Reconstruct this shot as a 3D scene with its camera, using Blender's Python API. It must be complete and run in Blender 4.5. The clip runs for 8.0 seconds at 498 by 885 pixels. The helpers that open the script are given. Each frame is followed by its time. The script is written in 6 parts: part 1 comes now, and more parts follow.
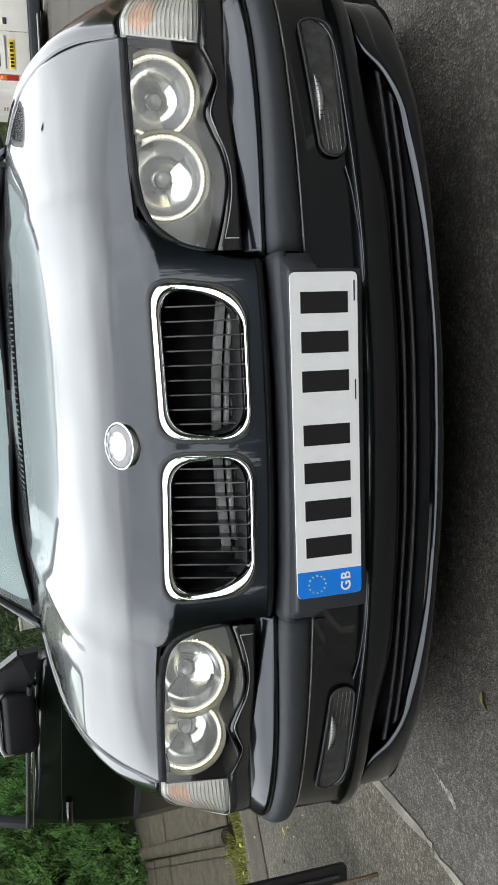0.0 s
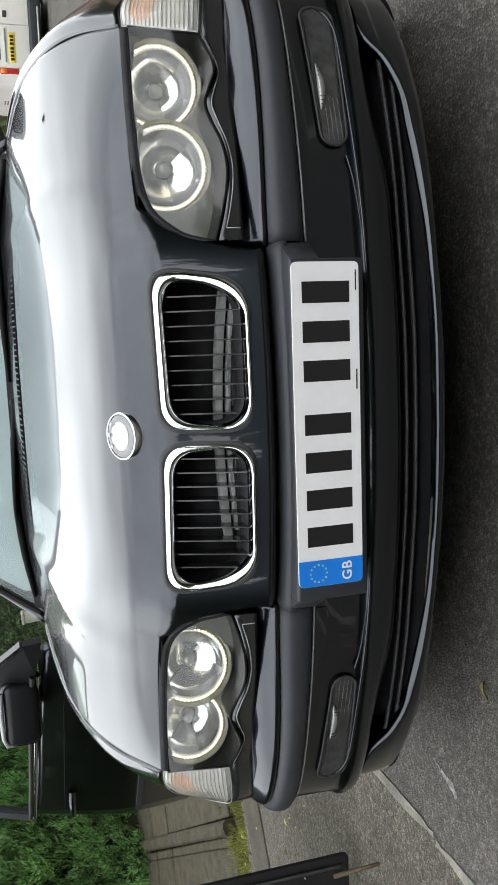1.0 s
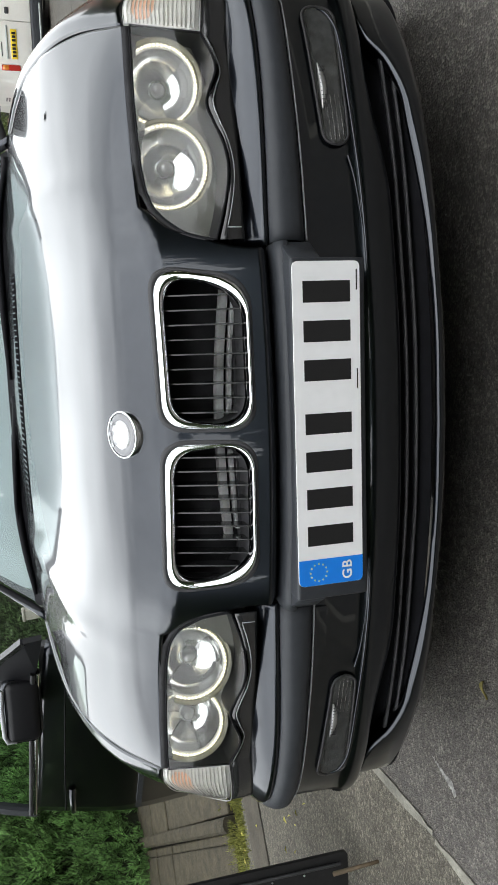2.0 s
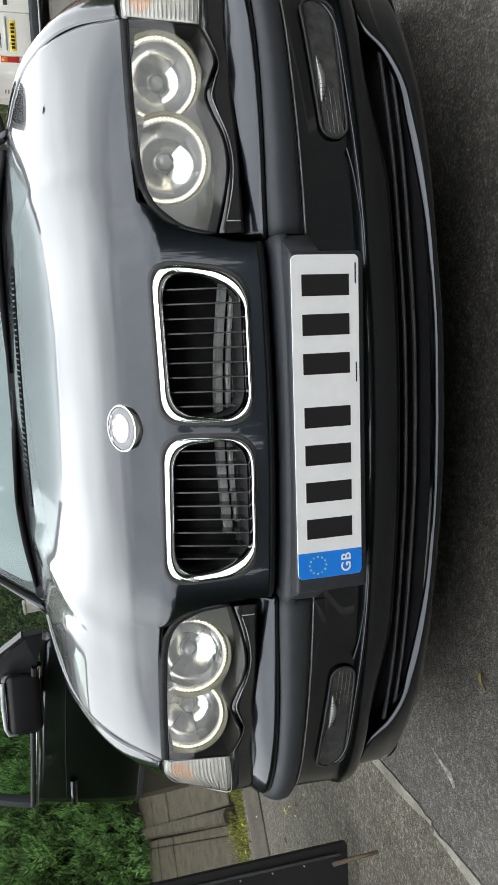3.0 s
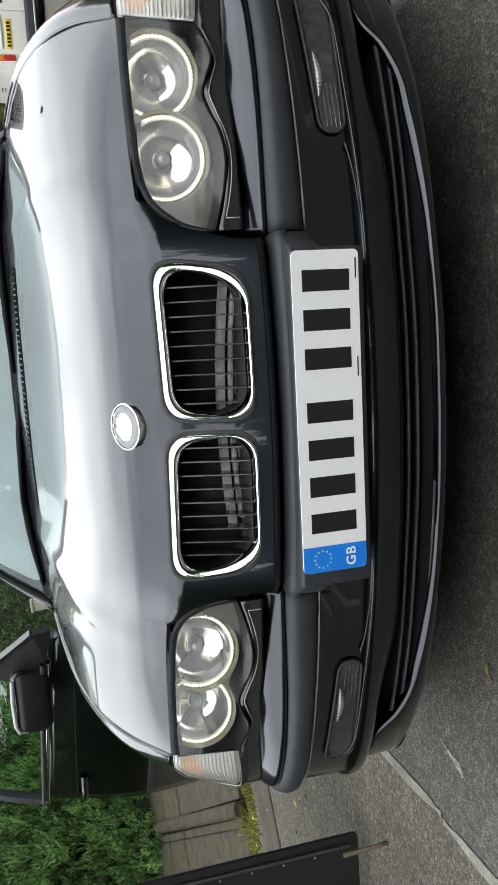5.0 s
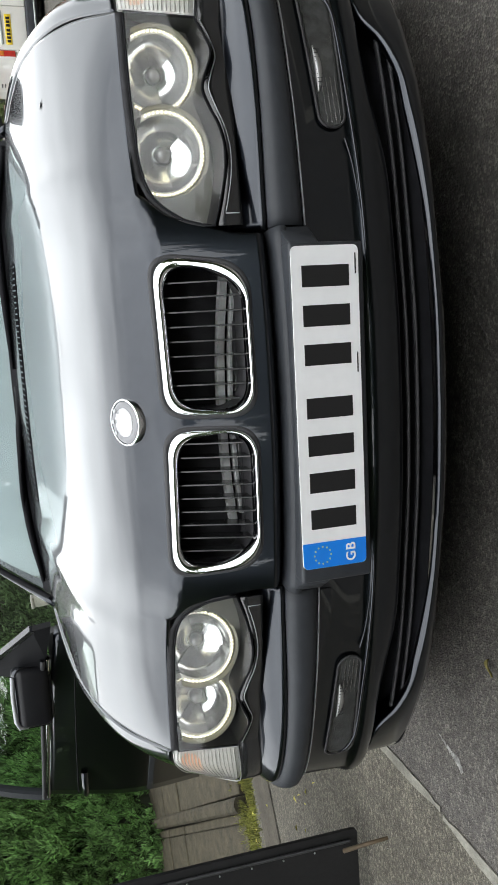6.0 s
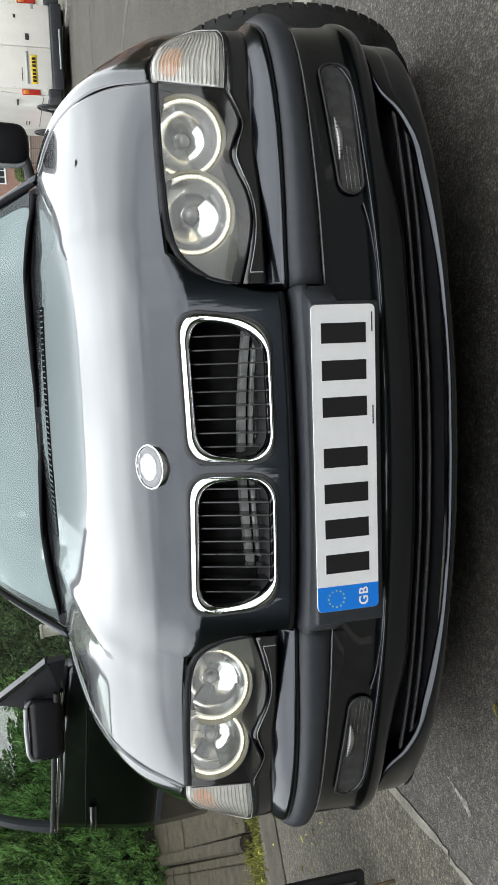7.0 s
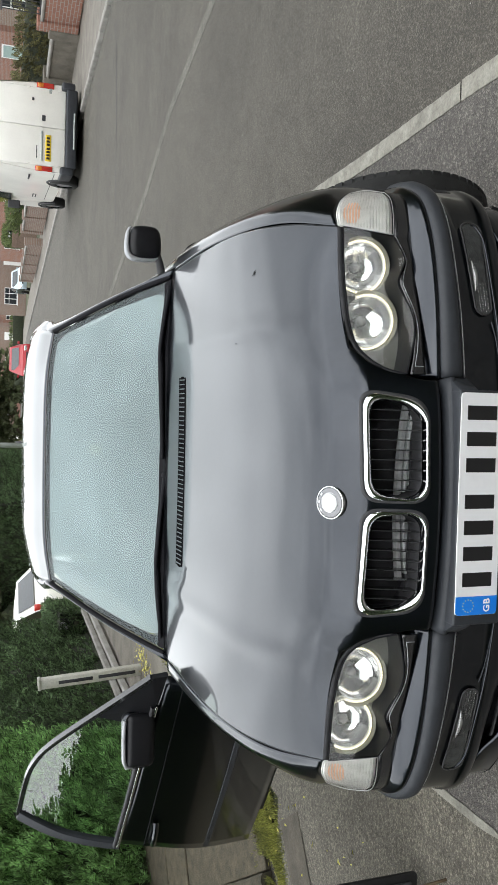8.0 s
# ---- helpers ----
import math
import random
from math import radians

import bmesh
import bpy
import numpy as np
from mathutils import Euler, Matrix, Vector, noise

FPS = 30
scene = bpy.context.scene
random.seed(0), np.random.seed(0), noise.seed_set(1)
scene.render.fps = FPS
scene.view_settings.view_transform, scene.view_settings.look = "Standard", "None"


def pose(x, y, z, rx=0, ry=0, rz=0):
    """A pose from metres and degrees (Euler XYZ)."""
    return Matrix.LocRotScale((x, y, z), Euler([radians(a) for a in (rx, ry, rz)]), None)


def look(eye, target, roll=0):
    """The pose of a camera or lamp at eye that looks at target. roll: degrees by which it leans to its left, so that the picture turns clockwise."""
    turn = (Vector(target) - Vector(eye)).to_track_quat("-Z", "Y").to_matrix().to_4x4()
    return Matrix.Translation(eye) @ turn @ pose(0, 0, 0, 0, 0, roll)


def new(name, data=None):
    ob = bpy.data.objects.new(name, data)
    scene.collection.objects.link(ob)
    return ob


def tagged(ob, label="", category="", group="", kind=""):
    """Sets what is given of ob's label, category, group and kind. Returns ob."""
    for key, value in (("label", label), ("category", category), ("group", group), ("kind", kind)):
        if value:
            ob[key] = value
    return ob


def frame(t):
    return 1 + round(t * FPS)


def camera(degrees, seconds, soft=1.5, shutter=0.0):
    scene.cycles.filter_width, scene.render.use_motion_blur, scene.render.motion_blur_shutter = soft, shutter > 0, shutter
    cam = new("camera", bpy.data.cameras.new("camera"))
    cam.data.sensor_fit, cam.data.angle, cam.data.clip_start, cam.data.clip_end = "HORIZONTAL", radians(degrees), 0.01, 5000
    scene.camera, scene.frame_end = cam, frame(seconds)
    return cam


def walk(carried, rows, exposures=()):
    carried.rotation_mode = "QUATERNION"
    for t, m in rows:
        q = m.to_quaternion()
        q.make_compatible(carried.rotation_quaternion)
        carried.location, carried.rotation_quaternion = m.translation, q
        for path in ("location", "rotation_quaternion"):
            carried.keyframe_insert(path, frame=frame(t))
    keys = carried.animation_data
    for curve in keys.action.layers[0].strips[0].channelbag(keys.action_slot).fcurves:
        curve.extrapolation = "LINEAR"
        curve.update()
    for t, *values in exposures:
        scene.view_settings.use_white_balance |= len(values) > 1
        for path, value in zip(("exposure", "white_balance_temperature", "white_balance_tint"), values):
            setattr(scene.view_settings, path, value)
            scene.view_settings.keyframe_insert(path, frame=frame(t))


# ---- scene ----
cam = camera(35.4, 8.0)
PATH = [
    (0, (0.171, -1.145, 0.912), (-0.112, 0.756, 0.358), -94.1),
    (0.5, (0.166, -1.146, 0.91), (-0.125, 0.754, 0.359), -94.2),
    (1, (0.164, -1.149, 0.914), (-0.133, 0.751, 0.364), -94.3),
    (1.5, (0.165, -1.15, 0.914), (-0.132, 0.75, 0.366), -94.2),
    (3, (0.168, -1.155, 0.913), (-0.153, 0.743, 0.368), -94.4),
    (3.5, (0.168, -1.157, 0.914), (-0.155, 0.739, 0.368), -94.7),
    (4, (0.17, -1.157, 0.91), (-0.155, 0.738, 0.361), -95.0),
    (4.5, (0.172, -1.16, 0.914), (-0.156, 0.738, 0.376), -95.4),
    (6, (0.17, -1.16, 0.913), (-0.173, 0.736, 0.38), -95.6),
    (6.5, (0.171, -1.163, 0.914), (-0.16, 0.739, 0.394), -95.4),
    (6.8, (0.19, -1.179, 0.923), (-0.097, 0.734, 0.414), -94.8),
    (7, (0.205, -1.211, 0.941), (-0.056, 0.705, 0.428), -93.8),
    (7.3, (0.23, -1.234, 1.075), (-0.012, 0.683, 0.561), -91.0),
    (7.5, (0.218, -1.279, 1.249), (0.04, 0.638, 0.708), -90.2),
    (7.7, (0.2, -1.408, 1.421), (0.103, 0.509, 0.856), -89.2),
    (7.8, (0.195, -1.457, 1.477), (0.118, 0.456, 0.9), -89.2),
    (8, (0.195, -1.561, 1.52), (0.121, 0.341, 0.908), -89.1),
]
walk(cam, [(t, look(eye, target, roll)) for t, eye, target, roll in PATH])

# ---- world, sun and exposure ----
SUN_EL, SUN_AZ = 58.0, 160.0
world = bpy.data.worlds.new("world")
scene.world = world
world.use_nodes = True
wn, wl = world.node_tree.nodes, world.node_tree.links
wn.clear()
sky = wn.new("ShaderNodeTexSky")
sky.sky_type = "NISHITA"
sky.sun_disc = False
sky.sun_elevation = radians(SUN_EL)
sky.sun_rotation = radians(SUN_AZ)
sky.air_density, sky.dust_density, sky.ozone_density = 1.0, 4.0, 1.0
cloud = wn.new("ShaderNodeHueSaturation")
cloud.inputs["Saturation"].default_value = 0.28
# a closed white overcast, brightest overhead, over the clear sky
up = wn.new("ShaderNodeTexCoord")
sep = wn.new("ShaderNodeSeparateXYZ")
wl.new(up.outputs["Generated"], sep.inputs[0])
ramp = wn.new("ShaderNodeMapRange")
ramp.inputs[3].default_value, ramp.inputs[4].default_value = 22.0, 24.0
wl.new(sep.outputs[2], ramp.inputs[0])
# soft lighter and darker parts of the cloud
drift = wn.new("ShaderNodeTexNoise")
drift.inputs["Scale"].default_value, drift.inputs["Detail"].default_value = 3.0, 5.0
wl.new(up.outputs["Generated"], drift.inputs["Vector"])
soft = wn.new("ShaderNodeMapRange")
soft.inputs[1].default_value, soft.inputs[2].default_value, soft.inputs[3].default_value, soft.inputs[4].default_value = 0.3, 0.7, 0.70, 1.28
wl.new(drift.outputs["Fac"], soft.inputs[0])
cover = wn.new("ShaderNodeMath")
cover.operation = "MULTIPLY"
wl.new(ramp.outputs[0], cover.inputs[0])
wl.new(soft.outputs[0], cover.inputs[1])
veil = wn.new("ShaderNodeVectorMath")
veil.operation = "SCALE"
veil.inputs[0].default_value = (0.962, 1.0, 1.022)
wl.new(cover.outputs[0], veil.inputs["Scale"])
over = wn.new("ShaderNodeMix")
over.data_type = "RGBA"
over.inputs["Factor"].default_value = 0.75
bgd = wn.new("ShaderNodeBackground")
bgd.inputs["Strength"].default_value = 0.127
wout = wn.new("ShaderNodeOutputWorld")
wl.new(sky.outputs[0], cloud.inputs["Color"])
wl.new(cloud.outputs[0], over.inputs["A"])
wl.new(veil.outputs[0], over.inputs["B"])
wl.new(over.outputs["Result"], bgd.inputs["Color"])
wl.new(bgd.outputs[0], wout.inputs[0])
sun_data = bpy.data.lights.new("sun", "SUN")
sun_data.energy, sun_data.angle, sun_data.color = 0.5, radians(100), (1.0, 0.98, 0.95)
sun_ob = new("sun", sun_data)
sun_ob.matrix_world = look((0, 0, 30), (0 - math.sin(radians(SUN_AZ)) * 30 / math.tan(radians(SUN_EL)), -math.cos(radians(SUN_AZ)) * 30 / math.tan(radians(SUN_EL)), 0))


# ---- materials ----
def material(name, base, rough=0.5, metal=0.0, var=0.15, scale=8.0, bump=0.0, bump_scale=120.0, coat=0.0, coat_rough=0.05, fine=60.0, island=0.0, obrand=0.0, spec=0.5):
    """Base colour varied at two scales, with fine relief."""
    m = bpy.data.materials.new(name)
    m.use_nodes = True
    n, l = m.node_tree.nodes, m.node_tree.links
    b = n["Principled BSDF"]
    b.inputs["Roughness"].default_value = rough
    b.inputs["Metallic"].default_value = metal
    b.inputs["Coat Weight"].default_value = coat
    b.inputs["Coat Roughness"].default_value = coat_rough
    b.inputs["Specular IOR Level"].default_value = spec
    tc = n.new("ShaderNodeTexCoord")
    col = n.new("ShaderNodeRGB")
    col.outputs[0].default_value = (*base, 1)
    out = col.outputs[0]
    for sc, amount in ((scale, var), (fine, var * 0.6)):
        if amount <= 0:
            continue
        t = n.new("ShaderNodeTexNoise")
        t.inputs["Scale"].default_value = sc
        t.inputs["Detail"].default_value = 4
        l.new(tc.outputs["Object"], t.inputs["Vector"])
        r = n.new("ShaderNodeMapRange")
        r.inputs[1].default_value, r.inputs[2].default_value = 0.3, 0.7
        r.inputs[3].default_value, r.inputs[4].default_value = 1 - amount, 1 + amount
        l.new(t.outputs["Fac"], r.inputs[0])
        x = n.new("ShaderNodeVectorMath")
        x.operation = "SCALE"
        l.new(out, x.inputs[0])
        l.new(r.outputs[0], x.inputs["Scale"])
        out = x.outputs[0]
    if island or obrand:
        src = n.new("ShaderNodeNewGeometry").outputs["Random Per Island"] if island else n.new("ShaderNodeObjectInfo").outputs["Random"]
        amount = island or obrand
        r = n.new("ShaderNodeMapRange")
        r.inputs[3].default_value, r.inputs[4].default_value = 1 - amount, 1 + amount
        l.new(src, r.inputs[0])
        x = n.new("ShaderNodeVectorMath")
        x.operation = "SCALE"
        l.new(out, x.inputs[0])
        l.new(r.outputs[0], x.inputs["Scale"])
        out = x.outputs[0]
    l.new(out, b.inputs["Base Color"])
    if bump:
        t = n.new("ShaderNodeTexNoise")
        t.inputs["Scale"].default_value = bump_scale
        t.inputs["Detail"].default_value = 3
        l.new(tc.outputs["Object"], t.inputs["Vector"])
        bp = n.new("ShaderNodeBump")
        bp.inputs["Strength"].default_value = bump
        bp.inputs["Distance"].default_value = 0.01
        l.new(t.outputs["Fac"], bp.inputs["Height"])
        l.new(bp.outputs[0], b.inputs["Normal"])
    return m


def thin_glass(name, tint, ior=1.5, rough=0.0, gloss=(1, 1, 1)):
    """A thin pane: clear straight through, with a mirror gloss that grows at grazing angles."""
    m = bpy.data.materials.new(name)
    m.use_nodes = True
    n, l = m.node_tree.nodes, m.node_tree.links
    n.clear()
    tr = n.new("ShaderNodeBsdfTransparent")
    tr.inputs[0].default_value = (*tint, 1)
    gl = n.new("ShaderNodeBsdfGlossy")
    gl.inputs["Roughness"].default_value = rough
    gl.inputs["Color"].default_value = (*gloss, 1)
    fr = n.new("ShaderNodeFresnel")
    fr.inputs["IOR"].default_value = ior
    mx = n.new("ShaderNodeMixShader")
    o = n.new("ShaderNodeOutputMaterial")
    l.new(fr.outputs[0], mx.inputs[0])
    l.new(tr.outputs[0], mx.inputs[1])
    l.new(gl.outputs[0], mx.inputs[2])
    l.new(mx.outputs[0], o.inputs[0])
    return m


def misted(name, colour, amount):
    """A damp film: part clear, part scattering."""
    m = bpy.data.materials.new(name)
    m.use_nodes = True
    n, l = m.node_tree.nodes, m.node_tree.links
    n.clear()
    tr, di, mx, o = n.new("ShaderNodeBsdfTransparent"), n.new("ShaderNodeBsdfDiffuse"), n.new("ShaderNodeMixShader"), n.new("ShaderNodeOutputMaterial")
    di.inputs["Color"].default_value = (*colour, 1)
    tc, no, rg = n.new("ShaderNodeTexCoord"), n.new("ShaderNodeTexNoise"), n.new("ShaderNodeMapRange")
    no.inputs["Scale"].default_value, no.inputs["Detail"].default_value = 2.2, 3.0
    rg.inputs[1].default_value, rg.inputs[2].default_value, rg.inputs[3].default_value, rg.inputs[4].default_value = 0.3, 0.7, amount - 0.10, amount + 0.10
    l.new(tc.outputs["Object"], no.inputs["Vector"])
    l.new(no.outputs["Fac"], rg.inputs[0])
    l.new(rg.outputs[0], mx.inputs[0])
    l.new(tr.outputs[0], mx.inputs[1])
    l.new(di.outputs[0], mx.inputs[2])
    l.new(mx.outputs[0], o.inputs[0])
    return m


def emitter(name, colour, strength):
    m = bpy.data.materials.new(name)
    m.use_nodes = True
    b = m.node_tree.nodes["Principled BSDF"]
    b.inputs["Base Color"].default_value = (*colour, 1)
    b.inputs["Emission Color"].default_value = (*colour, 1)
    b.inputs["Emission Strength"].default_value = strength
    return m


def asphalt(name, base, chips, amount=0.5, patch=0.18):
    """Bitumen with light stone chips of a few millimetres, worn in patches."""
    m = bpy.data.materials.new(name)
    m.use_nodes = True
    n, l = m.node_tree.nodes, m.node_tree.links
    b = n["Principled BSDF"]
    b.inputs["Roughness"].default_value = 0.85
    tc = n.new("ShaderNodeTexCoord")
    vo = n.new("ShaderNodeTexVoronoi")
    vo.inputs["Scale"].default_value = 195
    l.new(tc.outputs["Object"], vo.inputs["Vector"])
    bw = n.new("ShaderNodeSeparateColor")
    l.new(vo.outputs["Color"], bw.inputs[0])
    chip = n.new("ShaderNodeMapRange")
    chip.inputs[1].default_value, chip.inputs[2].default_value = 1 - amount, 1 - amount * 0.35
    l.new(bw.outputs[0], chip.inputs[0])
    mix = n.new("ShaderNodeMix")
    mix.data_type = "RGBA"
    mix.inputs["A"].default_value, mix.inputs["B"].default_value = (*base, 1), (*chips, 1)
    l.new(chip.outputs[0], mix.inputs["Factor"])
    out = mix.outputs["Result"]
    for sc, a in ((0.9, patch), (7.0, patch * 0.7), (45.0, patch * 1.3), (110.0, patch * 1.6)):
        t = n.new("ShaderNodeTexNoise")
        t.inputs["Scale"].default_value, t.inputs["Detail"].default_value = sc, 5
        l.new(tc.outputs["Object"], t.inputs["Vector"])
        r = n.new("ShaderNodeMapRange")
        r.inputs[1].default_value, r.inputs[2].default_value, r.inputs[3].default_value, r.inputs[4].default_value = 0.3, 0.7, 1 - a, 1 + a
        l.new(t.outputs["Fac"], r.inputs[0])
        x = n.new("ShaderNodeVectorMath")
        x.operation = "SCALE"
        l.new(out, x.inputs[0])
        l.new(r.outputs[0], x.inputs["Scale"])
        out = x.outputs[0]
    l.new(out, b.inputs["Base Color"])
    bp = n.new("ShaderNodeBump")
    bp.inputs["Strength"].default_value, bp.inputs["Distance"].default_value = 0.8, 0.006
    l.new(vo.outputs["Distance"], bp.inputs["Height"])
    l.new(bp.outputs[0], b.inputs["Normal"])
    return m


def brick_mat(name, a, b_, mortar):
    m = bpy.data.materials.new(name)
    m.use_nodes = True
    n, l = m.node_tree.nodes, m.node_tree.links
    b = n["Principled BSDF"]
    b.inputs["Roughness"].default_value = 0.85
    tc = n.new("ShaderNodeTexCoord")
    mp = n.new("ShaderNodeMapping")
    mp.inputs["Rotation"].default_value = (radians(90), 0, 0)
    l.new(tc.outputs["Object"], mp.inputs[0])
    t = n.new("ShaderNodeTexBrick")
    t.inputs["Color1"].default_value, t.inputs["Color2"].default_value, t.inputs["Mortar"].default_value = (*a, 1), (*b_, 1), (*mortar, 1)
    t.inputs["Scale"].default_value = 1.0
    t.inputs["Brick Width"].default_value, t.inputs["Row Height"].default_value, t.inputs["Mortar Size"].default_value = 0.225, 0.075, 0.008
    l.new(mp.outputs[0], t.inputs["Vector"])
    l.new(t.outputs["Color"], b.inputs["Base Color"])
    return m


def leafy(name, base, rough, *rest, **more):
    """Leaf skin: the plain material with light coming through the blade."""
    m = material(name, base, rough, *rest, **more)
    n, l = m.node_tree.nodes, m.node_tree.links
    out = next(q for q in n if q.type == "OUTPUT_MATERIAL")
    bsdf = next(q for q in n if q.type == "BSDF_PRINCIPLED")
    thru, mix = n.new("ShaderNodeBsdfTranslucent"), n.new("ShaderNodeMixShader")
    src = bsdf.inputs["Base Color"]
    if src.is_linked:
        l.new(src.links[0].from_socket, thru.inputs["Color"])
    mix.inputs[0].default_value = 0.35
    l.new(bsdf.outputs[0], mix.inputs[1])
    l.new(thru.outputs[0], mix.inputs[2])
    l.new(mix.outputs[0], out.inputs["Surface"])
    return m


M_PAINT = material("graphite_paint", (0.023, 0.027, 0.035), 0.30, 1.0, 0.06, 3, 0, coat=1.0, coat_rough=0.022)
M_GLOSS = material("gloss_black", (0.020, 0.020, 0.022), 0.25, 0, 0.1, 5, coat=0.6, coat_rough=0.05)
M_MIRROR = material("mirror_black", (0.010, 0.010, 0.012), 0.4, 0, 0.1, 20, spec=0.3)
M_STRIP = material("grey_plastic", (0.034, 0.037, 0.043), 0.48, 0, 0.12, 10, 0.08, 500, spec=0.36)
M_MATT = material("black_plastic", (0.036, 0.036, 0.039), 0.6, 0, 0.2, 20, 0.08, 300)
M_DARK = material("dark_void", (0.045, 0.045, 0.048), 0.9, 0, 0.2, 20, spec=0.15)
M_CHROME = material("chrome", (0.86, 0.87, 0.88), 0.06, 1.0, 0.03, 10)
M_SILVER = material("reflector_silver", (0.90, 0.90, 0.89), 0.15, 0.82, 0.05, 20)
M_BEZEL = material("lamp_bezel_grey", (0.250, 0.248, 0.228), 0.40, 0.2, 0.1, 20)
# trim edge colour, also for painted glints on mirror rims and bumper seam
M_TRIM_AND_GLINT = material("pale_trim_and_glint", (0.42, 0.43, 0.45), 0.35, 0.2, 0.05, 10)
M_SHIELD = material("bulb_cap_silver", (0.42, 0.42, 0.41), 0.32, 0.7, 0.1, 40)
M_ALU = material("radiator_aluminium", (0.72, 0.73, 0.73), 0.4, 0.5, 0.2, 30)
M_LENS = thin_glass("clear_lens", (0.97, 0.98, 0.98), 1.48, 0.01)
M_GLASS = thin_glass("tinted_car_glass", (0.81, 0.88, 0.87), 1.52, 0.0, (0.90, 0.98, 0.99))
# pale mist colour that also paints in the sky's sheen on the windscreen
M_MIST_SKY = misted("mist_and_sky_sheen", (0.598, 0.650, 0.668), 0.60)
M_WIPER = material("wiper_black", (0.010, 0.010, 0.012), 0.6, 0, 0.2, 20, spec=0.10)
M_SLOT = material("slot_black", (0.008, 0.008, 0.009), 0.95, 0, 0.2, 20, spec=0.0)
M_SIDEGLASS = thin_glass("side_glass", (0.76, 0.86, 0.80), 1.85)
M_HALO = emitter("halo_led", (1.0, 0.92, 0.62), 2.6)
M_AMBER = material("amber_bulb", (0.80, 0.50, 0.34), 0.3, 0, 0.1, 30)
M_FLUTE = material("fluted_clear_plastic", (0.90, 0.88, 0.84), 0.20, 0.15, 0.08, 30, coat=0.6)
M_FOG = material("fog_reflector", (0.15, 0.155, 0.158), 0.24, 0.5, 0.3, 45)
M_TYRE = material("tyre_rubber", (0.016, 0.016, 0.016), 0.8, 0, 0.25, 20, 0.15, 200)
M_ALLOY = material("alloy_wheel", (0.5, 0.51, 0.52), 0.3, 0.8, 0.1, 20)
M_PLATE = material("white_plate", (0.95, 0.95, 0.96), 0.3, 0, 0.02, 20, coat=0.4)
M_BLUE = material("plate_blue", (0.004, 0.24, 0.90), 0.3, 0, 0.03, 20, coat=0.4)
M_CHAR = material("plate_black", (0.010, 0.010, 0.011), 0.35, 0, 0.05, 20, coat=0.3)
M_STAR = material("plate_star", (0.65, 0.62, 0.30), 0.4, 0, 0.02, 20)
M_BADGEW = material("badge_white", (0.85, 0.86, 0.88), 0.12, 0.3, 0.02, 20, coat=1.0)
M_BADGEG = material("badge_grey", (0.20, 0.20, 0.21), 0.25, 0.4, 0.1, 40, coat=0.8)
M_CLOTH = material("dark_cloth", (0.03, 0.03, 0.032), 0.9, 0, 0.2, 30, 0.2, 300)
M_DASH = material("dash_plastic", (0.035, 0.036, 0.038), 0.6, 0, 0.15, 20, 0.1, 200)
M_BAY = asphalt("bay_asphalt", (0.090, 0.083, 0.075), (0.168, 0.156, 0.138), 0.34, 0.17)
M_DRIVE = asphalt("drive_asphalt", (0.088, 0.080, 0.063), (0.178, 0.163, 0.130), 0.38, 0.22)
M_ROAD = asphalt("road_asphalt", (0.066, 0.060, 0.049), (0.124, 0.113, 0.093), 0.38, 0.16)
M_LINE = material("worn_line_paint", (0.245, 0.234, 0.198), 0.75, 0, 0.28, 14, 0.5, 130, fine=90)
M_FAINT = asphalt("faded_line_paint", (0.082, 0.076, 0.064), (0.19, 0.18, 0.155), 0.45, 0.25)
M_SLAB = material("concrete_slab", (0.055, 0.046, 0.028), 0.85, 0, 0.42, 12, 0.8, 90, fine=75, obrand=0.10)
M_KERB = material("concrete_kerb", (0.24, 0.23, 0.21), 0.85, 0, 0.2, 5, 0.4, 90)
M_EARTH = material("earth_and_grass", (0.06, 0.065, 0.03), 0.95, 0, 0.4, 1.2, 0.8, 20)
M_WEED = material("weed_blades", (0.185, 0.195, 0.036), 0.7, 0, 0.4, 9, island=0.6)
M_LEAFY = material("fallen_leaf", (0.46, 0.42, 0.10), 0.7, 0, 0.2, 60, island=0.3)
M_HEDGE = leafy("hedge_leaf", (0.205, 0.362, 0.130), 0.5, 0, 0.50, 4.5, island=0.8, spec=0.4)
M_HEDGEDARK = leafy("dark_hedge_leaf", (0.082, 0.130, 0.058), 0.6, 0, 0.6, 5.0, island=0.8)
# near-black green that paints the shade between a hedge's leaves
M_HEDGE_SHADE = material("hedge_inner_shade", (0.024, 0.030, 0.015), 0.95, 0, 0.4, 10, 0.8, 30)
M_BARK = material("bark", (0.10, 0.08, 0.06), 0.9, 0, 0.3, 8, 0.8, 30)
M_WOOD = material("weathered_wood", (0.085, 0.060, 0.034), 0.75, 0, 0.25, 12, 0.4, 60)
M_POST = material("concrete_post", (0.42, 0.41, 0.36), 0.85, 0, 0.2, 6, 0.5, 60)
M_BOARD = material("black_board", (0.012, 0.012, 0.013), 0.45, 0, 0.2, 8, 0.1, 60)
M_VAN = material("white_van_paint", (0.88, 0.86, 0.80), 0.3, 0, 0.05, 2, coat=0.5)
M_LAMP_R = material("red_lamp", (0.50, 0.03, 0.02), 0.25, 0, 0.1, 20, coat=0.6)
M_LAMP_O = material("orange_lamp", (0.70, 0.22, 0.03), 0.25, 0, 0.1, 20, coat=0.6)
M_YPLATE = material("yellow_plate", (0.80, 0.58, 0.03), 0.4, 0, 0.04, 20)
M_REDCAR = material("red_car_paint", (0.30, 0.004, 0.010), 0.5, 0, 0.05, 3)
M_BLUECAR = material("pale_blue_car_paint", (0.36, 0.44, 0.50), 0.3, 0.3, 0.05, 3, coat=0.8)
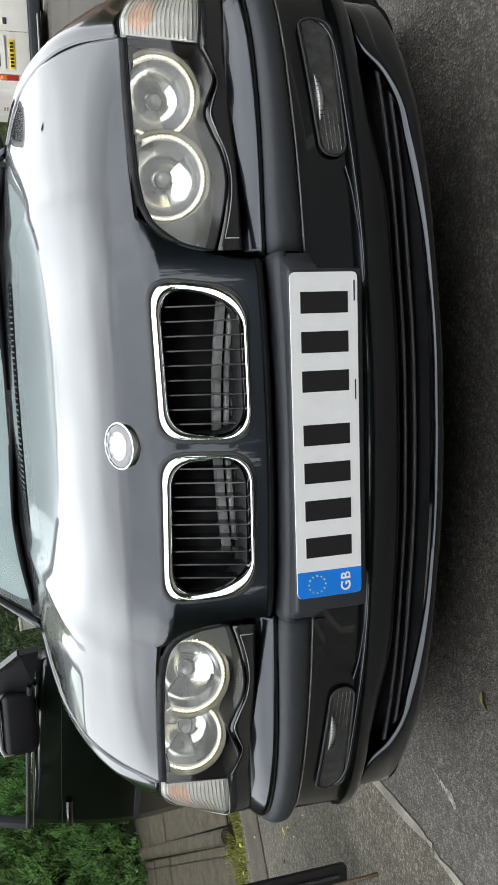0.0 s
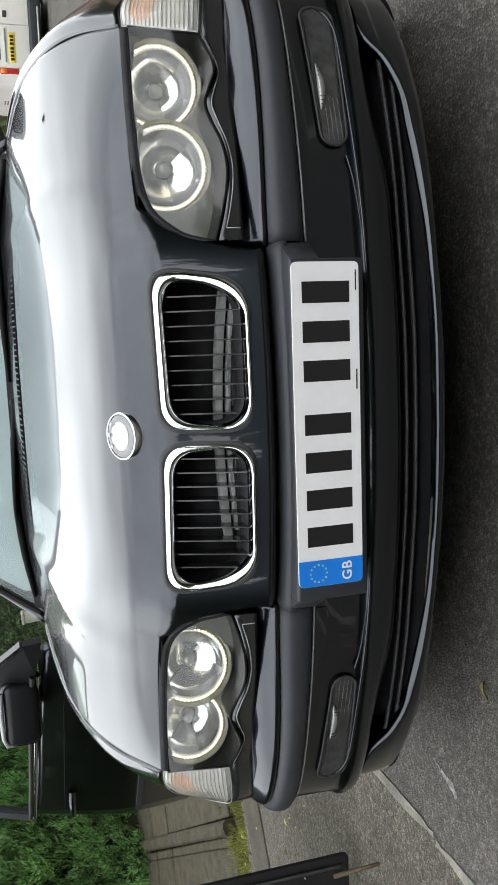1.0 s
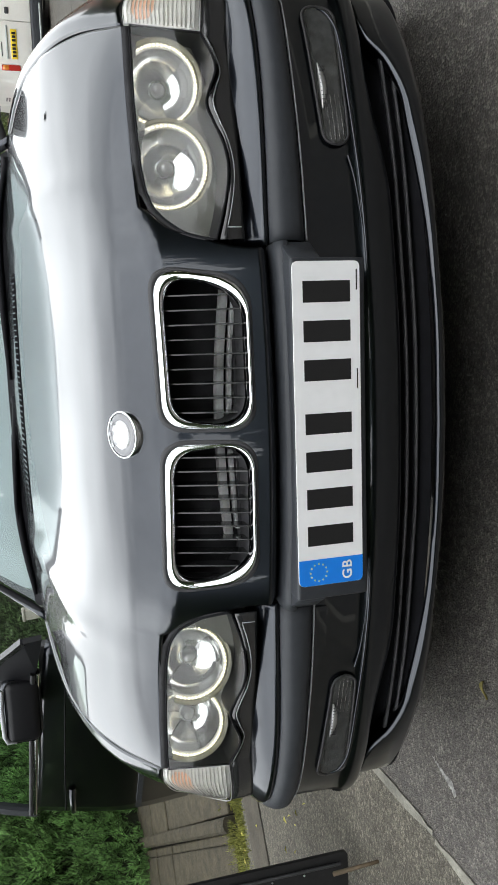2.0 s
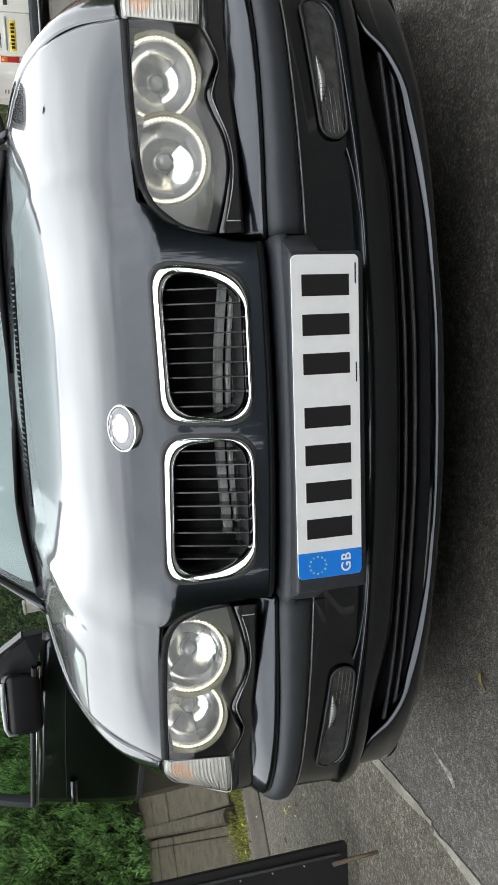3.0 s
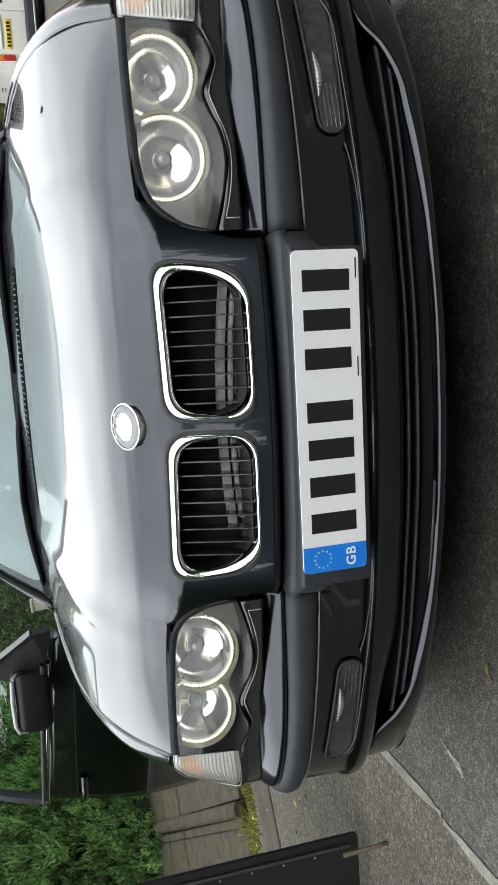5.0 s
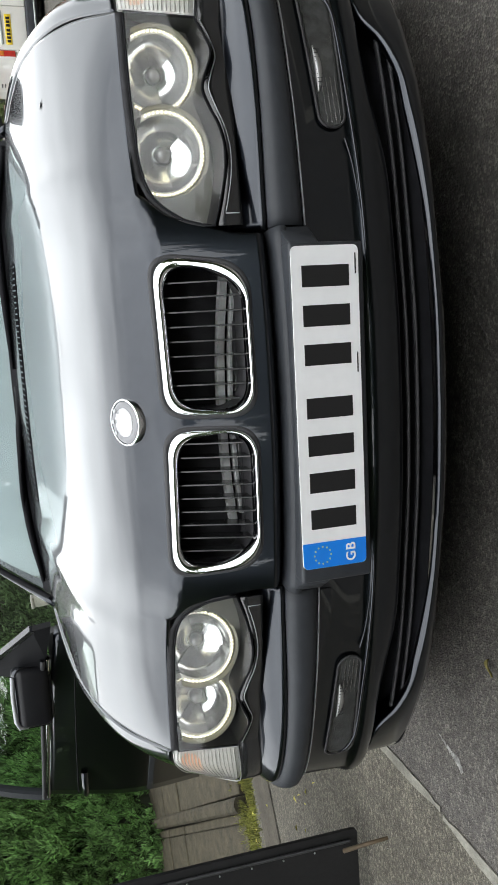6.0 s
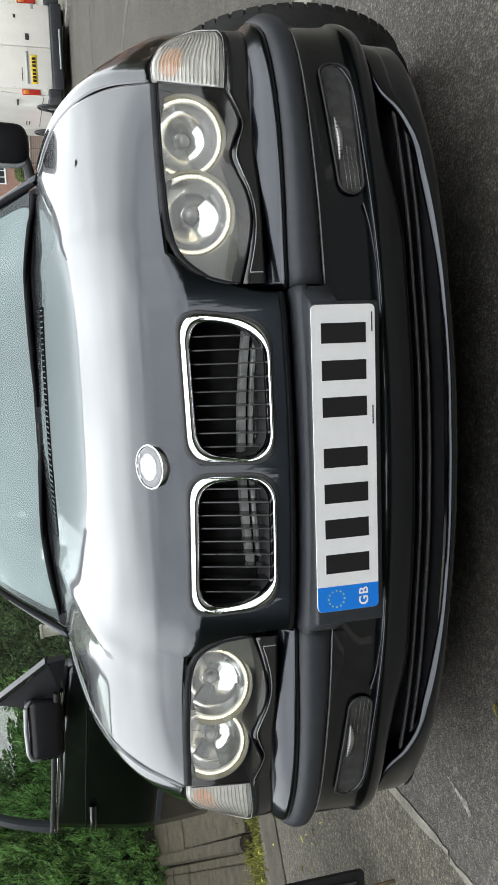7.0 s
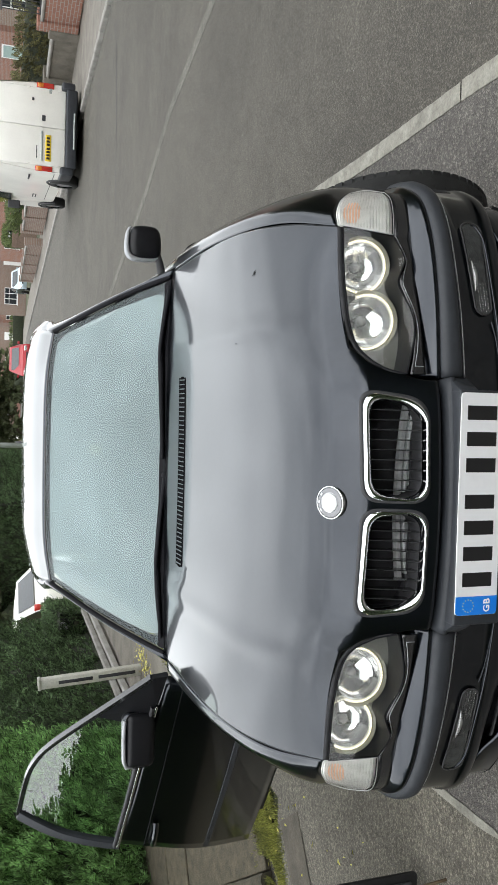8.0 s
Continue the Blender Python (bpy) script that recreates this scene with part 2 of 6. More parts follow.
M_BRICK = brick_mat("red_brick", (0.30, 0.145, 0.105), (0.25, 0.118, 0.086), (0.30, 0.27, 0.24))
M_BRICKB = brick_mat("brown_brick", (0.24, 0.165, 0.130), (0.20, 0.135, 0.106), (0.27, 0.25, 0.22))
M_GWALL = material("garden_wall_grey", (0.17, 0.155, 0.13), 0.9, 0, 0.25, 4, 0.5, 40)
M_ROOF = material("roof_tile", (0.20, 0.150, 0.130), 0.85, 0, 0.25, 6, 0.5, 30)
M_WHITE = material("white_frame", (0.78, 0.78, 0.76), 0.5, 0, 0.04, 10)
M_PANE = material("window_pane", (0.03, 0.035, 0.04), 0.08, 0, 0.1, 3, coat=0.5)
M_GREENDOOR = material("pale_green_door", (0.30, 0.40, 0.38), 0.5, 0, 0.08, 10)
M_FENCE = material("fence_board", (0.16, 0.105, 0.075), 0.85, 0, 0.25, 6, 0.4, 40)
M_STEEL = material("galvanised_steel", (0.42, 0.46, 0.44), 0.5, 0.5, 0.1, 10)
M_FAR = leafy("distant_trees", (0.092, 0.112, 0.052), 0.8, 0, 0.4, 0.6, 1.0, 3.0, island=0.5)


# ---- building helpers ----
CORE = Vector((0, 2.0, 0.45))


def part(name, bm, mat, parent=None, label="", smooth=True, solid=0.0, core=CORE):
    """One mesh object under a thing or a part. Open sheets face away from core."""
    me = bpy.data.meshes.new(name)
    bmesh.ops.recalc_face_normals(bm, faces=bm.faces) if smooth != "keep" else None
    if smooth != "keep" and any(e.is_boundary for e in bm.edges):
        if sum(f.normal.dot(f.calc_center_median() - core) * f.calc_area() for f in bm.faces) < 0:
            bmesh.ops.reverse_faces(bm, faces=bm.faces)
    bm.to_mesh(me)
    bm.free()
    me.materials.append(mat)
    me.shade_smooth() if smooth else me.shade_flat()
    ob = new(name, me)
    ob.parent = parent
    if label:
        tagged(ob, label)
    if solid:
        md = ob.modifiers.new("thickness", "SOLIDIFY")
        md.thickness, md.offset = solid, -1
    return ob


def sharp(ob, degrees=35):
    """Smooth faces, but with crisp edges past an angle."""
    ob.data.set_sharp_from_angle(angle=radians(degrees))
    return ob


def thing(name, m, label, category, group="", kind=""):
    ob = new(name)
    ob.matrix_basis = m
    ob.empty_display_size = 0.1
    return tagged(ob, label, category, group, kind)


def catmull(points, t):
    """A smooth curve through the points, t from 0 to 1."""
    n = len(points) - 1
    f = min(max(t, 0.0), 1.0) * n
    i = min(int(f), n - 1)
    f -= i
    p = [np.asarray(points[min(max(k, 0), n)], float) for k in (i - 1, i, i + 1, i + 2)]
    if i == 0:
        p[0] = 2 * p[1] - p[2]
    if i == n - 1:
        p[3] = 2 * p[2] - p[1]
    return 0.5 * (2 * p[1] + (p[2] - p[0]) * f + (2 * p[0] - 5 * p[1] + 4 * p[2] - p[3]) * f * f + (3 * p[1] - p[0] - 3 * p[2] + p[3]) * f ** 3)


def table(xs, ys):
    """A smooth function through a few values."""
    xs, ys = np.array(xs, float), np.array(ys, float)
    d = np.gradient(ys, xs)

    def f(x):
        x = min(max(x, xs[0]), xs[-1])
        i = min(max(int(np.searchsorted(xs, x)) - 1, 0), len(xs) - 2)
        h = xs[i + 1] - xs[i]
        t = (x - xs[i]) / h
        return float((1 + 2 * t) * (1 - t) ** 2 * ys[i] + t * (1 - t) ** 2 * h * d[i] + t * t * (3 - 2 * t) * ys[i + 1] + t * t * (t - 1) * h * d[i + 1])
    return f


def grid(rows, bm=None, close=False):
    """A sheet through rows of points."""
    bm = bm or bmesh.new()
    vs = [[bm.verts.new(tuple(p)) for p in row] for row in rows]
    for a, b in zip(vs, vs[1:]):
        for i in range(len(a) - (0 if close else 1)):
            j = (i + 1) % len(a)
            try:
                bm.faces.new((a[i], a[j], b[j], b[i]))
            except ValueError:
                pass
    return bm


def net(ctrl, nu, nv, bm=None, mx=1):
    """A smooth sheet through a net of control points."""
    rows = []
    for i in range(nu + 1):
        line = [catmull([c[k] for c in ctrl], i / nu) for k in range(len(ctrl[0]))]
        rows.append([catmull(line, j / nv) * np.array((mx, 1, 1)) for j in range(nv + 1)])
    return grid(rows, bm)


def box(bm, x0, x1, y0, y1, z0, z1, bevel=0.0, seg=2):
    r = bmesh.ops.create_cube(bm, size=1, matrix=Matrix.LocRotScale(((x0 + x1) / 2, (y0 + y1) / 2, (z0 + z1) / 2), None, (x1 - x0, y1 - y0, z1 - z0)))
    if bevel:
        es = list({e for v in r["verts"] for e in v.link_edges})
        bmesh.ops.bevel(bm, geom=es, offset=bevel, segments=seg, affect="EDGES", profile=0.5)
    return bm


def cyl(bm, a, b, r0, r1=None, n=12, caps=True):
    a, b = Vector(a), Vector(b)
    d = b - a
    m = Matrix.Translation((a + b) / 2) @ d.to_track_quat("Z", "Y").to_matrix().to_4x4()
    bmesh.ops.create_cone(bm, cap_ends=caps, segments=n, radius1=r0, radius2=r0 if r1 is None else r1, depth=d.length, matrix=m)
    return bm


def tube(path, r, n=8, bm=None, closed=False):
    """A round bar along a line of points."""
    bm = bm or bmesh.new()
    pts = [Vector(p) for p in path]
    k = len(pts)
    rows = []
    for i, p in enumerate(pts):
        d = (pts[(i + 1) % k] - pts[i - 1]) if closed else (pts[min(i + 1, k - 1)] - pts[max(i - 1, 0)])
        q = d.to_track_quat("Z", "Y")
        rr = r(i / (k - 1)) if callable(r) else r
        rows.append([p + q @ Vector((rr * math.cos(2 * math.pi * j / n), rr * math.sin(2 * math.pi * j / n), 0)) for j in range(n)])
    if closed:
        rows.append(rows[0])
    grid(rows, bm, close=True)
    bmesh.ops.remove_doubles(bm, verts=bm.verts, dist=1e-6)
    return bm


def prism(bm, outline, place, depth):
    """A flat outline of (a, b) pairs, placed by place(a, b, 0) and made as thick as depth by place(a, b, depth)."""
    f = [bm.verts.new(place(a, b, 0)) for a, b in outline]
    g = [bm.verts.new(place(a, b, depth)) for a, b in outline]
    bm.faces.new(f)
    bm.faces.new(g[::-1])
    for i in range(len(f)):
        j = (i + 1) % len(f)
        bm.faces.new((f[i], g[i], g[j], f[j]))
    return bm


def rounded(corners, seg=6):
    """A polygon with rounded corners: (a, b, radius) each."""
    out = []
    n = len(corners)
    for i, (a, b, r) in enumerate(corners):
        p, q, s = Vector(corners[i - 1][:2]), Vector((a, b)), Vector(corners[(i + 1) % n][:2])
        u, v = (p - q).normalized(), (s - q).normalized()
        k = min(r / math.tan(u.angle(v) / 2), (p - q).length * 0.49, (s - q).length * 0.49)
        for j in range(seg + 1):
            t = j / seg
            out.append(tuple((q + u * k) * (1 - t) ** 2 + q * 2 * t * (1 - t) + (q + v * k) * t * t))
    return out


def lump(x, y, z, s=1.0):
    return noise.noise(Vector((x, y, z)) * s)


# ---- ground, road and pavement ----
def gz(y):
    """Height of the street, which falls gently away down the road."""
    return -0.0125 * min(max(y - 6.0, 0.0), 110.0)


def sheet(name, x0, x1, y0, y1, z, mat, label, depth=0.05, n=1):
    bm = bmesh.new()
    ys = [y0] + [y for y in (6.0, 14.0, 40.0, 80.0, 116.0) if y0 < y < y1] + [y1]
    grid([[(x0, y, z + gz(y) - depth), (x0, y, z + gz(y)), (x1, y, z + gz(y)), (x1, y, z + gz(y) - depth)] for y in ys], bm, close=True)
    bmesh.ops.holes_fill(bm, edges=[e for e in bm.edges if e.is_boundary])
    return tagged(part(name, bm, mat, smooth=False), label, name, kind="structure")


sheet("ground", -400, 400, -400, 500, -0.03, M_EARTH, "rough earth and grass ground reaching the horizon", 0.2)
sheet("road", -1.94, 6.5, -60, 160, 0.0, M_ROAD, "worn grey-brown asphalt road with light stone chips", 0.06)
sheet("parking_bay", -1.122, 1.315, -5.0, 6.6, 0.004, M_BAY, "darker asphalt inside the marked parking bay", 0.02)
sheet("bay_margin", -1.94, -1.122, -5.0, 6.6, 0.003, M_DRIVE, "paler worn asphalt between the bay and the pavement", 0.02)


def strip(name, pts, width, z, mat, label, seed, thin=None):
    """A painted line on the road with uneven, chipped edges."""
    rnd = random.Random(seed)
    rows = []
    for a, b in zip(pts, pts[1:]):
        a, b = Vector(a), Vector(b)
        k = max(2, int((b - a).length / 0.03))
        side = Vector((-(b - a).y, (b - a).x)).normalized()
        for i in range(k + 1):
            p = a.lerp(b, i / k)
            l, r = (width / 2 + rnd.uniform(-0.0018, 0.0012) for _ in range(2))
            if thin is not None:  # worn away to a point where the paint is broken
                l *= min(1, 0.12 + abs(p.y - thin) / 0.13)
                r *= min(1, 0.3 + abs(p.y - thin) / 0.05)
            h = z + gz(p.y)
            rows.append([(*(p + side * l), h - 0.003), (*(p + side * l * 0.97), h), (*(p - side * r * 0.97), h), (*(p - side * r), h - 0.003)])
    return tagged(part(name, grid(rows), mat, smooth=False), label, "road marking", kind="structure")


strip("bay_line_left", [(-1.115, -4.5), (-1.126, 0.428)], 0.034, 0.008, M_LINE, "worn white painted line beside the parking bay", 1, 0.405)
strip("bay_line_left_far", [(-1.113, 0.440), (-1.133, 1.1), (-1.13, 6.5)], 0.034, 0.008, M_LINE, "chipped continuation of the white bay line", 2, 0.46)
strip("bay_line_right", [(1.355, -4.5), (1.335, 0.842)], 0.075, 0.008, M_LINE, "worn white painted line between bay and road", 3)
strip("bay_line_right_far", [(1.334, 0.85), (1.315, 1.5), (1.30, 6.5)], 0.072, 0.008, M_LINE, "worn white painted line between bay and road", 4)
strip("centre_line", [(3.6, 3.0), (3.06, 5.94), (2.66, 7.1), (1.9, 10.5)], 0.12, 0.004, M_FAINT, "faded scuffed white line across the road", 5)
strip("tar_seam", [(5.95, 10.36), (5.2, 10.16), (4.44, 10.03), (3.6, 9.98), (2.9, 9.86)], 0.045, 0.003, material("tar_seam", (0.050, 0.048, 0.044), 0.8, 0, 0.3, 6), "dark cracked tar seam across the road", 6)

strip("gutter_band", [(-1.96, 2.27), (-2.30, 2.02), (-3.6, 1.07)], 0.30, 0.007, material("smooth_old_tarmac", (0.066, 0.057, 0.043), 0.85, 0, 0.3, 7, 0.4, 110), "smooth brownish tarmac band along the slabs", 7)

# pavement beside the bay: flush edging, a weedy joint, slabs rising away from the road
sheet("driveway", -9.0, -1.94, -12, 2.45, 0.0, M_DRIVE, "worn asphalt drive beside the bay", 0.04)


def slab_mesh(w, d):
    bm = bmesh.new()
    box(bm, -w / 2, w / 2, -d / 2, d / 2, -0.04, 0, 0.006, 1)
    me = bpy.data.meshes.new("slab")
    bm.to_mesh(me)
    bm.free()
    me.materials.append(M_SLAB)
    return me


RAMP = Matrix.Translation((-2.38, 2.40, 0.0)) @ Matrix.Rotation(radians(36), 4, "Z") @ Matrix.Rotation(radians(5.7), 4, "X")
bm = bmesh.new()
box(bm, -3.2, 1.35, -0.02, 3.5, -0.35, -0.030)
bmesh.ops.transform(bm, matrix=RAMP, verts=bm.verts)
tagged(part("pavement", bm, material("bedding_soil", (0.016, 0.014, 0.010), 0.95, 0, 0.4, 8, 0.6, 40), smooth=False), "dark bedding soil under the pavement slabs", "pavement", kind="structure")


# garden edging: a round-topped concrete strip across the slabs
def edging(name, a, b, h, label):
    bm = bmesh.new()
    a, b = RAMP @ Vector((*a, 0)), RAMP @ Vector((*b, 0))
    d = (b - a).normalized()
    s = Vector((-d.y, d.x, 0))
    prof = [(-0.042, -0.03), (-0.040, h - 0.018), (-0.026, h - 0.003), (0.0, h), (0.026, h - 0.003), (0.040, h - 0.018), (0.042, -0.03)]
    wob = random.Random(3)
    grid([[a.lerp(b, i / 40) + s * (u * k + wob.uniform(-0.002, 0.002)) + Vector((0, 0, v * k + wob.uniform(-0.002, 0.002))) for u, v in prof] for i in range(41) for k in (1 + 0.10 * lump(i * 0.4, 0, 0),)], bm, close=True)
    bmesh.ops.holes_fill(bm, edges=[e for e in bm.edges if e.is_boundary])
    return tagged(part(name, bm, M_SLAB, smooth=False), label, "kerb", kind="structure")



edging("edging_kerb", (0.012, 0.16), (0.034, 2.95), 0.042, "mossy round-topped concrete edging across the slabs")

sheet("pavement_far", -3.5, -2.06, 4.6, 14, -0.004, material("old_paving", (0.12, 0.108, 0.088), 0.85, 0, 0.3, 3, 0.5, 70), "old buff concrete paving beside the hedge", 0.04)
for k in range(2):
    bm = bmesh.new()
    box(bm, -3.42 + 0.26 * k, -3.36 + 0.26 * k, 7.2, 12.5, -0.01, 0.07, 0.01, 1)
    tagged(part("edging_board", bm, M_KERB, smooth=False), "pale concrete edging along the hedge foot", "kerb", kind="structure")
# kerb and pavement on the far side of the road
bm = bmesh.new()
for i in range(110):
    y = -10 + i * 0.915
    box(bm, 6.52, 6.63, y, y + 0.910, gz(y) - 0.06, gz(y) + 0.075, 0.015, 1)
tagged(part("kerb_right", bm, M_KERB, smooth=False), "pale concrete kerb stones along the road", "kerb", kind="structure")
sheet("pavement_right", 6.63, 9.0, -10, 90, 0.07, material("tarmac_pavement", (0.165, 0.150, 0.128), 0.9, 0, 0.2, 3, 0.4, 80), "worn brown-grey tarmac pavement", 0.12)

# ---- the car ----
CAR_X = -0.010
car = thing("car", pose(CAR_X, 0, 0, 0, -0.25, 0), "dark graphite saloon car with one door open, parked in a bay", "car")

# bonnet: nose between the lamps and long top panel, in one sheet


def nose_y(x, z):
    x = abs(x)
    return 0.038 + 0.40 * (z - 0.556) + 0.30 * x * x + 3.0 * max(0, x - 0.25) ** 2 + 2.0 * max(0, 0.534 - z)


front_y = table([0, 0.2, 0.3, 0.383, 0.48, 0.565, 0.69], [0.098, 0.11, 0.1375, 0.19, 0.238, 0.262, 0.277])
centre_z = table([0.098, 0.145, 0.2, 0.3, 0.5, 0.8, 1.05, 1.15, 1.225], [0.705, 0.747, 0.775, 0.806, 0.8435, 0.8875, 0.9195, 0.9315, 0.9405])
edge_z = table([0.277, 0.35, 0.45, 0.58, 0.74, 1.0, 1.26, 1.345], [0.704, 0.732, 0.768, 0.812, 0.847, 0.875, 0.8935, 0.9005])
half_w = table([0.277, 0.45, 0.6, 1.0, 1.345], [0.690, 0.726, 0.740, 0.744, 0.734])
XS = [i / 130 * 0.69 for i in range(-130, 131)]


def bonnet_point(x0, t):
    """x0: place along the front edge; t: 0 at the front edge, 1 at the windscreen."""
    s = abs(x0) / 0.69
    yc, ye = 0.098 + (1.225 - 0.098) * t, 0.277 + (1.345 - 0.277) * t
    g0 = (front_y(abs(x0)) - 0.098) / 0.179
    g1 = s * s
    k = min(t * 2.5, 1)
    y = yc + (ye - yc) * (g0 * (1 - k) + g1 * k)
    e = 2.4
    z = centre_z(yc) + (edge_z(ye) - centre_z(yc)) * s ** e
    z += 0.006 * math.exp(-((s - 0.60) / 0.05) ** 2) * min(t * 3, 1) * (1 - 0.5 * t)
    return (x0 / 0.69 * half_w(ye), y, z)


TS = [(i / 44) ** 1.35 for i in range(45)]
bm = bmesh.new()
grid([[bonnet_point(x, t) for x in XS] for t in TS], bm)


def kidney(grow=0.0):
    """Outline of the right-hand kidney in (x, z)."""
    c = [(0.015 - grow, 0.566 - grow, 0.046), (0.015 - grow, 0.697 + grow, 0.045), (0.269 + grow, 0.700 + grow, 0.042), (0.246 + grow, 0.564 - grow, 0.064)]
    return rounded(c, 10)


def inside(x, z, poly):
    c = False
    for i in range(len(poly)):
        (x1, z1), (x2, z2) = poly[i - 1], poly[i]
        if (z1 > z) != (z2 > z) and x < (x2 - x1) * (z - z1) / (z2 - z1) + x1:
            c = not c
    return c


hole = kidney(0.003)
nose_half = table([0.518, 0.575, 0.60, 0.64, 0.675, 0.694, 0.705], [0.298, 0.304, 0.312, 0.326, 0.346, 0.370, 0.3795])
NX = [x for x in XS if abs(x) <= 0.381]
zs = [0.518, 0.521, 0.526, 0.532] + [0.538 + (0.705 - 0.538) * i / 62 for i in range(63)]
nose = [[(x / 0.3795 * nose_half(z), nose_y(x / 0.3795 * nose_half(z), z), z) for x in NX] for z in zs]
nose[-1] = [bonnet_point(x, 0) for x in NX]
vs = [[bm.verts.new(p) for p in row] for row in nose]
for a, b in zip(vs, vs[1:]):
    for i in range(len(a) - 1):
        c = sum((v.co for v in (a[i], a[i + 1], b[i + 1], b[i])), Vector()) / 4
        if not inside(abs(c.x), c.z, hole):
            bm.faces.new((a[i], a[i + 1], b[i + 1], b[i]))
bmesh.ops.remove_doubles(bm, verts=bm.verts, dist=0.0003)
bmesh.ops.delete(bm, geom=[v for v in bm.verts if not v.link_faces], context="VERTS")
round_off = [v for v in bm.verts if 0.688 < v.co.z < 0.748 and abs(v.co.x) < 0.376 and not v.is_boundary]
for _ in range(45):
    bmesh.ops.smooth_vert(bm, verts=round_off, factor=0.5, use_axis_x=False, use_axis_y=True, use_axis_z=True)
bonnet = part("bonnet", bm, M_PAINT, car, "graphite metallic bonnet with sky-bright gloss", solid=0.006)


def bonnet_at(x, y):
    """Height of the bonnet at a place in plan."""
    lo, hi = 0.0, 1.0
    for _ in range(24):
        t = (lo + hi) / 2
        ye = 0.277 + 1.068 * t
        p = bonnet_point(x / half_w(ye) * 0.69, t)
        lo, hi = (t, hi) if p[1] < y else (lo, t)
    return p[2]


# two small dark star-shaped specks on the bonnet
for x, y, r, arms in ((0.610, 0.575, 0.0085, 7), (0.412, 0.640, 0.0030, 5)):
    speck = random.Random(int(x * 1000))
    rim_ = [(x + r * k * math.cos(a), y + r * k * math.sin(a)) for q in range(arms * 2) for a, k in ((math.pi * q / arms, speck.uniform(0.8, 1.5) if q % 2 else speck.uniform(0.25, 0.45)),)]
    bm = bmesh.new()
    vs = [bm.verts.new((a, b, bonnet_at(a, b) + 0.0006)) for a, b in rim_]
    tip = bm.verts.new((x, y, bonnet_at(x, y) + 0.0022))
    for a, b in zip(vs, vs[1:] + vs[:1]):
        bm.faces.new((a, b, tip))
    part("bonnet_speck", bm, M_WIPER, bonnet, "small dark speck")
# air slot near the windscreen
bm = bmesh.new()
slot = lambda u, v: (u, 1.052 + 0.028 * (u / 0.33) ** 2 + v, bonnet_at(u, 1.052 + 0.028 * (u / 0.33) ** 2 + v))
rows = []
for i in range(61):
    u = -0.33 + 0.66 * i / 60
    w = 0.030 * math.sqrt(max(0.02, 1 - max(0, (abs(u) - 0.313) / 0.018) ** 2))
    rows.append([Vector(slot(u, v)) + Vector((0, 0, 0.0010)) for v in (-w, -w / 2, 0, w / 2, w)])
part("vent_slot", grid(rows), M_SLOT, bonnet, "black slotted air intake", solid=0.002)
bm = bmesh.new()
for i in range(42):
    u = -0.318 + 0.636 * i / 41
    a, b = Vector(slot(u, -0.0265)), Vector(slot(u, 0.0265))
    row = [[bm.verts.new(p + Vector((dx, 0, dz))) for dx, dz in ((-0.0021, -0.001), (-0.0018, 0.0021), (0.0018, 0.0021), (0.0021, -0.001))] for p in (a, (a + b) / 2, b)]
    for p, q in zip(row, row[1:]):
        for c in range(3):
            bm.faces.new((p[c], p[c + 1], q[c + 1], q[c]))
part("vent_bars", bm, M_PAINT, bonnet, smooth=False)
rim = [Vector(slot(u, 0.0305)) + Vector((0, 0, 0.0006)) for u in np.linspace(-0.325, 0.325, 40)] + [Vector(slot(u, -0.0305)) + Vector((0, 0, 0.0006)) for u in np.linspace(0.325, -0.325, 40)]
part("vent_rim", tube(rim, 0.0014, 6, closed=True), M_SLOT, bonnet)

# round badge: grey ring, chrome rim and a plain white centre
bc = Vector((0, 0.158, 0))
bc.z = bonnet_at(0, bc.y)
slope = math.atan2(bonnet_at(0, 0.196) - bonnet_at(0, 0.136), 0.06)
BM = Matrix.Translation(bc) @ Matrix.Rotation(slope, 4, "X")


def disc(r0, r1, h0, h1, n=40):
    bm = bmesh.new()
    prof = [(r0, h0), ((r0 + r1) / 2, max(h0, h1) + 0.0005), (r1, h1), (r1, -0.008)]
    grid([[BM @ Vector((r * math.cos(2 * math.pi * j / n), r * math.sin(2 * math.pi * j / n), h)) for j in range(n)] for r, h in prof], bm, close=True)
    if r0 < 0.004:
        bmesh.ops.holes_fill(bm, edges=[e for e in bm.edges if e.is_boundary])
    return bm


badge = part("badge", disc(0.0245, 0.0375, 0.006, 0.005), M_BADGEG, bonnet, "round grey badge with a bright plain centre")
part("badge_rim", disc(0.0375, 0.041, 0.0055, 0.003), M_CHROME, badge)
part("badge_centre", disc(0.0005, 0.0245, 0.008, 0.0065), M_BADGEW, badge)
for k in range(3):
    bm = bmesh.new()
    a0 = radians(90 + (k - 1) * 38)
    c = BM @ Vector((0.031 * math.cos(a0), 0.031 * math.sin(a0), 0.0068))
    bmesh.ops.create_cube(bm, size=1, matrix=Matrix.Translation(c) @ Matrix.Rotation(slope, 4, "X") @ Matrix.Rotation(a0 - math.pi / 2, 4, "Z") @ Matrix.Diagonal((0.007, 0.005, 0.001, 1)))
    part("badge_mark", bm, M_ALLOY, badge, smooth=False)

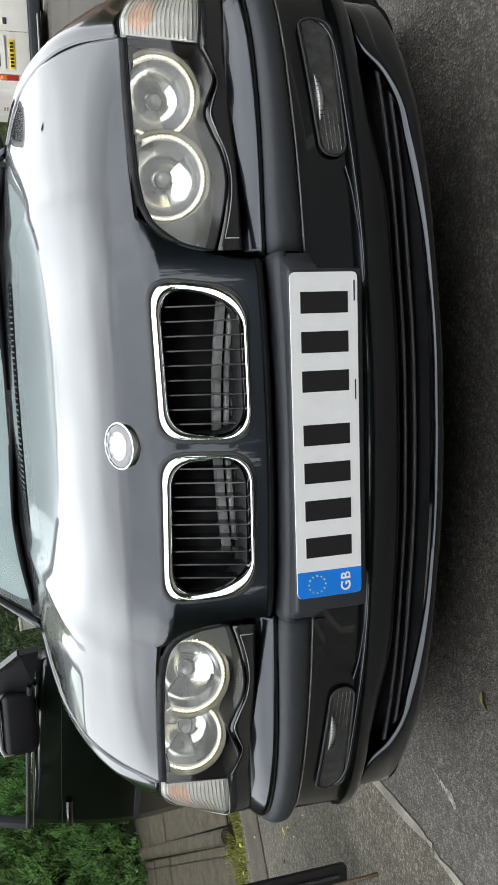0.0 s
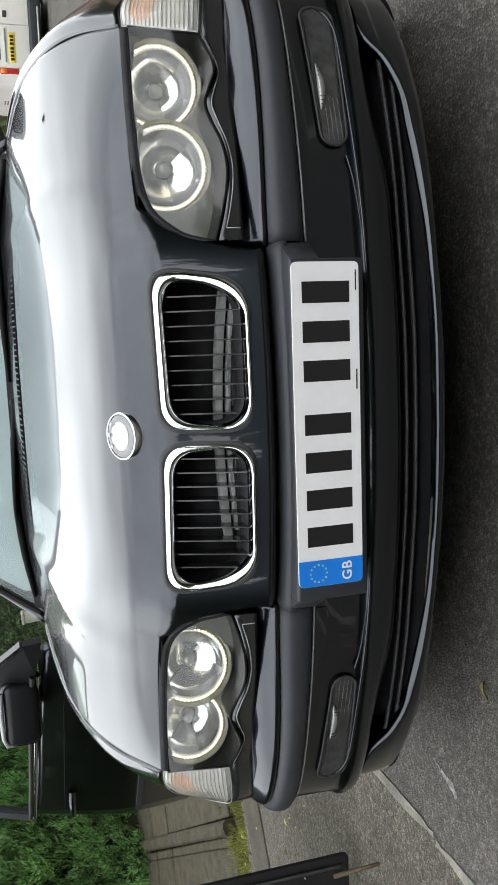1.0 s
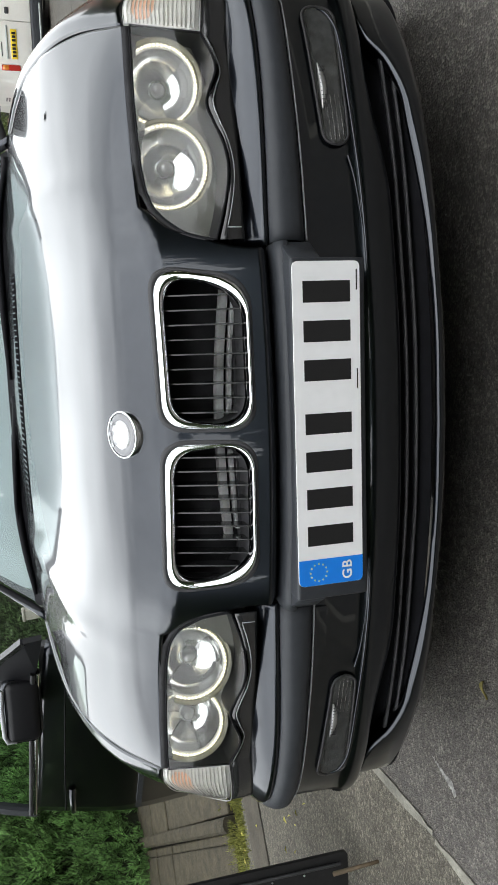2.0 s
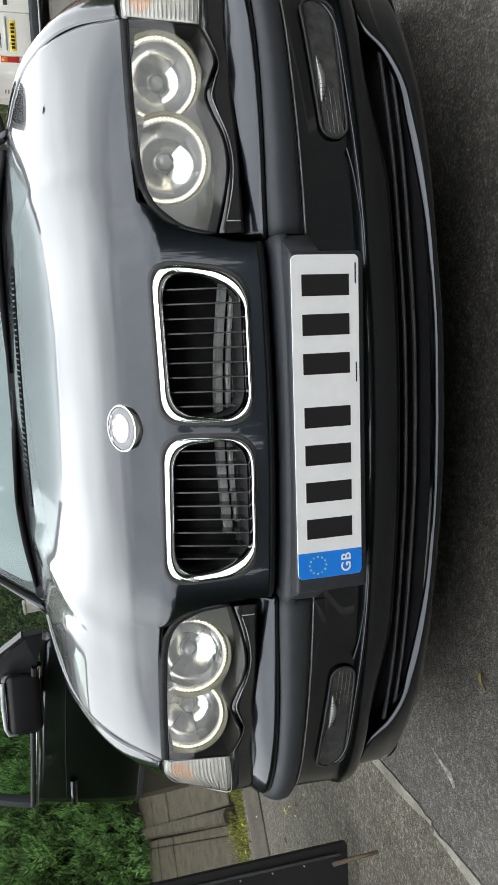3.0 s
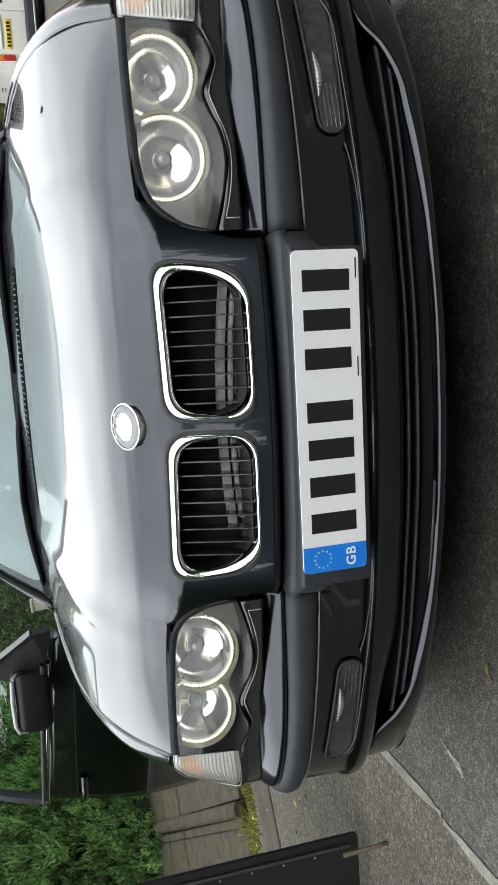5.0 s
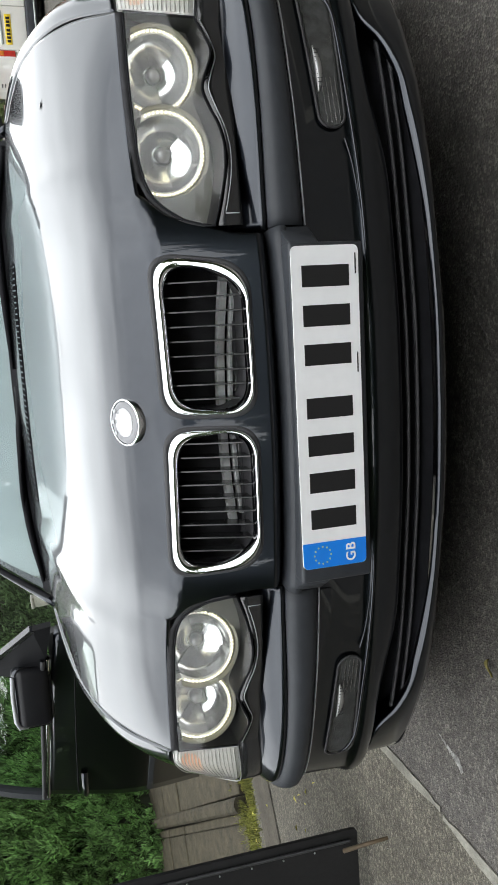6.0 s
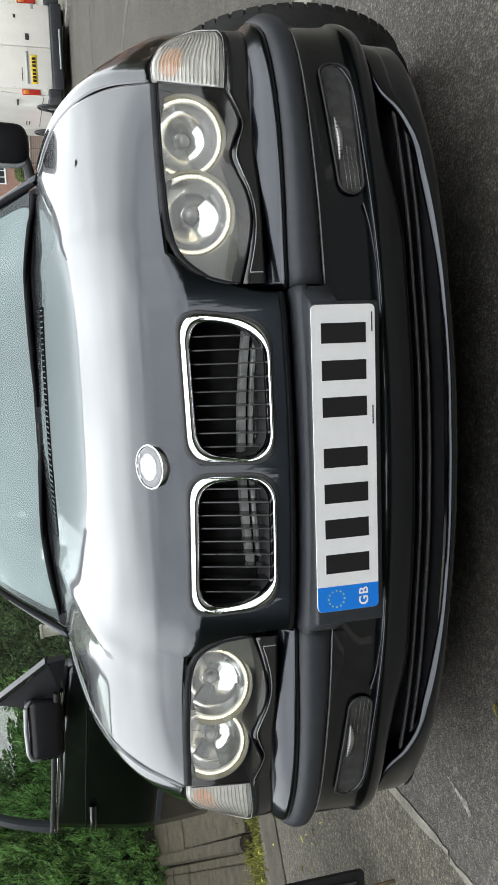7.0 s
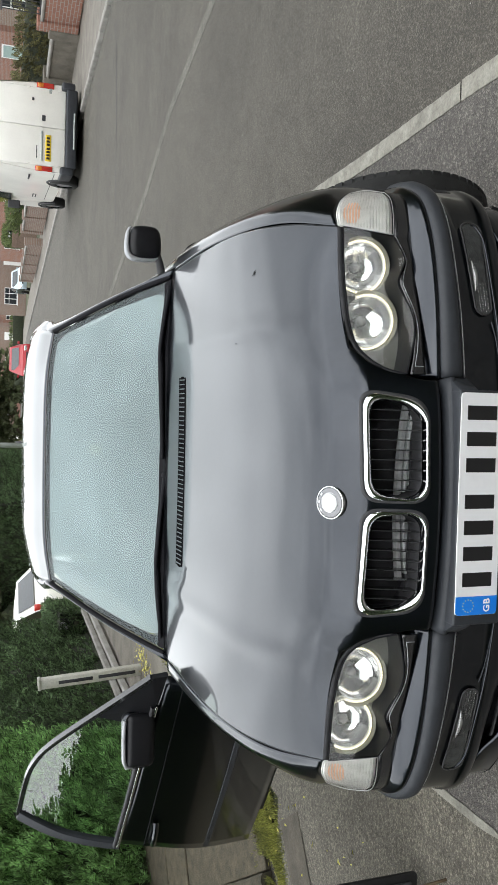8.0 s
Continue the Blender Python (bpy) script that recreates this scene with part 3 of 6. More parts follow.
# kidney grilles
for sx in (1, -1):
    g = part("kidney_grille", prism(bmesh.new(), [(sx * a, b) for a, b in kidney(-0.003)], lambda a, b, d: (a, nose_y(a, b) + 0.084 + d, b), 0.004), M_DARK, car, "black kidney grille with chrome surround")
    outer, inner = kidney(0.004), kidney(-0.013)
    # the chrome is broad on top and on the outer side, thin below
    mid = [((a * 0.5 + c * 0.5), (b * 0.5 + d * 0.5)) for (a, b), (c, d) in zip(outer, inner)]
    n = len(outer)
    rows = [[], [], [], [], []]
    for (a, b), (c, d) in zip(outer, inner):
        up = min(max((b - 0.60) / 0.10, 0), 1)
        oz = min(max((a - 0.20) / 0.05, 0), 1)
        k = 0.42 + 0.58 * max(up, oz * 0.9)
        c, d = a + (c - a) * k, b + (d - b) * k
        for row, f, lift in zip(rows, (0, 0.12, 0.5, 0.9, 1.0), (0.004, -0.006, -0.0105, -0.004, 0.012)):
            x, z = a + (c - a) * f, b + (d - b) * f
            row.append((sx * x, nose_y(x, z) + lift, z))
    gasket = [[(sx * a, nose_y(a, b) + lift, b) for a, b in kidney(gr)] for gr, lift in ((0.001, 0.004), (0.003, -0.003), (0.0078, -0.0022), (0.0096, 0.002))]
    part("gasket", grid(gasket, close=True), M_MATT, g, "thin black seal round the chrome")
    part("chrome_surround", grid(rows, close=True), M_CHROME, g, "bright chrome surround")
    tunnel = [[(sx * a, nose_y(a, b) + dd, b) for a, b in kidney(-0.005)] for dd in (0.010, 0.085)]
    part("grille_tunnel", grid(tunnel, close=True), M_MATT, g)
    for i in range(10):
        x = 0.037 + i * 0.0236
        lo, hi = 0.5675 + (0.014 if i in (0, 9) else 0), 0.693 - (0.010 if i in (0, 9) else 0)
        bm = bmesh.new()
        rows = []
        for zz in np.linspace(lo, hi, 7):
            y = nose_y(x, zz) + 0.012
            rows.append([(sx * x - 0.0012, y, zz), (sx * x + 0.0012, y, zz), (sx * x + 0.0016, y + 0.03, zz), (sx * x - 0.0016, y + 0.03, zz)])
        grid(rows, bm, close=True)
        bmesh.ops.holes_fill(bm, edges=[e for e in bm.edges if e.is_boundary])
        part("slat", bm, M_GLOSS, g, smooth=False)
# cooler seen behind the slats
def cooler_bar(x0, x1, y, z, h):
    """A flat bar that bows down to both sides."""
    rows = [[(x, y, zz - h / 2), (x, y - 0.004, zz - h / 2 + 0.002), (x, y - 0.004, zz + h / 2 - 0.002), (x, y, zz + h / 2), (x, y + 0.01, zz + h / 2), (x, y + 0.01, zz - h / 2)] for x in np.linspace(x0, x1, 22) for zz in (z - 0.30 * x * x,)]
    bm = grid(rows, close=True)
    bmesh.ops.holes_fill(bm, edges=[e for e in bm.edges if e.is_boundary])
    return bm


cooler = sharp(part("cooler", cooler_bar(-0.180, 0.240, 0.116, 0.5995, 0.015), M_ALU, car, "dull aluminium cooler frame behind the grille"))
for z, h in ((0.5830, 0.0085), (0.5715, 0.0075)):
    sharp(part("cooler_rail", cooler_bar(-0.170, 0.232, 0.113, z, h), M_ALU, cooler))

# headlamps with four glowing rings
lens_top = table([0.313, 0.322, 0.338, 0.36, 0.39, 0.42, 0.5, 0.69], [0.606, 0.635, 0.657, 0.676, 0.688, 0.692, 0.694, 0.693])
lens_bot = table([0.313, 0.36, 0.40, 0.437, 0.475, 0.51, 0.54, 0.565, 0.607, 0.65, 0.69], [0.598, 0.582, 0.572, 0.568, 0.572, 0.582, 0.588, 0.581, 0.569, 0.574, 0.586])
ybot = table([0.30, 0.40, 0.536, 0.69], [0.080, 0.118, 0.164, 0.212])
ytop = table([0.30, 0.383, 0.565, 0.69], [0.150, 0.196, 0.258, 0.275])


def lens_y(x, z):
    f = (z - 0.585) / 0.115
    return ybot(x) + f * (ytop(x) - ybot(x)) - 0.010 * math.sin(math.pi * min(max(f, 0), 1))


LX = [0.313 + (0.688 - 0.313) * i / 60 for i in range(61)]
# the lamp's outer end leans inwards towards the bumper
shear = lambda x, f: x - 0.028 * (1 - f) * (lambda t: t * t * (3 - 2 * t))(min(max((x - 0.54) / 0.15, 0), 1))
HALOS = [(0.587, 0.650, 0.0640, 0.255), (0.4430, 0.6520, 0.0660, 0.206)]


def lamp_point(sx, x, f, off=0.0):
    z = lens_bot(x) + (lens_top(x) - lens_bot(x)) * f
    return (sx * shear(x, f), lens_y(shear(x, f), z) + off, z)


def trim_to_lamp(bm, tilt, flip):
    """Cuts away what would stand out above or below the lamp."""
    for z, up_ in ((0.687, 1), (0.577, -1)):
        bmesh.ops.bisect_plane(bm, geom=bm.verts[:] + bm.edges[:] + bm.faces[:], plane_co=(0, 0, z), plane_no=(0, 0, up_), clear_outer=True)
    return bm


for sx in (1, -1):
    # back of the housing, stepping back with the lens
    lamp = part("headlight", grid([[lamp_point(sx, x, j / 10, 0.118) for j in range(11)] for x in LX]), M_BEZEL, car, "clear-lens headlight with two lit ring lights", solid=0.003)
    border = lambda off: [lamp_point(sx, x, 0, off) for x in LX] + [lamp_point(sx, x, 1, off) for x in LX[::-1]]
    part("lamp_wall", grid([border(0.0), border(0.118)], close=True), M_MATT, lamp)
    lens = part("lens", grid([[lamp_point(sx, x, j / 10) for j in range(11)] for x in LX]), M_LENS, lamp, "clear plastic lens")
    lens.visible_shadow = False
    part("seal", tube(border(0.001), 0.0020, 6, closed=True), M_WIPER, lamp)
    gap = [[(sx * x, lens_y(x, lens_top(x)) + 0.004 + 0.004 * k, lens_top(x) + (0.013 * k if x > 0.40 else 0.009 * k)) for x in LX] for k in (0, 1)]
    part("lamp_gap", grid(gap), M_DARK, lamp, solid=0.004)
    # bezel plate round the two bowls
    def plate_point(x, f):
        px, _, pz = lamp_point(1, x, f)
        return (sx * px, max(0.214 + 0.34 * (px - 0.443) + 0.139 * (pz - 0.651), lens_y(px, pz) + 0.006), pz)

    bm = grid([[plate_point(x, j / 32) for j in range(33)] for x in np.linspace(0.313, 0.688, 100)])
    bmesh.ops.delete(bm, geom=[q for q in bm.faces if any(math.hypot(abs(q.calc_center_median().x) - hx, q.calc_center_median().z - hz) < hr + 0.008 for hx, hz, hr, hy in HALOS)], context="FACES")
    part("bezel", bm, M_BEZEL, lamp, "satin grey plate round the lamp bowls")
    for n_, (hx, hz, hr, hy) in enumerate(HALOS):
        tilt = Matrix.Translation((sx * hx, hy, hz)) @ Matrix.Rotation(radians(-8 * sx), 4, "Z") @ Matrix.Rotation(radians(-8), 4, "X")
        circle = lambda r, d, n: [tilt @ Vector((r * math.cos(2 * math.pi * j / n), d, r * math.sin(2 * math.pi * j / n))) for j in range(n)]
        # faceted bowl: wide panels at differing slopes
        facet = random.Random(60 + n_)
        bm = bmesh.new()
        for j in range(6):
            a0, a1 = 2 * math.pi * (j + 0.25) / 6, 2 * math.pi * (j + 1.25) / 6
            wob = [facet.uniform(-0.006, 0.006) for _ in range(5)]
            rows = []
            for k in range(9):
                f = k / 8
                r = hr * (0.985 - 0.80 * f)
                d = 0.052 * math.sqrt(1 - (1 - f) ** 2)
                row = []
                for q in range(5):
                    a = a0 + (a1 - a0) * q / 4
                    row.append(tilt @ Vector((r * math.cos(a), d + (wob[0] * math.sin(3.14 * f) + wob[1] * (q / 4 - 0.5)) * min(1, 3 * f), r * math.sin(a))))
                rows.append(row)
            grid(rows, bm)
        part("reflector", trim_to_lamp(bm, tilt, sx), M_SILVER, lamp, "mirror-bright faceted reflector bowl", core=Vector((sx * hx, hy + 2, hz)))
        bm = bmesh.new()
        cyl(bm, tilt @ Vector((0, 0.052, 0)), tilt @ Vector((0, 0.034, 0)), 0.0125, 0.0100, 20)
        bmesh.ops.create_uvsphere(bm, u_segments=20, v_segments=10, radius=0.0099, matrix=tilt @ Matrix.Translation((0, 0.034, 0)) @ Matrix.Diagonal((1, 0.6, 1, 1)))
        part("bulb_shield", bm, M_SHIELD, lamp)
        bm = grid([circle(hr * 0.16, 0.0515, 24), circle(hr * 0.16, 0.048, 24), circle(hr * 0.27, 0.0505, 24)], close=True)
        part("bulb_seat", bm, M_SILVER, lamp)
        part("ring_holder", trim_to_lamp(grid([circle(hr - 0.0045, 0.004, 64), circle(hr - 0.0045, -0.001, 64), circle(hr, -0.003, 64), circle(hr + 0.0045, -0.001, 64), circle(hr + 0.0045, 0.006, 64)], close=True), tilt, sx), M_FLUTE, lamp, "clear plastic ring")
        # sloping silver collar outside the ring, mirroring its beads
        wide = 0.007
        bm = trim_to_lamp(grid([circle(hr + 0.0045, 0.002, 64), circle(hr + 0.0045 + wide * 0.5, -0.006, 64), circle(hr + 0.0045 + wide, -0.009, 64)], close=True), tilt, sx)
        part("ring_collar", bm, M_BEZEL, lamp)
        bm = bmesh.new()
        for k in range(58):
            a = 2 * math.pi * k / 58
            bx, bz = hx + sx * hr * math.cos(a), hz + hr * math.sin(a)
            if bz > min(0.684, lens_top(max(0.315, min(0.688, bx))) - 0.008) or bz < 0.580:
                continue
            bmesh.ops.create_icosphere(bm, subdivisions=1, radius=0.0023, matrix=tilt @ Matrix.Translation((hr * math.cos(a), -0.0045, hr * math.sin(a))))
        part("halo_ring", bm, M_HALO, lamp, "glowing ring of small warm-white light beads")
    # flat black trim under the lamp, with its scalloped upper edge
    rows, wave = [], []
    for i in range(81):
        x = 0.312 + (0.69 - 0.312) * i / 80
        xx = min(max(x, 0.313), 0.688)
        xs_ = shear(xx, 0) if x >= 0.313 else x
        zt, zl_ = lens_bot(xx) - 0.003, 0.556 - 0.027 * (xs_ - 0.30) / 0.4
        face = lambda z: 0.074 + 0.345 * (xs_ - 0.30) + 0.10 * (xs_ - 0.30) ** 2 + 0.04 * (z - 0.565)
        wave.append((sx * xs_, face(zt) - 0.0012, zt - 0.0075)) if i > 3 else None
        rows.append([(sx * xs_, face(z), z) for z in np.linspace(zt, zl_, 4)])
    for u in np.linspace(0.06, 0.94, 16):
        x, y, z = catmull([(0.664, 0.206, 0.583), (0.718, 0.222, 0.576), (0.765, 0.250, 0.571), (0.794, 0.285, 0.572)], u)
        rows.append([(sx * x, y + 0.004 + 0.04 * (q - z), q) for q in np.linspace(z, 0.528, 4)])
    trim = part("headlight_trim", grid(rows), M_GLOSS, car, "gloss black scalloped trim", solid=0.004)
    wave = [(wave[0][0], wave[0][1] - 0.0005, 0.5585)] + wave
    part("trim_line", tube(wave, 0.0010, 5), M_TRIM_AND_GLINT, trim)
    # indicator in the corner
    ctrl = [[(0.6935, 0.281, 0.700), (0.679, 0.243, 0.645), (0.664, 0.206, 0.585)],
            [(0.731, 0.298, 0.697), (0.730, 0.260, 0.640), (0.718, 0.222, 0.578)],
            [(0.771, 0.325, 0.674), (0.776, 0.292, 0.617), (0.765, 0.250, 0.573)],
            [(0.797, 0.352, 0.642), (0.803, 0.330, 0.606), (0.788, 0.280, 0.575)]]
    skin = lambda u, v, back: (catmull([catmull(c, v) for c in ctrl], u) + np.array((0, back, 0))) * np.array((sx, 1, 1))
    ind = part("indicator", grid([[skin(u, v, 0.009) for v in np.linspace(0, 1, 9)] for u in np.linspace(0, 1, 13)]), M_FLUTE, car, "clear fluted indicator lamp with an amber bulb", solid=0.003)
    for f in range(17):
        v = 0.06 + 0.88 * f / 16
        part("flute", tube([skin(u, v, 0.006) for u in np.linspace(0.04, 0.96, 10)], 0.0014, 6), M_FLUTE, ind)
    part("bulb", grid([[skin(u, v, 0.0075 - 0.001 * math.sin(3.14 * (v - 0.12) / 0.36)) for v in np.linspace(0.12 + 0.06 * abs(2 * q - 1) ** 2, 0.46 - 0.12 * abs(2 * q - 1) ** 2, 7)] for q in np.linspace(0, 1, 11) for u in (0.10 + 0.44 * q,)]), M_AMBER, ind, "amber indicator bulb glowing through the flutes")
    cl = part("indicator_lens", grid([[skin(u, v, 0) for v in np.linspace(0, 1, 9)] for u in np.linspace(0, 1, 13)]), M_LENS, ind)
    cl.visible_shadow = False
    edge = [skin(0, v, 0) for v in np.linspace(0, 1, 9)] + [skin(u, 1, 0) for u in np.linspace(0.08, 1, 12)] + [skin(1, 1 - v, 0) for v in np.linspace(0.1, 1, 8)] + [skin(1 - u, 0, 0) for u in np.linspace(0.08, 0.95, 12)]
    part("indicator_seal", tube(edge, 0.0010, 6, closed=True), M_SHIELD, ind)

# front wings
WING = [[(0.693, 0.284, 0.707), (0.737, 0.314, 0.698), (0.799, 0.362, 0.636), (0.806, 0.345, 0.560), (0.812, 0.36, 0.50), (0.815, 0.38, 0.40)],
        [(0.731, 0.45, 0.770), (0.770, 0.45, 0.756), (0.828, 0.45, 0.675), (0.846, 0.45, 0.575), (0.846, 0.45, 0.48), (0.842, 0.45, 0.34)],
        [(0.745, 0.60, 0.817), (0.790, 0.60, 0.800), (0.845, 0.60, 0.715), (0.864, 0.60, 0.61), (0.860, 0.60, 0.48), (0.855, 0.60, 0.25)],
        [(0.749, 0.80, 0.858), (0.795, 0.80, 0.842), (0.850, 0.80, 0.755), (0.869, 0.80, 0.64), (0.864, 0.80, 0.48), (0.857, 0.80, 0.22)],
        [(0.748, 1.02, 0.881), (0.795, 1.02, 0.868), (0.850, 1.02, 0.785), (0.868, 1.02, 0.66), (0.866, 1.02, 0.48), (0.857, 1.02, 0.20)],
        [(0.738, 1.32, 0.901), (0.790, 1.32, 0.888), (0.846, 1.32, 0.805), (0.864, 1.32, 0.67), (0.864, 1.32, 0.48), (0.855, 1.32, 0.20)]]
AX, AZ, AR = 0.735, 0.315, 0.352
for sx in (1, -1):
    bm = net(WING, 60, 40, mx=sx)
    inr = lambda v: math.hypot(v.co.y - AX, v.co.z - AZ)
    bmesh.ops.delete(bm, geom=[f for f in bm.faces if all(inr(v) < AR for v in f.verts)], context="FACES")
    for v in bm.verts:
        d = inr(v)
        if d < AR and d > 0.01:
            v.co.y, v.co.z = AX + (v.co.y - AX) / d * AR, AZ + (v.co.z - AZ) / d * AR
    bmesh.ops.delete(bm, geom=[v for v in bm.verts if not v.link_faces], context="VERTS")
    part("front_wing", bm, M_PAINT, car, "graphite metallic front wing", solid=0.012)
    # wheel housing
    rows = [[(sx * (0.845 - 0.30 * d), AX + (AR + 0.008) * math.cos(a), AZ + (AR + 0.008) * math.sin(a)) for a in np.linspace(-0.3, math.pi + 0.3, 24)] for d in (0, 0.5, 1)]
    part("wheel_housing", grid(rows), M_DARK, car, solid=0.004)

# front bumper: sections swept along a plan curve
PLAN = [(0, 0.043), (0.15, 0.048), (0.30, 0.066), (0.45, 0.090), (0.60, 0.130), (0.702, 0.168), (0.774, 0.216), (0.820, 0.290), (0.840, 0.36), (0.848, 0.42)]
plan = table([i / 9 for i in range(10)], [p[0] for p in PLAN]), table([i / 9 for i in range(10)], [p[1] for p in PLAN])


def plan_at(u):
    """Place and outward direction on the bumper's plan curve, u from -1 to 1."""
    s, a = (1 if u >= 0 else -1), abs(u)
    p = Vector((plan[0](a), plan[1](a)))
    q = Vector((plan[0](min(a + 0.01, 1)), plan[1](min(a + 0.01, 1)))) - Vector((plan[0](max(a - 0.01, 0)), plan[1](max(a - 0.01, 0))))
    if a < 0.01:
        q = Vector((1, 0))
    n = Vector((q.y, -q.x)).normalized()
    return Vector((s * p.x, p.y)), Vector((s * n.x, n.y))


def sweep(profile, u0, u1, n, bm=None):
    """profile(x): list of (set back, height) at the place x."""
    rows = []
    for i in range(n + 1):
        u = u0 + (u1 - u0) * i / n
        p, d = plan_at(u)
        rows.append([(p.x - d.x * b, p.y - d.y * b, z) for b, z in profile(p.x)])
    return grid(rows, bm)


def u_of(x):
    lo, hi = 0.0, 1.0
    for _ in range(30):
        m = (lo + hi) / 2
        lo, hi = (m, hi) if plan[0](m) < x else (lo, m)
    return lo


drop = lambda x: -0.018 * (lambda t: t * t * (3 - 2 * t))(min(max((abs(x) - 0.30) / 0.36, 0), 1))
tuck = lambda x: (lambda t: 1 - t * t * (3 - 2 * t))(min(max((abs(x) - 0.36) / 0.24, 0), 1))
bumper = part("front_bumper", sweep(lambda x: [(0.010, 0.455 + 0.1 * drop(x)), (0.012, 0.449 + 0.1 * drop(x)), (0.0115, 0.43), (0.0105, 0.395), (0.0095, 0.372), (0.0085, 0.358), (0.0045, 0.3525), (0.0015, 0.345), (0.001, 0.336 - 0.002 * tuck(x)), (0.0035 - 0.001 * tuck(x), 0.326 - 0.007 * tuck(x)), (0.006, 0.322 - 0.013 * tuck(x)), (0.009, 0.318 - 0.018 * tuck(x)), (0.015, 0.3135 - 0.022 * tuck(x)), (0.026, 0.311 - 0.025 * tuck(x)), (0.06, 0.309 - 0.026 * tuck(x))], -1, 1, 96), M_PAINT, car, "graphite front bumper with grey rubbing strips", solid=0.004)
for sx in (1, -1):
    a, b = u_of(0.304), 1.0
    out_ = lambda x: min(max((abs(x) - 0.30) / 0.38, 0), 1)
    part("bumper_top", sweep(lambda x: [(0.080, 0.565 - 0.024 * out_(x)), (0.062 - 0.010 * out_(x), 0.5635 - 0.024 * out_(x)), (0.058 - 0.010 * out_(x), 0.561 - 0.0235 * out_(x)), (0.036 - 0.006 * out_(x), 0.5445 - 0.0185 * out_(x)), (0.0150, 0.5265 + 0.75 * drop(x)), (0.0105, 0.5215 + 0.75 * drop(x)), (0.011, 0.5165 + 0.75 * drop(x))], sx * a, sx * b, 60), M_PAINT, bumper, "glossy painted top of the bumper", solid=0.003)
    part("rubbing_strip", sweep(lambda x: [(0.016, 0.5145 + 0.75 * drop(x)), (0.009, 0.5135 + 0.75 * drop(x)), (-0.001, 0.506 + 0.75 * drop(x)), (-0.006, 0.497 + 0.65 * drop(x)), (-0.008, 0.484 + 0.5 * drop(x)), (-0.006, 0.469 + 0.3 * drop(x)), (-0.001, 0.460 + 0.1 * drop(x)), (0.006, 0.456 + 0.1 * drop(x)), (0.014, 0.4555 + 0.1 * drop(x))], sx * (a + 0.002), sx * b, 40), M_STRIP, bumper, "matt dark grey rubbing strip", solid=0.003)
    # light caught by the bumper's edge below the strip, painted as a pale bead
    part("seam_glint", sweep(lambda x: [(0.010, 0.4535 + 0.1 * drop(x)), (0.0045, 0.4530 + 0.1 * drop(x)), (0.006, 0.4505 + 0.1 * drop(x)), (0.011, 0.4500 + 0.1 * drop(x))], sx * (a + 0.004), sx * 0.97, 40), M_TRIM_AND_GLINT, bumper, "thin pale bead painting the glint on the seam below the strip", solid=0.001)
part("bumper_gap", sweep(lambda x: [(0.030, 0.50), (0.034, 0.512), (0.060, 0.535), (0.060, 0.575)], -u_of(0.31), u_of(0.31), 30), M_DARK, bumper, solid=0.003)
# middle strip and plate plinth
part("rubbing_strip", sweep(lambda x: [(0.026, 0.5165), (0.010, 0.5165), (-0.010, 0.5135), (-0.020, 0.507), (-0.023, 0.497), (-0.010, 0.490)], -u_of(0.303), u_of(0.303), 30), M_STRIP, bumper, "matt dark grey centre strip", solid=0.003)
plinth = part("plate_plinth", box(bmesh.new(), -0.276, 0.276, 0.0045, 0.070, 0.381, 0.506, 0.006, 3), M_STRIP, bumper, "dark grey number plate plinth")
for sx in (1, -1):
    rows = [[(sx * 0.270, 0.008 + k, z), (sx * 0.278, 0.011 + k, z), (sx * 0.290, 0.030 + k, z), (sx * 0.304, 0.054 + k, z), (sx * 0.304, 0.085, z), (sx * 0.270, 0.085, z)] for z, k in ((0.4540, 0.004), (0.4565, 0.0), (0.501, 0.0), (0.5045, 0.004))]
    bm = grid(rows, close=True)
    bmesh.ops.holes_fill(bm, edges=[e for e in bm.edges if e.is_boundary])
    sharp(part("plinth_return", bm, M_STRIP, plinth), 40)
# lower valance, air intake and lip
low_edge = table([0, 0.22, 0.32, 0.42, 0.50, 0.59, 0.635, 0.66, 0.70], [0.2275, 0.2285, 0.2305, 0.2395, 0.2480, 0.2590, 0.2780, 0.2980, 0.3100])
zlow = lambda x: low_edge(abs(x))
lipx = lambda x: max(0.0, (abs(x) - 0.55)) * 0.12
lip_w = lambda x: 0.0018 + 0.0038 * math.exp(-((abs(x) - 0.46) / 0.11) ** 2)
part("lip", sweep(lambda x: [(0.050 + lipx(x), zlow(x) - 0.020), (0.006 + lip_w(x) + lipx(x), zlow(x) + 0.0025), (0.003 + lip_w(x) + lipx(x), zlow(x) + 0.0015), (0.0015 + lipx(x), zlow(x) - lip_w(x) * 0.85), (lipx(x), zlow(x) - lip_w(x) * 0.85 - 0.003), (0.001 + lipx(x), min(zlow(x) - lip_w(x) - 0.008, 0.222 + 0.03 * x * x)), (0.010 + lipx(x), 0.2085 + 0.030 * x * x), (0.06 + lipx(x), 0.2045 + 0.030 * x * x)], -1, 1, 220), M_PAINT, bumper, "gloss dark front lip", solid=0.004)
part("intake_back", sweep(lambda x: [(0.045, 0.318), (0.075, 0.305), (0.075, 0.25), (0.03, 0.225)], -0.80, 0.80, 60), M_WIPER, bumper, solid=0.003)
for k, (zz, b) in enumerate(((0.272, 0.026), (0.251, 0.031))):
    e = u_of(0.645 - 0.02 * k)
    part("intake_slat", sweep(lambda x: [(b + 0.012, zz + 0.002), (b + 0.003, zz + 0.003), (b, zz), (b + 0.003, zz - 0.003), (b + 0.012, zz - 0.002)], -e, e, 60), M_MATT, bumper, solid=0.002)
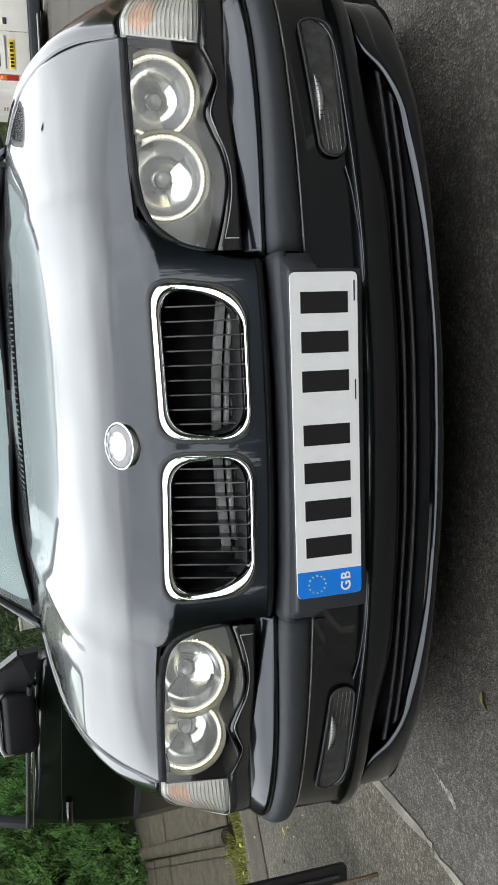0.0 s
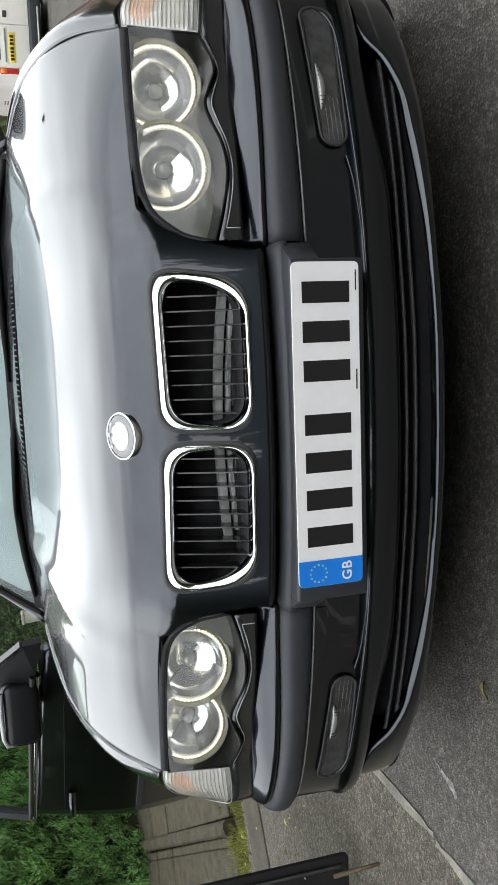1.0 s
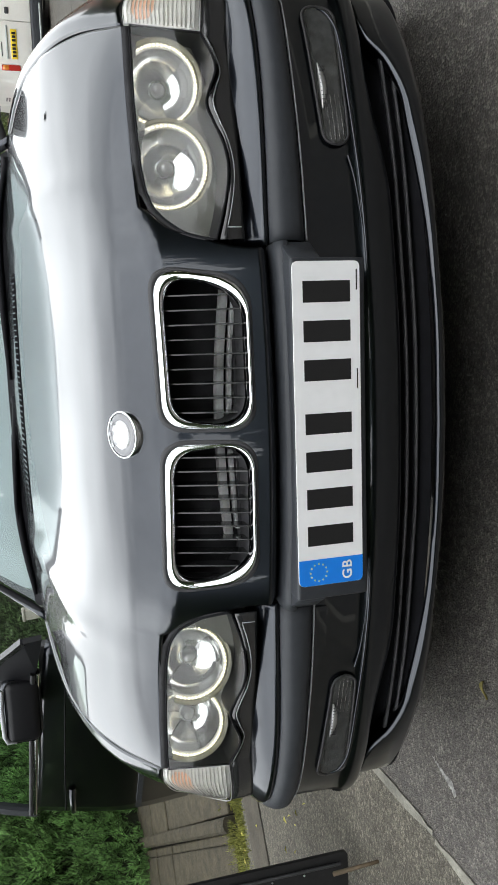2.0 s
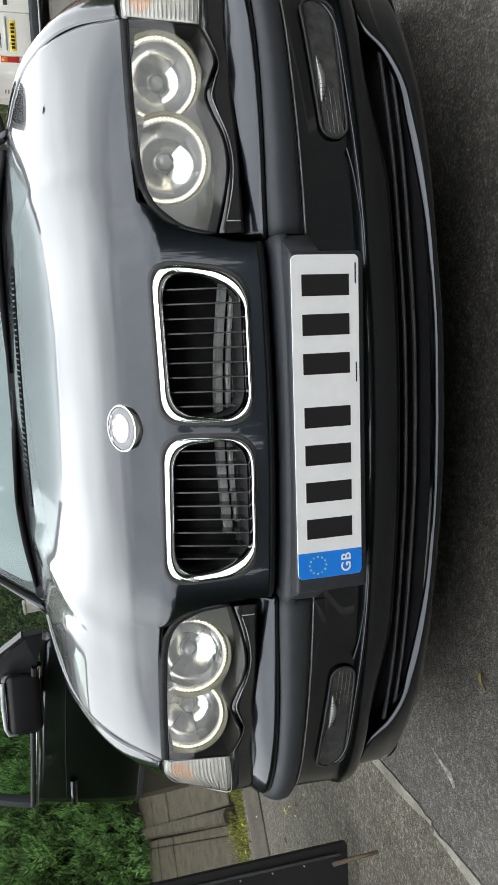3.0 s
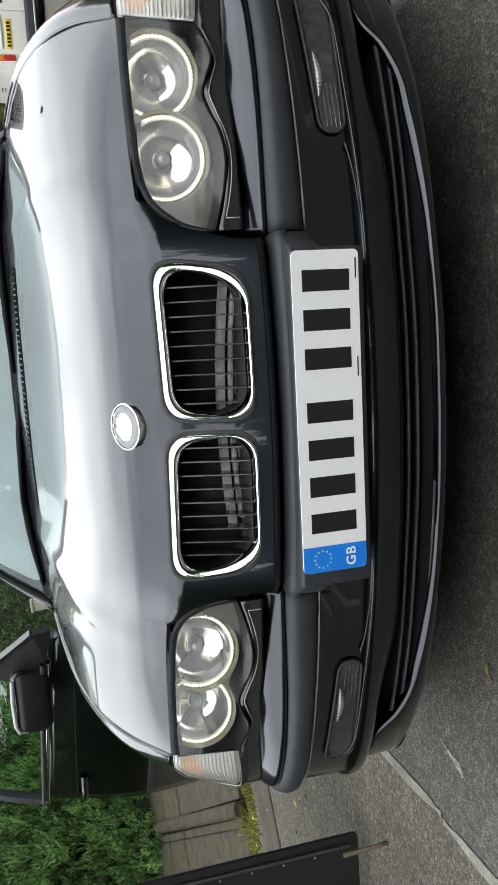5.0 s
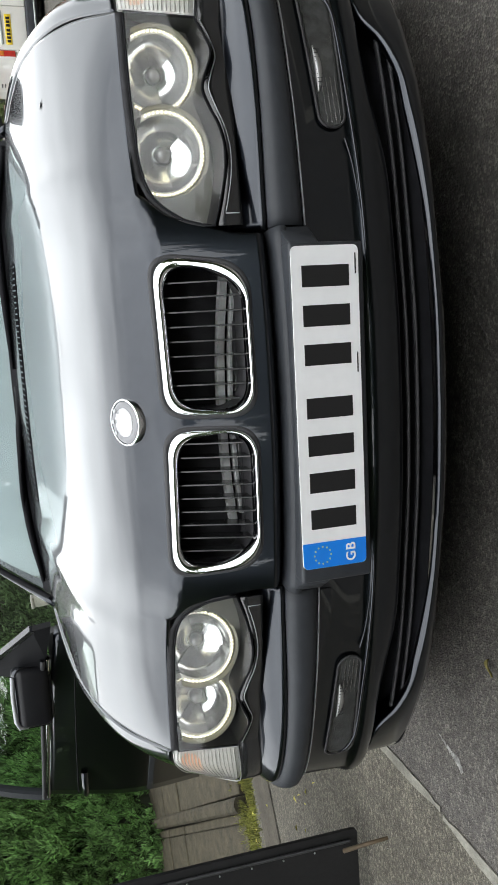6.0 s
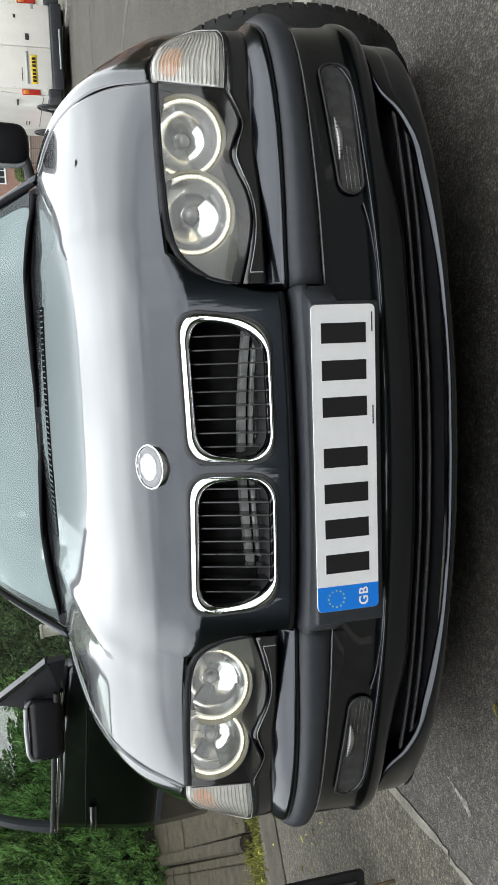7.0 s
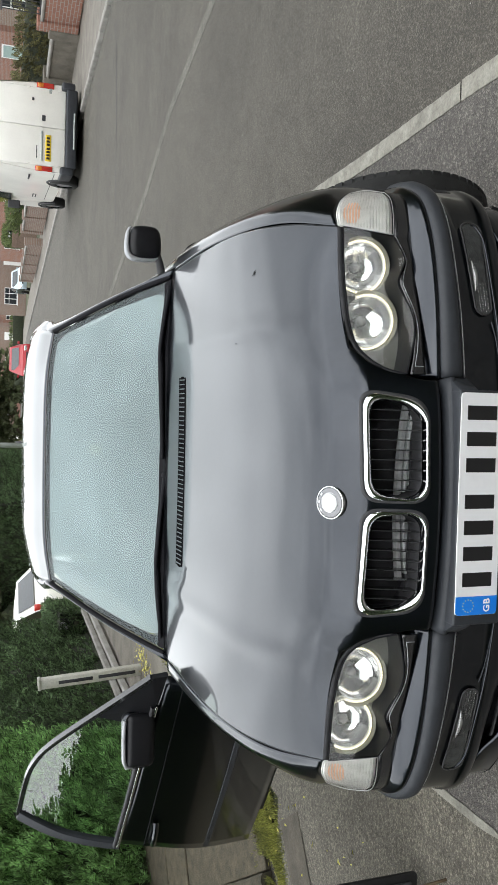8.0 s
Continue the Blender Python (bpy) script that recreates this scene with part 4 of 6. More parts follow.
# fog lamps
for sx in (1, -1):
    def on_bumper(a, b, d):
        p, n = plan_at(sx * u_of(a))
        return (p.x - n.x * (0.0055 + d), p.y - n.y * (0.0055 + d), b)
    end = lambda q: math.sqrt(max(0.0, 1 - (1 - min(q, 1 - q) / 0.085) ** 2)) if min(q, 1 - q) < 0.085 else 1.0
    mid_z, half = (lambda q: 0.3865 + 0.0035 * math.sin(1.5 * q)), (lambda q: (0.0225 + 0.0070 * q) * end(q))
    FQ = [0.5 - 0.5 * math.cos(math.pi * i / 36) for i in range(37)]
    fog = part("fog_light", grid([[on_bumper(0.466 + 0.240 * q, mid_z(q) + half(q) * v, 0.0) for v in np.linspace(-1, 1, 7)] for q in FQ]), M_FOG, car, "oblong clear fog light", solid=0.004)
    rim_ = [on_bumper(0.466 + 0.240 * q, mid_z(q) - half(q), -0.001) for q in FQ] + [on_bumper(0.466 + 0.240 * q, mid_z(q) + half(q), -0.001) for q in FQ[-2:0:-1]]
    part("fog_rim", tube(rim_, 0.0026, 6, closed=True), M_MATT, fog)
    crease = [(0.262, 0.3500), (0.32, 0.3494), (0.39, 0.3514), (0.472, 0.3548), (0.545, 0.3572), (0.64, 0.3590), (0.672, 0.3640), (0.694, 0.3760), (0.700, 0.3900)]
    part("fog_crease", tube([on_bumper(*catmull(crease, q), -0.0030) for q in np.linspace(0, 1, 48)], lambda f: 0.0010 + 0.0022 * min(1, 8 * f, 5 * (1 - f)), 8), M_PAINT, bumper)
    glass = part("fog_lens", grid([[on_bumper(0.466 + 0.240 * q, mid_z(q) + half(q) * v, -0.0022) for v in np.linspace(-1, 1, 7)] for q in FQ]), M_LENS, fog, "clear lens")
    glass.visible_shadow = False
    for k in range(4):
        zf = 0.372 + k * 0.0078
        part("fog_flute", tube([on_bumper(0.474 + 0.075 * f, zf + 0.0015 * f, -0.0014) for f in np.linspace(0, 1, 7)], 0.0007, 5), M_SILVER, fog)
    part("fog_bulb", tube([on_bumper(0.525 + 0.078 * f, 0.4045 - 0.005 * math.sin(3.1 * f), -0.001) for f in np.linspace(0, 1, 12)], lambda f: 0.0012 + 0.0056 * math.sin(3.14 * f), 8), M_SHIELD, fog)
    for k in range(10):
        part("fog_rib", tube([on_bumper(0.532 + 0.0070 * k, zz, -0.0055) for zz in (0.3940, 0.4050)], 0.0007, 5), M_MATT, fog)
    # raised ridge under the lamp
    part("bumper_ridge", tube([on_bumper(*catmull([(0.300, 0.3500), (0.36, 0.3555), (0.41, 0.3610), (0.448, 0.3690)], q), -0.0022) for q in np.linspace(0, 1, 20)], lambda f: 0.0006 + 0.0018 * f, 6), M_PAINT, bumper)
# towing cover
part("towing_cover", prism(bmesh.new(), rounded([(-0.40, 0.425, 0.006), (-0.40, 0.448, 0.003), (-0.318, 0.448, 0.003), (-0.318, 0.425, 0.006)], 3), lambda a, b, d: (plan_at(-u_of(-a))[0].x, plan_at(-u_of(-a))[0].y + 0.0095 + d, b), 0.004), M_PAINT, bumper, smooth=False)

# number plate
plate = part("number_plate", prism(bmesh.new(), rounded([(-0.26, 0.393, 0.010), (-0.26, 0.505, 0.010), (0.26, 0.505, 0.010), (0.26, 0.393, 0.010)], 5), lambda a, b, d: (a - CAR_X, d, b), 0.003), M_PLATE, car, "white front number plate with a blue band", smooth=False)
flat = lambda a, b, d: (a - CAR_X, -0.0005 + d, b)
part("blue_band", prism(bmesh.new(), rounded([(-0.2597, 0.3933, 0.010), (-0.2597, 0.5047, 0.010), (-0.216, 0.5047, 0.0005), (-0.216, 0.3933, 0.0005)], 5), flat, 0.0004), M_BLUE, plate, "blue band", smooth=False)
x0 = -0.200
for k in range(7):
    a = x0 + k * 0.061 + (0.024 if k > 3 else 0)
    part("character_bar", prism(bmesh.new(), [(a + 0.007, 0.4095), (a + 0.007, 0.4885), (a + 0.040, 0.4885), (a + 0.040, 0.4095)], flat, 0.0004), M_CHAR, plate, smooth=False)
for k in range(12):
    a = 2 * math.pi * k / 12
    part("star", prism(bmesh.new(), [(-0.238 + 0.0145 * math.cos(a) + 0.0016 * math.cos(b), 0.471 + 0.0145 * math.sin(a) + 0.0016 * math.sin(b)) for b in np.linspace(0, 2 * math.pi, 7)[:-1]], lambda a, b, d: (a - CAR_X, -0.0012 + d, b), 0.0006), M_STAR, plate, smooth=False)
for a0 in (0.06, 0.215):
    part("small_print_bar", prism(bmesh.new(), [(a0 + 0.0, 0.3975), (a0 + 0.0, 0.3995), (a0 + 0.032, 0.3995), (a0 + 0.032, 0.3975)], flat, 0.0004), M_CHAR, plate, smooth=False)
txt = bpy.data.curves.new("country_letters", "FONT")
txt.body, txt.size, txt.extrude, txt.align_x, txt.offset = "GB", 0.0235, 0.0003, "CENTER", 0.0004
txt.space_character = 1.12
tob = new("country_letters", txt)
tob.data.materials.append(M_PLATE)
tob.parent = plate
tob.matrix_basis = pose(-0.238 - CAR_X, -0.0012, 0.4135, 90, 0, 0)

# windscreen, roof, pillars and the rest of the shell
WS = [[(-0.715, 1.355, 0.903), (-0.42, 1.275, 0.925), (0, 1.245, 0.932), (0.42, 1.275, 0.925), (0.715, 1.355, 0.903)],
      [(-0.632, 1.57, 1.10), (-0.38, 1.50, 1.145), (0, 1.475, 1.158), (0.38, 1.50, 1.145), (0.632, 1.57, 1.10)],
      [(-0.530, 1.835, 1.297), (-0.32, 1.775, 1.325), (0, 1.755, 1.331), (0.32, 1.775, 1.325), (0.530, 1.835, 1.297)]]
ws = part("windscreen", net(WS, 28, 56), M_GLASS, car, "raked windscreen mirroring the pale sky")
ws.visible_shadow = False
band = [[np.array(catmull(WS[-1], j / 28)) + np.array((0, 0.003 + 0.004 * k, 0.002 * k + 0.002)) for j in range(29)] for k in range(3)]
part("windscreen_seal", grid(band), M_MATT, ws, solid=0.004)
ROOF = [[(-0.542, 1.848, 1.298), (-0.33, 1.787, 1.330), (0, 1.766, 1.336), (0.33, 1.787, 1.330), (0.542, 1.848, 1.298)],
        [(-0.565, 2.10, 1.352), (-0.36, 2.08, 1.388), (0, 2.07, 1.394), (0.36, 2.08, 1.388), (0.565, 2.10, 1.352)],
        [(-0.570, 2.50, 1.362), (-0.36, 2.50, 1.402), (0, 2.50, 1.408), (0.36, 2.50, 1.402), (0.570, 2.50, 1.362)],
        [(-0.560, 2.95, 1.330), (-0.36, 2.97, 1.366), (0, 2.98, 1.372), (0.36, 2.97, 1.366), (0.560, 2.95, 1.330)]]
roof = part("roof", net(ROOF, 24, 28), M_PAINT, car, "graphite roof panel", solid=0.02)
bm = bmesh.new()
cyl(bm, (0.02, 2.86, 1.375), (0.02, 2.90, 1.43), 0.008, 0.004)
box(bm, 0.005, 0.035, 2.83, 2.89, 1.372, 1.385, 0.005)
part("aerial", bm, M_MATT, roof, "short black roof aerial")
for sx in (1, -1):
    pil = [[(0.722, 1.338, 0.905), (0.745, 1.335, 0.898), (0.752, 1.37, 0.895)],
           [(0.640, 1.575, 1.103), (0.653, 1.578, 1.103), (0.664, 1.615, 1.088)],
           [(0.543, 1.84, 1.297), (0.559, 1.852, 1.294), (0.580, 1.885, 1.277)],
           [(0.550, 1.95, 1.326), (0.567, 1.955, 1.320), (0.590, 1.97, 1.299)],
           [(0.560, 2.10, 1.350), (0.579, 2.10, 1.346), (0.608, 2.10, 1.322)],
           [(0.572, 2.50, 1.364), (0.592, 2.50, 1.355), (0.618, 2.50, 1.326)],
           [(0.562, 2.95, 1.332), (0.588, 2.95, 1.320), (0.625, 2.95, 1.292)],
           [(0.590, 3.45, 1.08), (0.640, 3.42, 1.07), (0.690, 3.35, 1.05)],
           [(0.640, 3.75, 0.955), (0.70, 3.72, 0.95), (0.76, 3.65, 0.94)]]
    part("pillar", net(pil, 56, 6, mx=sx), M_PAINT, car, "graphite windscreen pillar and roof rail", solid=0.012)
    part("screen_trim", tube([catmull([r[-1] for r in WS], t) * np.array((sx, 1, 1)) + np.array((sx * 0.004, -0.001, 0.003)) for t in np.linspace(0, 1, 28)], 0.0095, 8), M_WIPER, car)
# cowl panel at the foot of the glass
rows = [[(x, 1.225 + 0.125 * (x / 0.73) ** 2 + d, (0.929 - 0.029 * (x / 0.73) ** 2) + h) for x in np.linspace(-0.73, 0.73, 30)] for d, h in ((-0.015, -0.018), (0.004, -0.016), (0.018, -0.006), (0.028, 0.002))]
cowl = part("cowl", grid(rows), M_WIPER, car, "black plastic scuttle panel", solid=0.003)
# wipers: thin arms and blades resting at the foot of the glass


def on_screen(x, f, lift=0.0):
    a = catmull([catmull(r, (x + 0.715) / 1.43) for r in WS], f)
    return Vector(a) + Vector((0, -0.55, 0.83)) * lift


part("glass_foot_band", grid([[on_screen(x, f, 0.003) for x in np.linspace(-0.70, 0.70, 40)] for f in (0.0, 0.022, 0.045)]), M_WIPER, ws, "black band at the foot of the glass")
# mist on the inside of the glass, clear of the border; colour also carries sky sheen
mist_u = lambda f: 0.038 + 0.05 * max(0, 1 - f / 0.16) ** 2 + 0.03 * max(0, 1 - (0.97 - f) / 0.08) ** 2
mist = part("mist", grid([[Vector(catmull([catmull(r, mist_u(f) + (1 - 2 * mist_u(f)) * u) for r in WS], f)) + Vector((0, 0.004, -0.006)) for u in np.linspace(0, 1, 40)] for f in np.linspace(0.055, 0.970, 30)]), M_MIST_SKY, ws, "misted inside of the glass, tinted pale for mirrored sky")
mist.visible_shadow = False
# printed border behind the edges of the glass, rounded into the lower corners
behind = lambda u, f: Vector(catmull([catmull(r, u) for r in WS], f)) + Vector((0, 0.006, -0.009))
for near, far in ((0.004, 0.034), (0.996, 0.966)):
    rows = [[behind(near + (far - near) * k * (1 + 1.1 * max(0, 1 - f / 0.14) ** 2), f) for k in (0, 0.5, 1)] for f in np.linspace(0.0, 1.0, 30)]
    part("glass_border", grid(rows), M_WIPER, ws, "black printed border of the glass")
for xa, xb in ((-0.64, -0.02), (0.03, 0.66)):
    span = xb - xa
    bl = [on_screen(xa + span * q, 0.014 + 0.026 * min(q / 0.5, (1 - q) / 0.5 + 0.2), 0.010) for q in np.linspace(0, 0.86, 18)]
    w = part("wiper", tube(bl, lambda f: 0.006 + 0.006 * math.sin(math.pi * f), 6), M_WIPER, car, "black wiper blade and arm")
    arm = [on_screen(xb, 0.0, 0.004), on_screen(xb - span * 0.20, 0.014, 0.014), on_screen(xb - span * 0.42, 0.030, 0.020), on_screen(xb - span * 0.55, 0.040, 0.014)]
    part("wiper_arm", tube([catmull(arm, t) for t in np.linspace(0, 1, 14)], lambda f: 0.0085 - 0.003 * f, 6), M_WIPER, w)
    part("wiper_spring_cover", tube([catmull(arm, t) for t in np.linspace(0, 0.35, 8)], lambda f: 0.011 * (1 - 0.4 * f), 8), M_WIPER, w)
    part("wiper_pivot", cyl(bmesh.new(), on_screen(xb, 0.0, -0.004), on_screen(xb, 0.0, 0.016), 0.013, 0.011, 14), M_WIPER, w)
# sides behind the front doors, sills, tail
for sx in (1, -1):
    y0 = 2.46 if sx < 0 else 1.325
    ctrl = [[(0.745, y, 0.925 if y > 1.5 else 0.898), (0.785, y, 0.905 if y > 1.5 else 0.880), (0.848, y, 0.82), (0.868, y, 0.66), (0.864, y, 0.46), (0.852, y, 0.22)] for y in ((y0, (y0 + 3.0) / 2, 3.0))]
    ctrl += [[(0.75, 3.7, 0.96), (0.79, 3.7, 0.935), (0.835, 3.7, 0.82), (0.850, 3.7, 0.66), (0.845, 3.7, 0.46), (0.835, 3.7, 0.25)], [(0.66, 4.38, 0.93), (0.70, 4.38, 0.91), (0.74, 4.40, 0.80), (0.76, 4.42, 0.66), (0.76, 4.42, 0.46), (0.74, 4.38, 0.28)]]
    bm = net(ctrl, 60, 20, mx=sx)
    inr = lambda v: math.hypot(v.co.y - 3.46, v.co.z - AZ)
    bmesh.ops.delete(bm, geom=[f for f in bm.faces if all(inr(v) < AR for v in f.verts)], context="FACES")
    part("body_side", bm, M_PAINT, car, "graphite rear side panel", solid=0.012)
    gl = [[(0.742, y0 + 0.03 if y0 > 2 else 1.50, 0.925), (0.672, y0 + 0.03 if y0 > 2 else 1.70, 1.07), (0.582, y0 + 0.03 if y0 > 2 else 2.02, 1.270)], [(0.742, 2.6, 0.930), (0.690, 2.6, 1.14), (0.605, 2.6, 1.318)], [(0.755, 3.5, 0.96), (0.70, 3.3, 1.10), (0.630, 3.0, 1.285)]]
    sg = part("side_window", net(gl, 12, 8, mx=sx), M_SIDEGLASS, car)
    sg.visible_shadow = False
    part("sill", box(bmesh.new(), min(sx * 0.74, sx * 0.855), max(sx * 0.74, sx * 0.855), 1.10, 3.12, 0.17, 0.30, 0.02), M_PAINT, car)
part("boot_lid", net([[(-0.64, 3.72, 0.958), (0, 3.66, 0.975), (0.64, 3.72, 0.958)], [(-0.66, 4.2, 0.955), (0, 4.2, 0.975), (0.66, 4.2, 0.955)], [(-0.66, 4.40, 0.92), (0, 4.43, 0.93), (0.66, 4.40, 0.92)], [(-0.66, 4.43, 0.60), (0, 4.47, 0.60), (0.66, 4.43, 0.60)]], 16, 16), M_PAINT, car, solid=0.01)
part("rear_bumper", net([[(-0.80, 4.1, 0.60), (-0.70, 4.42, 0.60), (0, 4.48, 0.60), (0.70, 4.42, 0.60), (0.80, 4.1, 0.60)], [(-0.80, 4.1, 0.25), (-0.70, 4.42, 0.25), (0, 4.46, 0.25), (0.70, 4.42, 0.25), (0.80, 4.1, 0.25)]], 6, 30), M_PAINT, car, solid=0.02)
rw = part("rear_window", net([[(-0.55, 2.97, 1.325), (0, 3.0, 1.365), (0.55, 2.97, 1.325)], [(-0.60, 3.40, 1.11), (0, 3.40, 1.15), (0.60, 3.40, 1.11)], [(-0.64, 3.70, 0.962), (0, 3.66, 0.98), (0.64, 3.70, 0.962)]], 10, 14), M_SIDEGLASS, car)
rw.visible_shadow = False
# cabin
part("cabin_floor", box(bmesh.new(), -0.74, 0.74, 1.05, 3.6, 0.20, 0.26), M_CLOTH, car)
part("bulkhead", box(bmesh.new(), -0.70, 0.70, 1.14, 1.20, 0.20, 0.88), M_DARK, car)
part("dashboard", net([[(-0.70, 1.34, 0.88), (0, 1.22, 0.905), (0.70, 1.34, 0.88)], [(-0.70, 1.60, 0.905), (0, 1.60, 0.915), (0.70, 1.60, 0.905)], [(-0.70, 1.78, 0.87), (0, 1.80, 0.875), (0.70, 1.78, 0.87)], [(-0.70, 1.76, 0.60), (0, 1.76, 0.60), (0.70, 1.76, 0.60)]], 20, 20), M_DASH, car, "dark grey dashboard", solid=0.01)
bm = tube([Vector((-0.37, 1.93, 0.83)) + Matrix.Rotation(radians(-25), 3, "X") @ Vector((0.185 * math.cos(a), 0, 0.185 * math.sin(a))) for a in np.linspace(0, 2 * math.pi, 33)[:-1]], 0.015, 8, closed=True)
box(bm, -0.53, -0.21, 1.90, 1.94, 0.80, 0.85, 0.01)
part("steering_wheel", bm, M_MATT, car, "black steering wheel")
for sx in (1, -1):
    seat = part("seat", box(bmesh.new(), sx * 0.37 - 0.25, sx * 0.37 + 0.25, 2.05, 2.60, 0.28, 0.50, 0.06, 3), M_CLOTH, car, "dark cloth front seat")
    bm = box(bmesh.new(), sx * 0.37 - 0.25, sx * 0.37 + 0.25, 2.52, 2.66, 0.45, 1.08, 0.06, 3)
    bmesh.ops.rotate(bm, verts=bm.verts, cent=(0, 2.55, 0.45), matrix=Matrix.Rotation(radians(-14), 3, "X"))
    part("backrest", bm, M_CLOTH, seat)
    part("headrest", box(bmesh.new(), sx * 0.37 - 0.12, sx * 0.37 + 0.12, 2.70, 2.80, 1.08, 1.24, 0.04, 3), M_CLOTH, seat)
part("rear_bench", box(bmesh.new(), -0.66, 0.66, 3.0, 3.5, 0.3, 0.95, 0.08, 3), M_CLOTH, car)
part("tax_disc", prism(bmesh.new(), [(0.05 + 0.022 * math.cos(a), 1.150 + 0.022 * math.sin(a)) for a in np.linspace(0, 2 * math.pi, 20)[:-1]], lambda a, b, d: (a, 1.60 + (b - 1.2) * 0.6 + 0.02 + d, b), 0.001), material("paper", (0.9, 0.82, 0.55), 0.7), car, "round paper disc stuck behind the glass", smooth=False)
part("interior_mirror", box(bmesh.new(), -0.12, 0.12, 1.80, 1.83, 1.20, 1.265, 0.012), M_MATT, car, "interior mirror")



# wheels
def wheel(m):
    w = new("wheel")
    w.parent = car
    w.matrix_basis = m
    tagged(w, "road wheel with a black tyre and alloy rim")
    n = 72
    prof = [(0.205, -0.100), (0.235, -0.112), (0.275, -0.114), (0.302, -0.104), (0.313, -0.085), (0.316, -0.04), (0.317, 0), (0.316, 0.04), (0.313, 0.085), (0.302, 0.104), (0.275, 0.114), (0.235, 0.112), (0.205, 0.100)]
    rows = []
    for r, a in prof:
        rows.append([(a, r * math.cos(2 * math.pi * j / n), r * math.sin(2 * math.pi * j / n)) for j in range(n)])
    tyre = part("tyre", grid(rows, close=True), M_TYRE, w, "black tyre with a ribbed tread")
    bm = bmesh.new()
    for j in range(60):
        ang = 2 * math.pi * j / 60
        for a0, a1, skew in ((-0.100, -0.060, 0.012), (-0.050, -0.006, 0.008), (0.006, 0.050, -0.008), (0.060, 0.100, -0.012)):
            r = 0.3128 if abs(a0 + a1) / 2 < 0.05 else 0.3065
            mm = Matrix.Rotation(ang + skew, 4, "X") @ Matrix.Translation(((a0 + a1) / 2, 0, r))
            bmesh.ops.create_cube(bm, size=1, matrix=mm @ Matrix.Diagonal((a1 - a0, 0.025, 0.012, 1)))
    part("tread", bm, M_TYRE, tyre, smooth=False)
    rim_rows = [[(a, r * math.cos(2 * math.pi * j / 40), r * math.sin(2 * math.pi * j / 40)) for j in range(40)] for r, a in ((0.207, 0.098), (0.200, 0.100), (0.192, 0.085), (0.190, -0.09))]
    rim = part("rim", grid(rim_rows, close=True), M_ALLOY, w, "silver alloy rim", solid=0.004)
    for k in range(10):
        mm = Matrix.Rotation(2 * math.pi * k / 10, 4, "X")
        bm = bmesh.new()
        box(bm, 0.055, 0.085, -0.016, 0.016, 0.03, 0.195, 0.006, 1)
        bmesh.ops.transform(bm, matrix=mm, verts=bm.verts)
        part("spoke", bm, M_ALLOY, rim)
    part("hub", cyl(bmesh.new(), (0.02, 0, 0), (0.09, 0, 0), 0.055, 0.04, 20), M_ALLOY, rim)
    return w


STEER = 13
wheel(pose(0.755, AX, 0.317, 0, 0, STEER))
wheel(pose(-0.755, AX, 0.317, 0, 0, 180 + STEER))
wheel(pose(0.745, 3.46, 0.317))
wheel(pose(-0.745, 3.46, 0.317, 0, 0, 180))

# mirror on the closed side
def mirror_ring(k, y, dx=0.0, dz=0.0, n=32):
    """A rounded section of the housing, narrower towards its outer end."""
    ring = []
    for i in range(n):
        a = 2 * math.pi * i / n
        ca, sa = math.cos(a), math.sin(a)
        x = 0.066 * k * math.copysign(abs(ca) ** 0.55, ca)
        z = 0.066 * k * math.copysign(abs(sa) ** 0.55, sa) * (1 - 1.3 * max(0, x))
        ring.append((0.866 + dx + x, y, 0.981 + dz + z))
    return ring


bm = grid([mirror_ring(k, y) for k, y in ((0.02, 1.474), (0.55, 1.475), (0.80, 1.480), (0.93, 1.490), (1.0, 1.508), (1.0, 1.55), (0.93, 1.566), (0.02, 1.566))], close=True)
mir = part("door_mirror", bm, M_MIRROR, car, "black door mirror with the sky's gleam as a pale edge")
# sky gleam on the housing's rim, put in as a pale tube
edge = mirror_ring(1.03, 1.497, 0, 0.004)
part("mirror_rim_glint", tube([edge[i] for i in range(4, 21)], lambda f: 0.004 + 0.008 * math.sin(math.pi * f), 8), M_TRIM_AND_GLINT, mir)
part("mirror_arm", tube([(0.745, 1.49, 0.915), (0.79, 1.50, 0.922), (0.84, 1.52, 0.935)], 0.016, 8), M_MATT, mir)

# the open driver's door, hung at the front edge
HINGE, SWING = Vector((-0.822, 1.27, 0)), 57.0
_d = Vector((-math.sin(radians(SWING)), math.cos(radians(SWING)), 0))
_o = Vector((-_d.y, _d.x, 0))


def on_door(a, o, z):
    """a along the door from its hinge, o out from its face, z up."""
    return HINGE + _d * a + _o * o + Vector((0, 0, z))


DOOR = [[(0.0, -0.01, 0.91), (0.0, 0.012, 0.80), (0.0, 0.022, 0.66), (0.0, 0.018, 0.52), (0.0, -0.005, 0.36)],
        [(0.35, 0.0, 0.945), (0.35, 0.025, 0.83), (0.35, 0.040, 0.68), (0.35, 0.034, 0.52), (0.35, 0.01, 0.35)],
        [(0.75, 0.0, 0.965), (0.75, 0.025, 0.84), (0.75, 0.040, 0.68), (0.75, 0.034, 0.52), (0.75, 0.01, 0.35)],
        [(1.09, -0.008, 0.995), (1.115, 0.015, 0.84), (1.155, 0.028, 0.68), (1.185, 0.022, 0.55), (1.215, 0.0, 0.355)]]
door = part("door", net([[on_door(*p) for p in r] for r in DOOR], 26, 22), M_PAINT, car, "open graphite front door with its window up", solid=0.045, core=on_door(0.5, -2, 0.8))
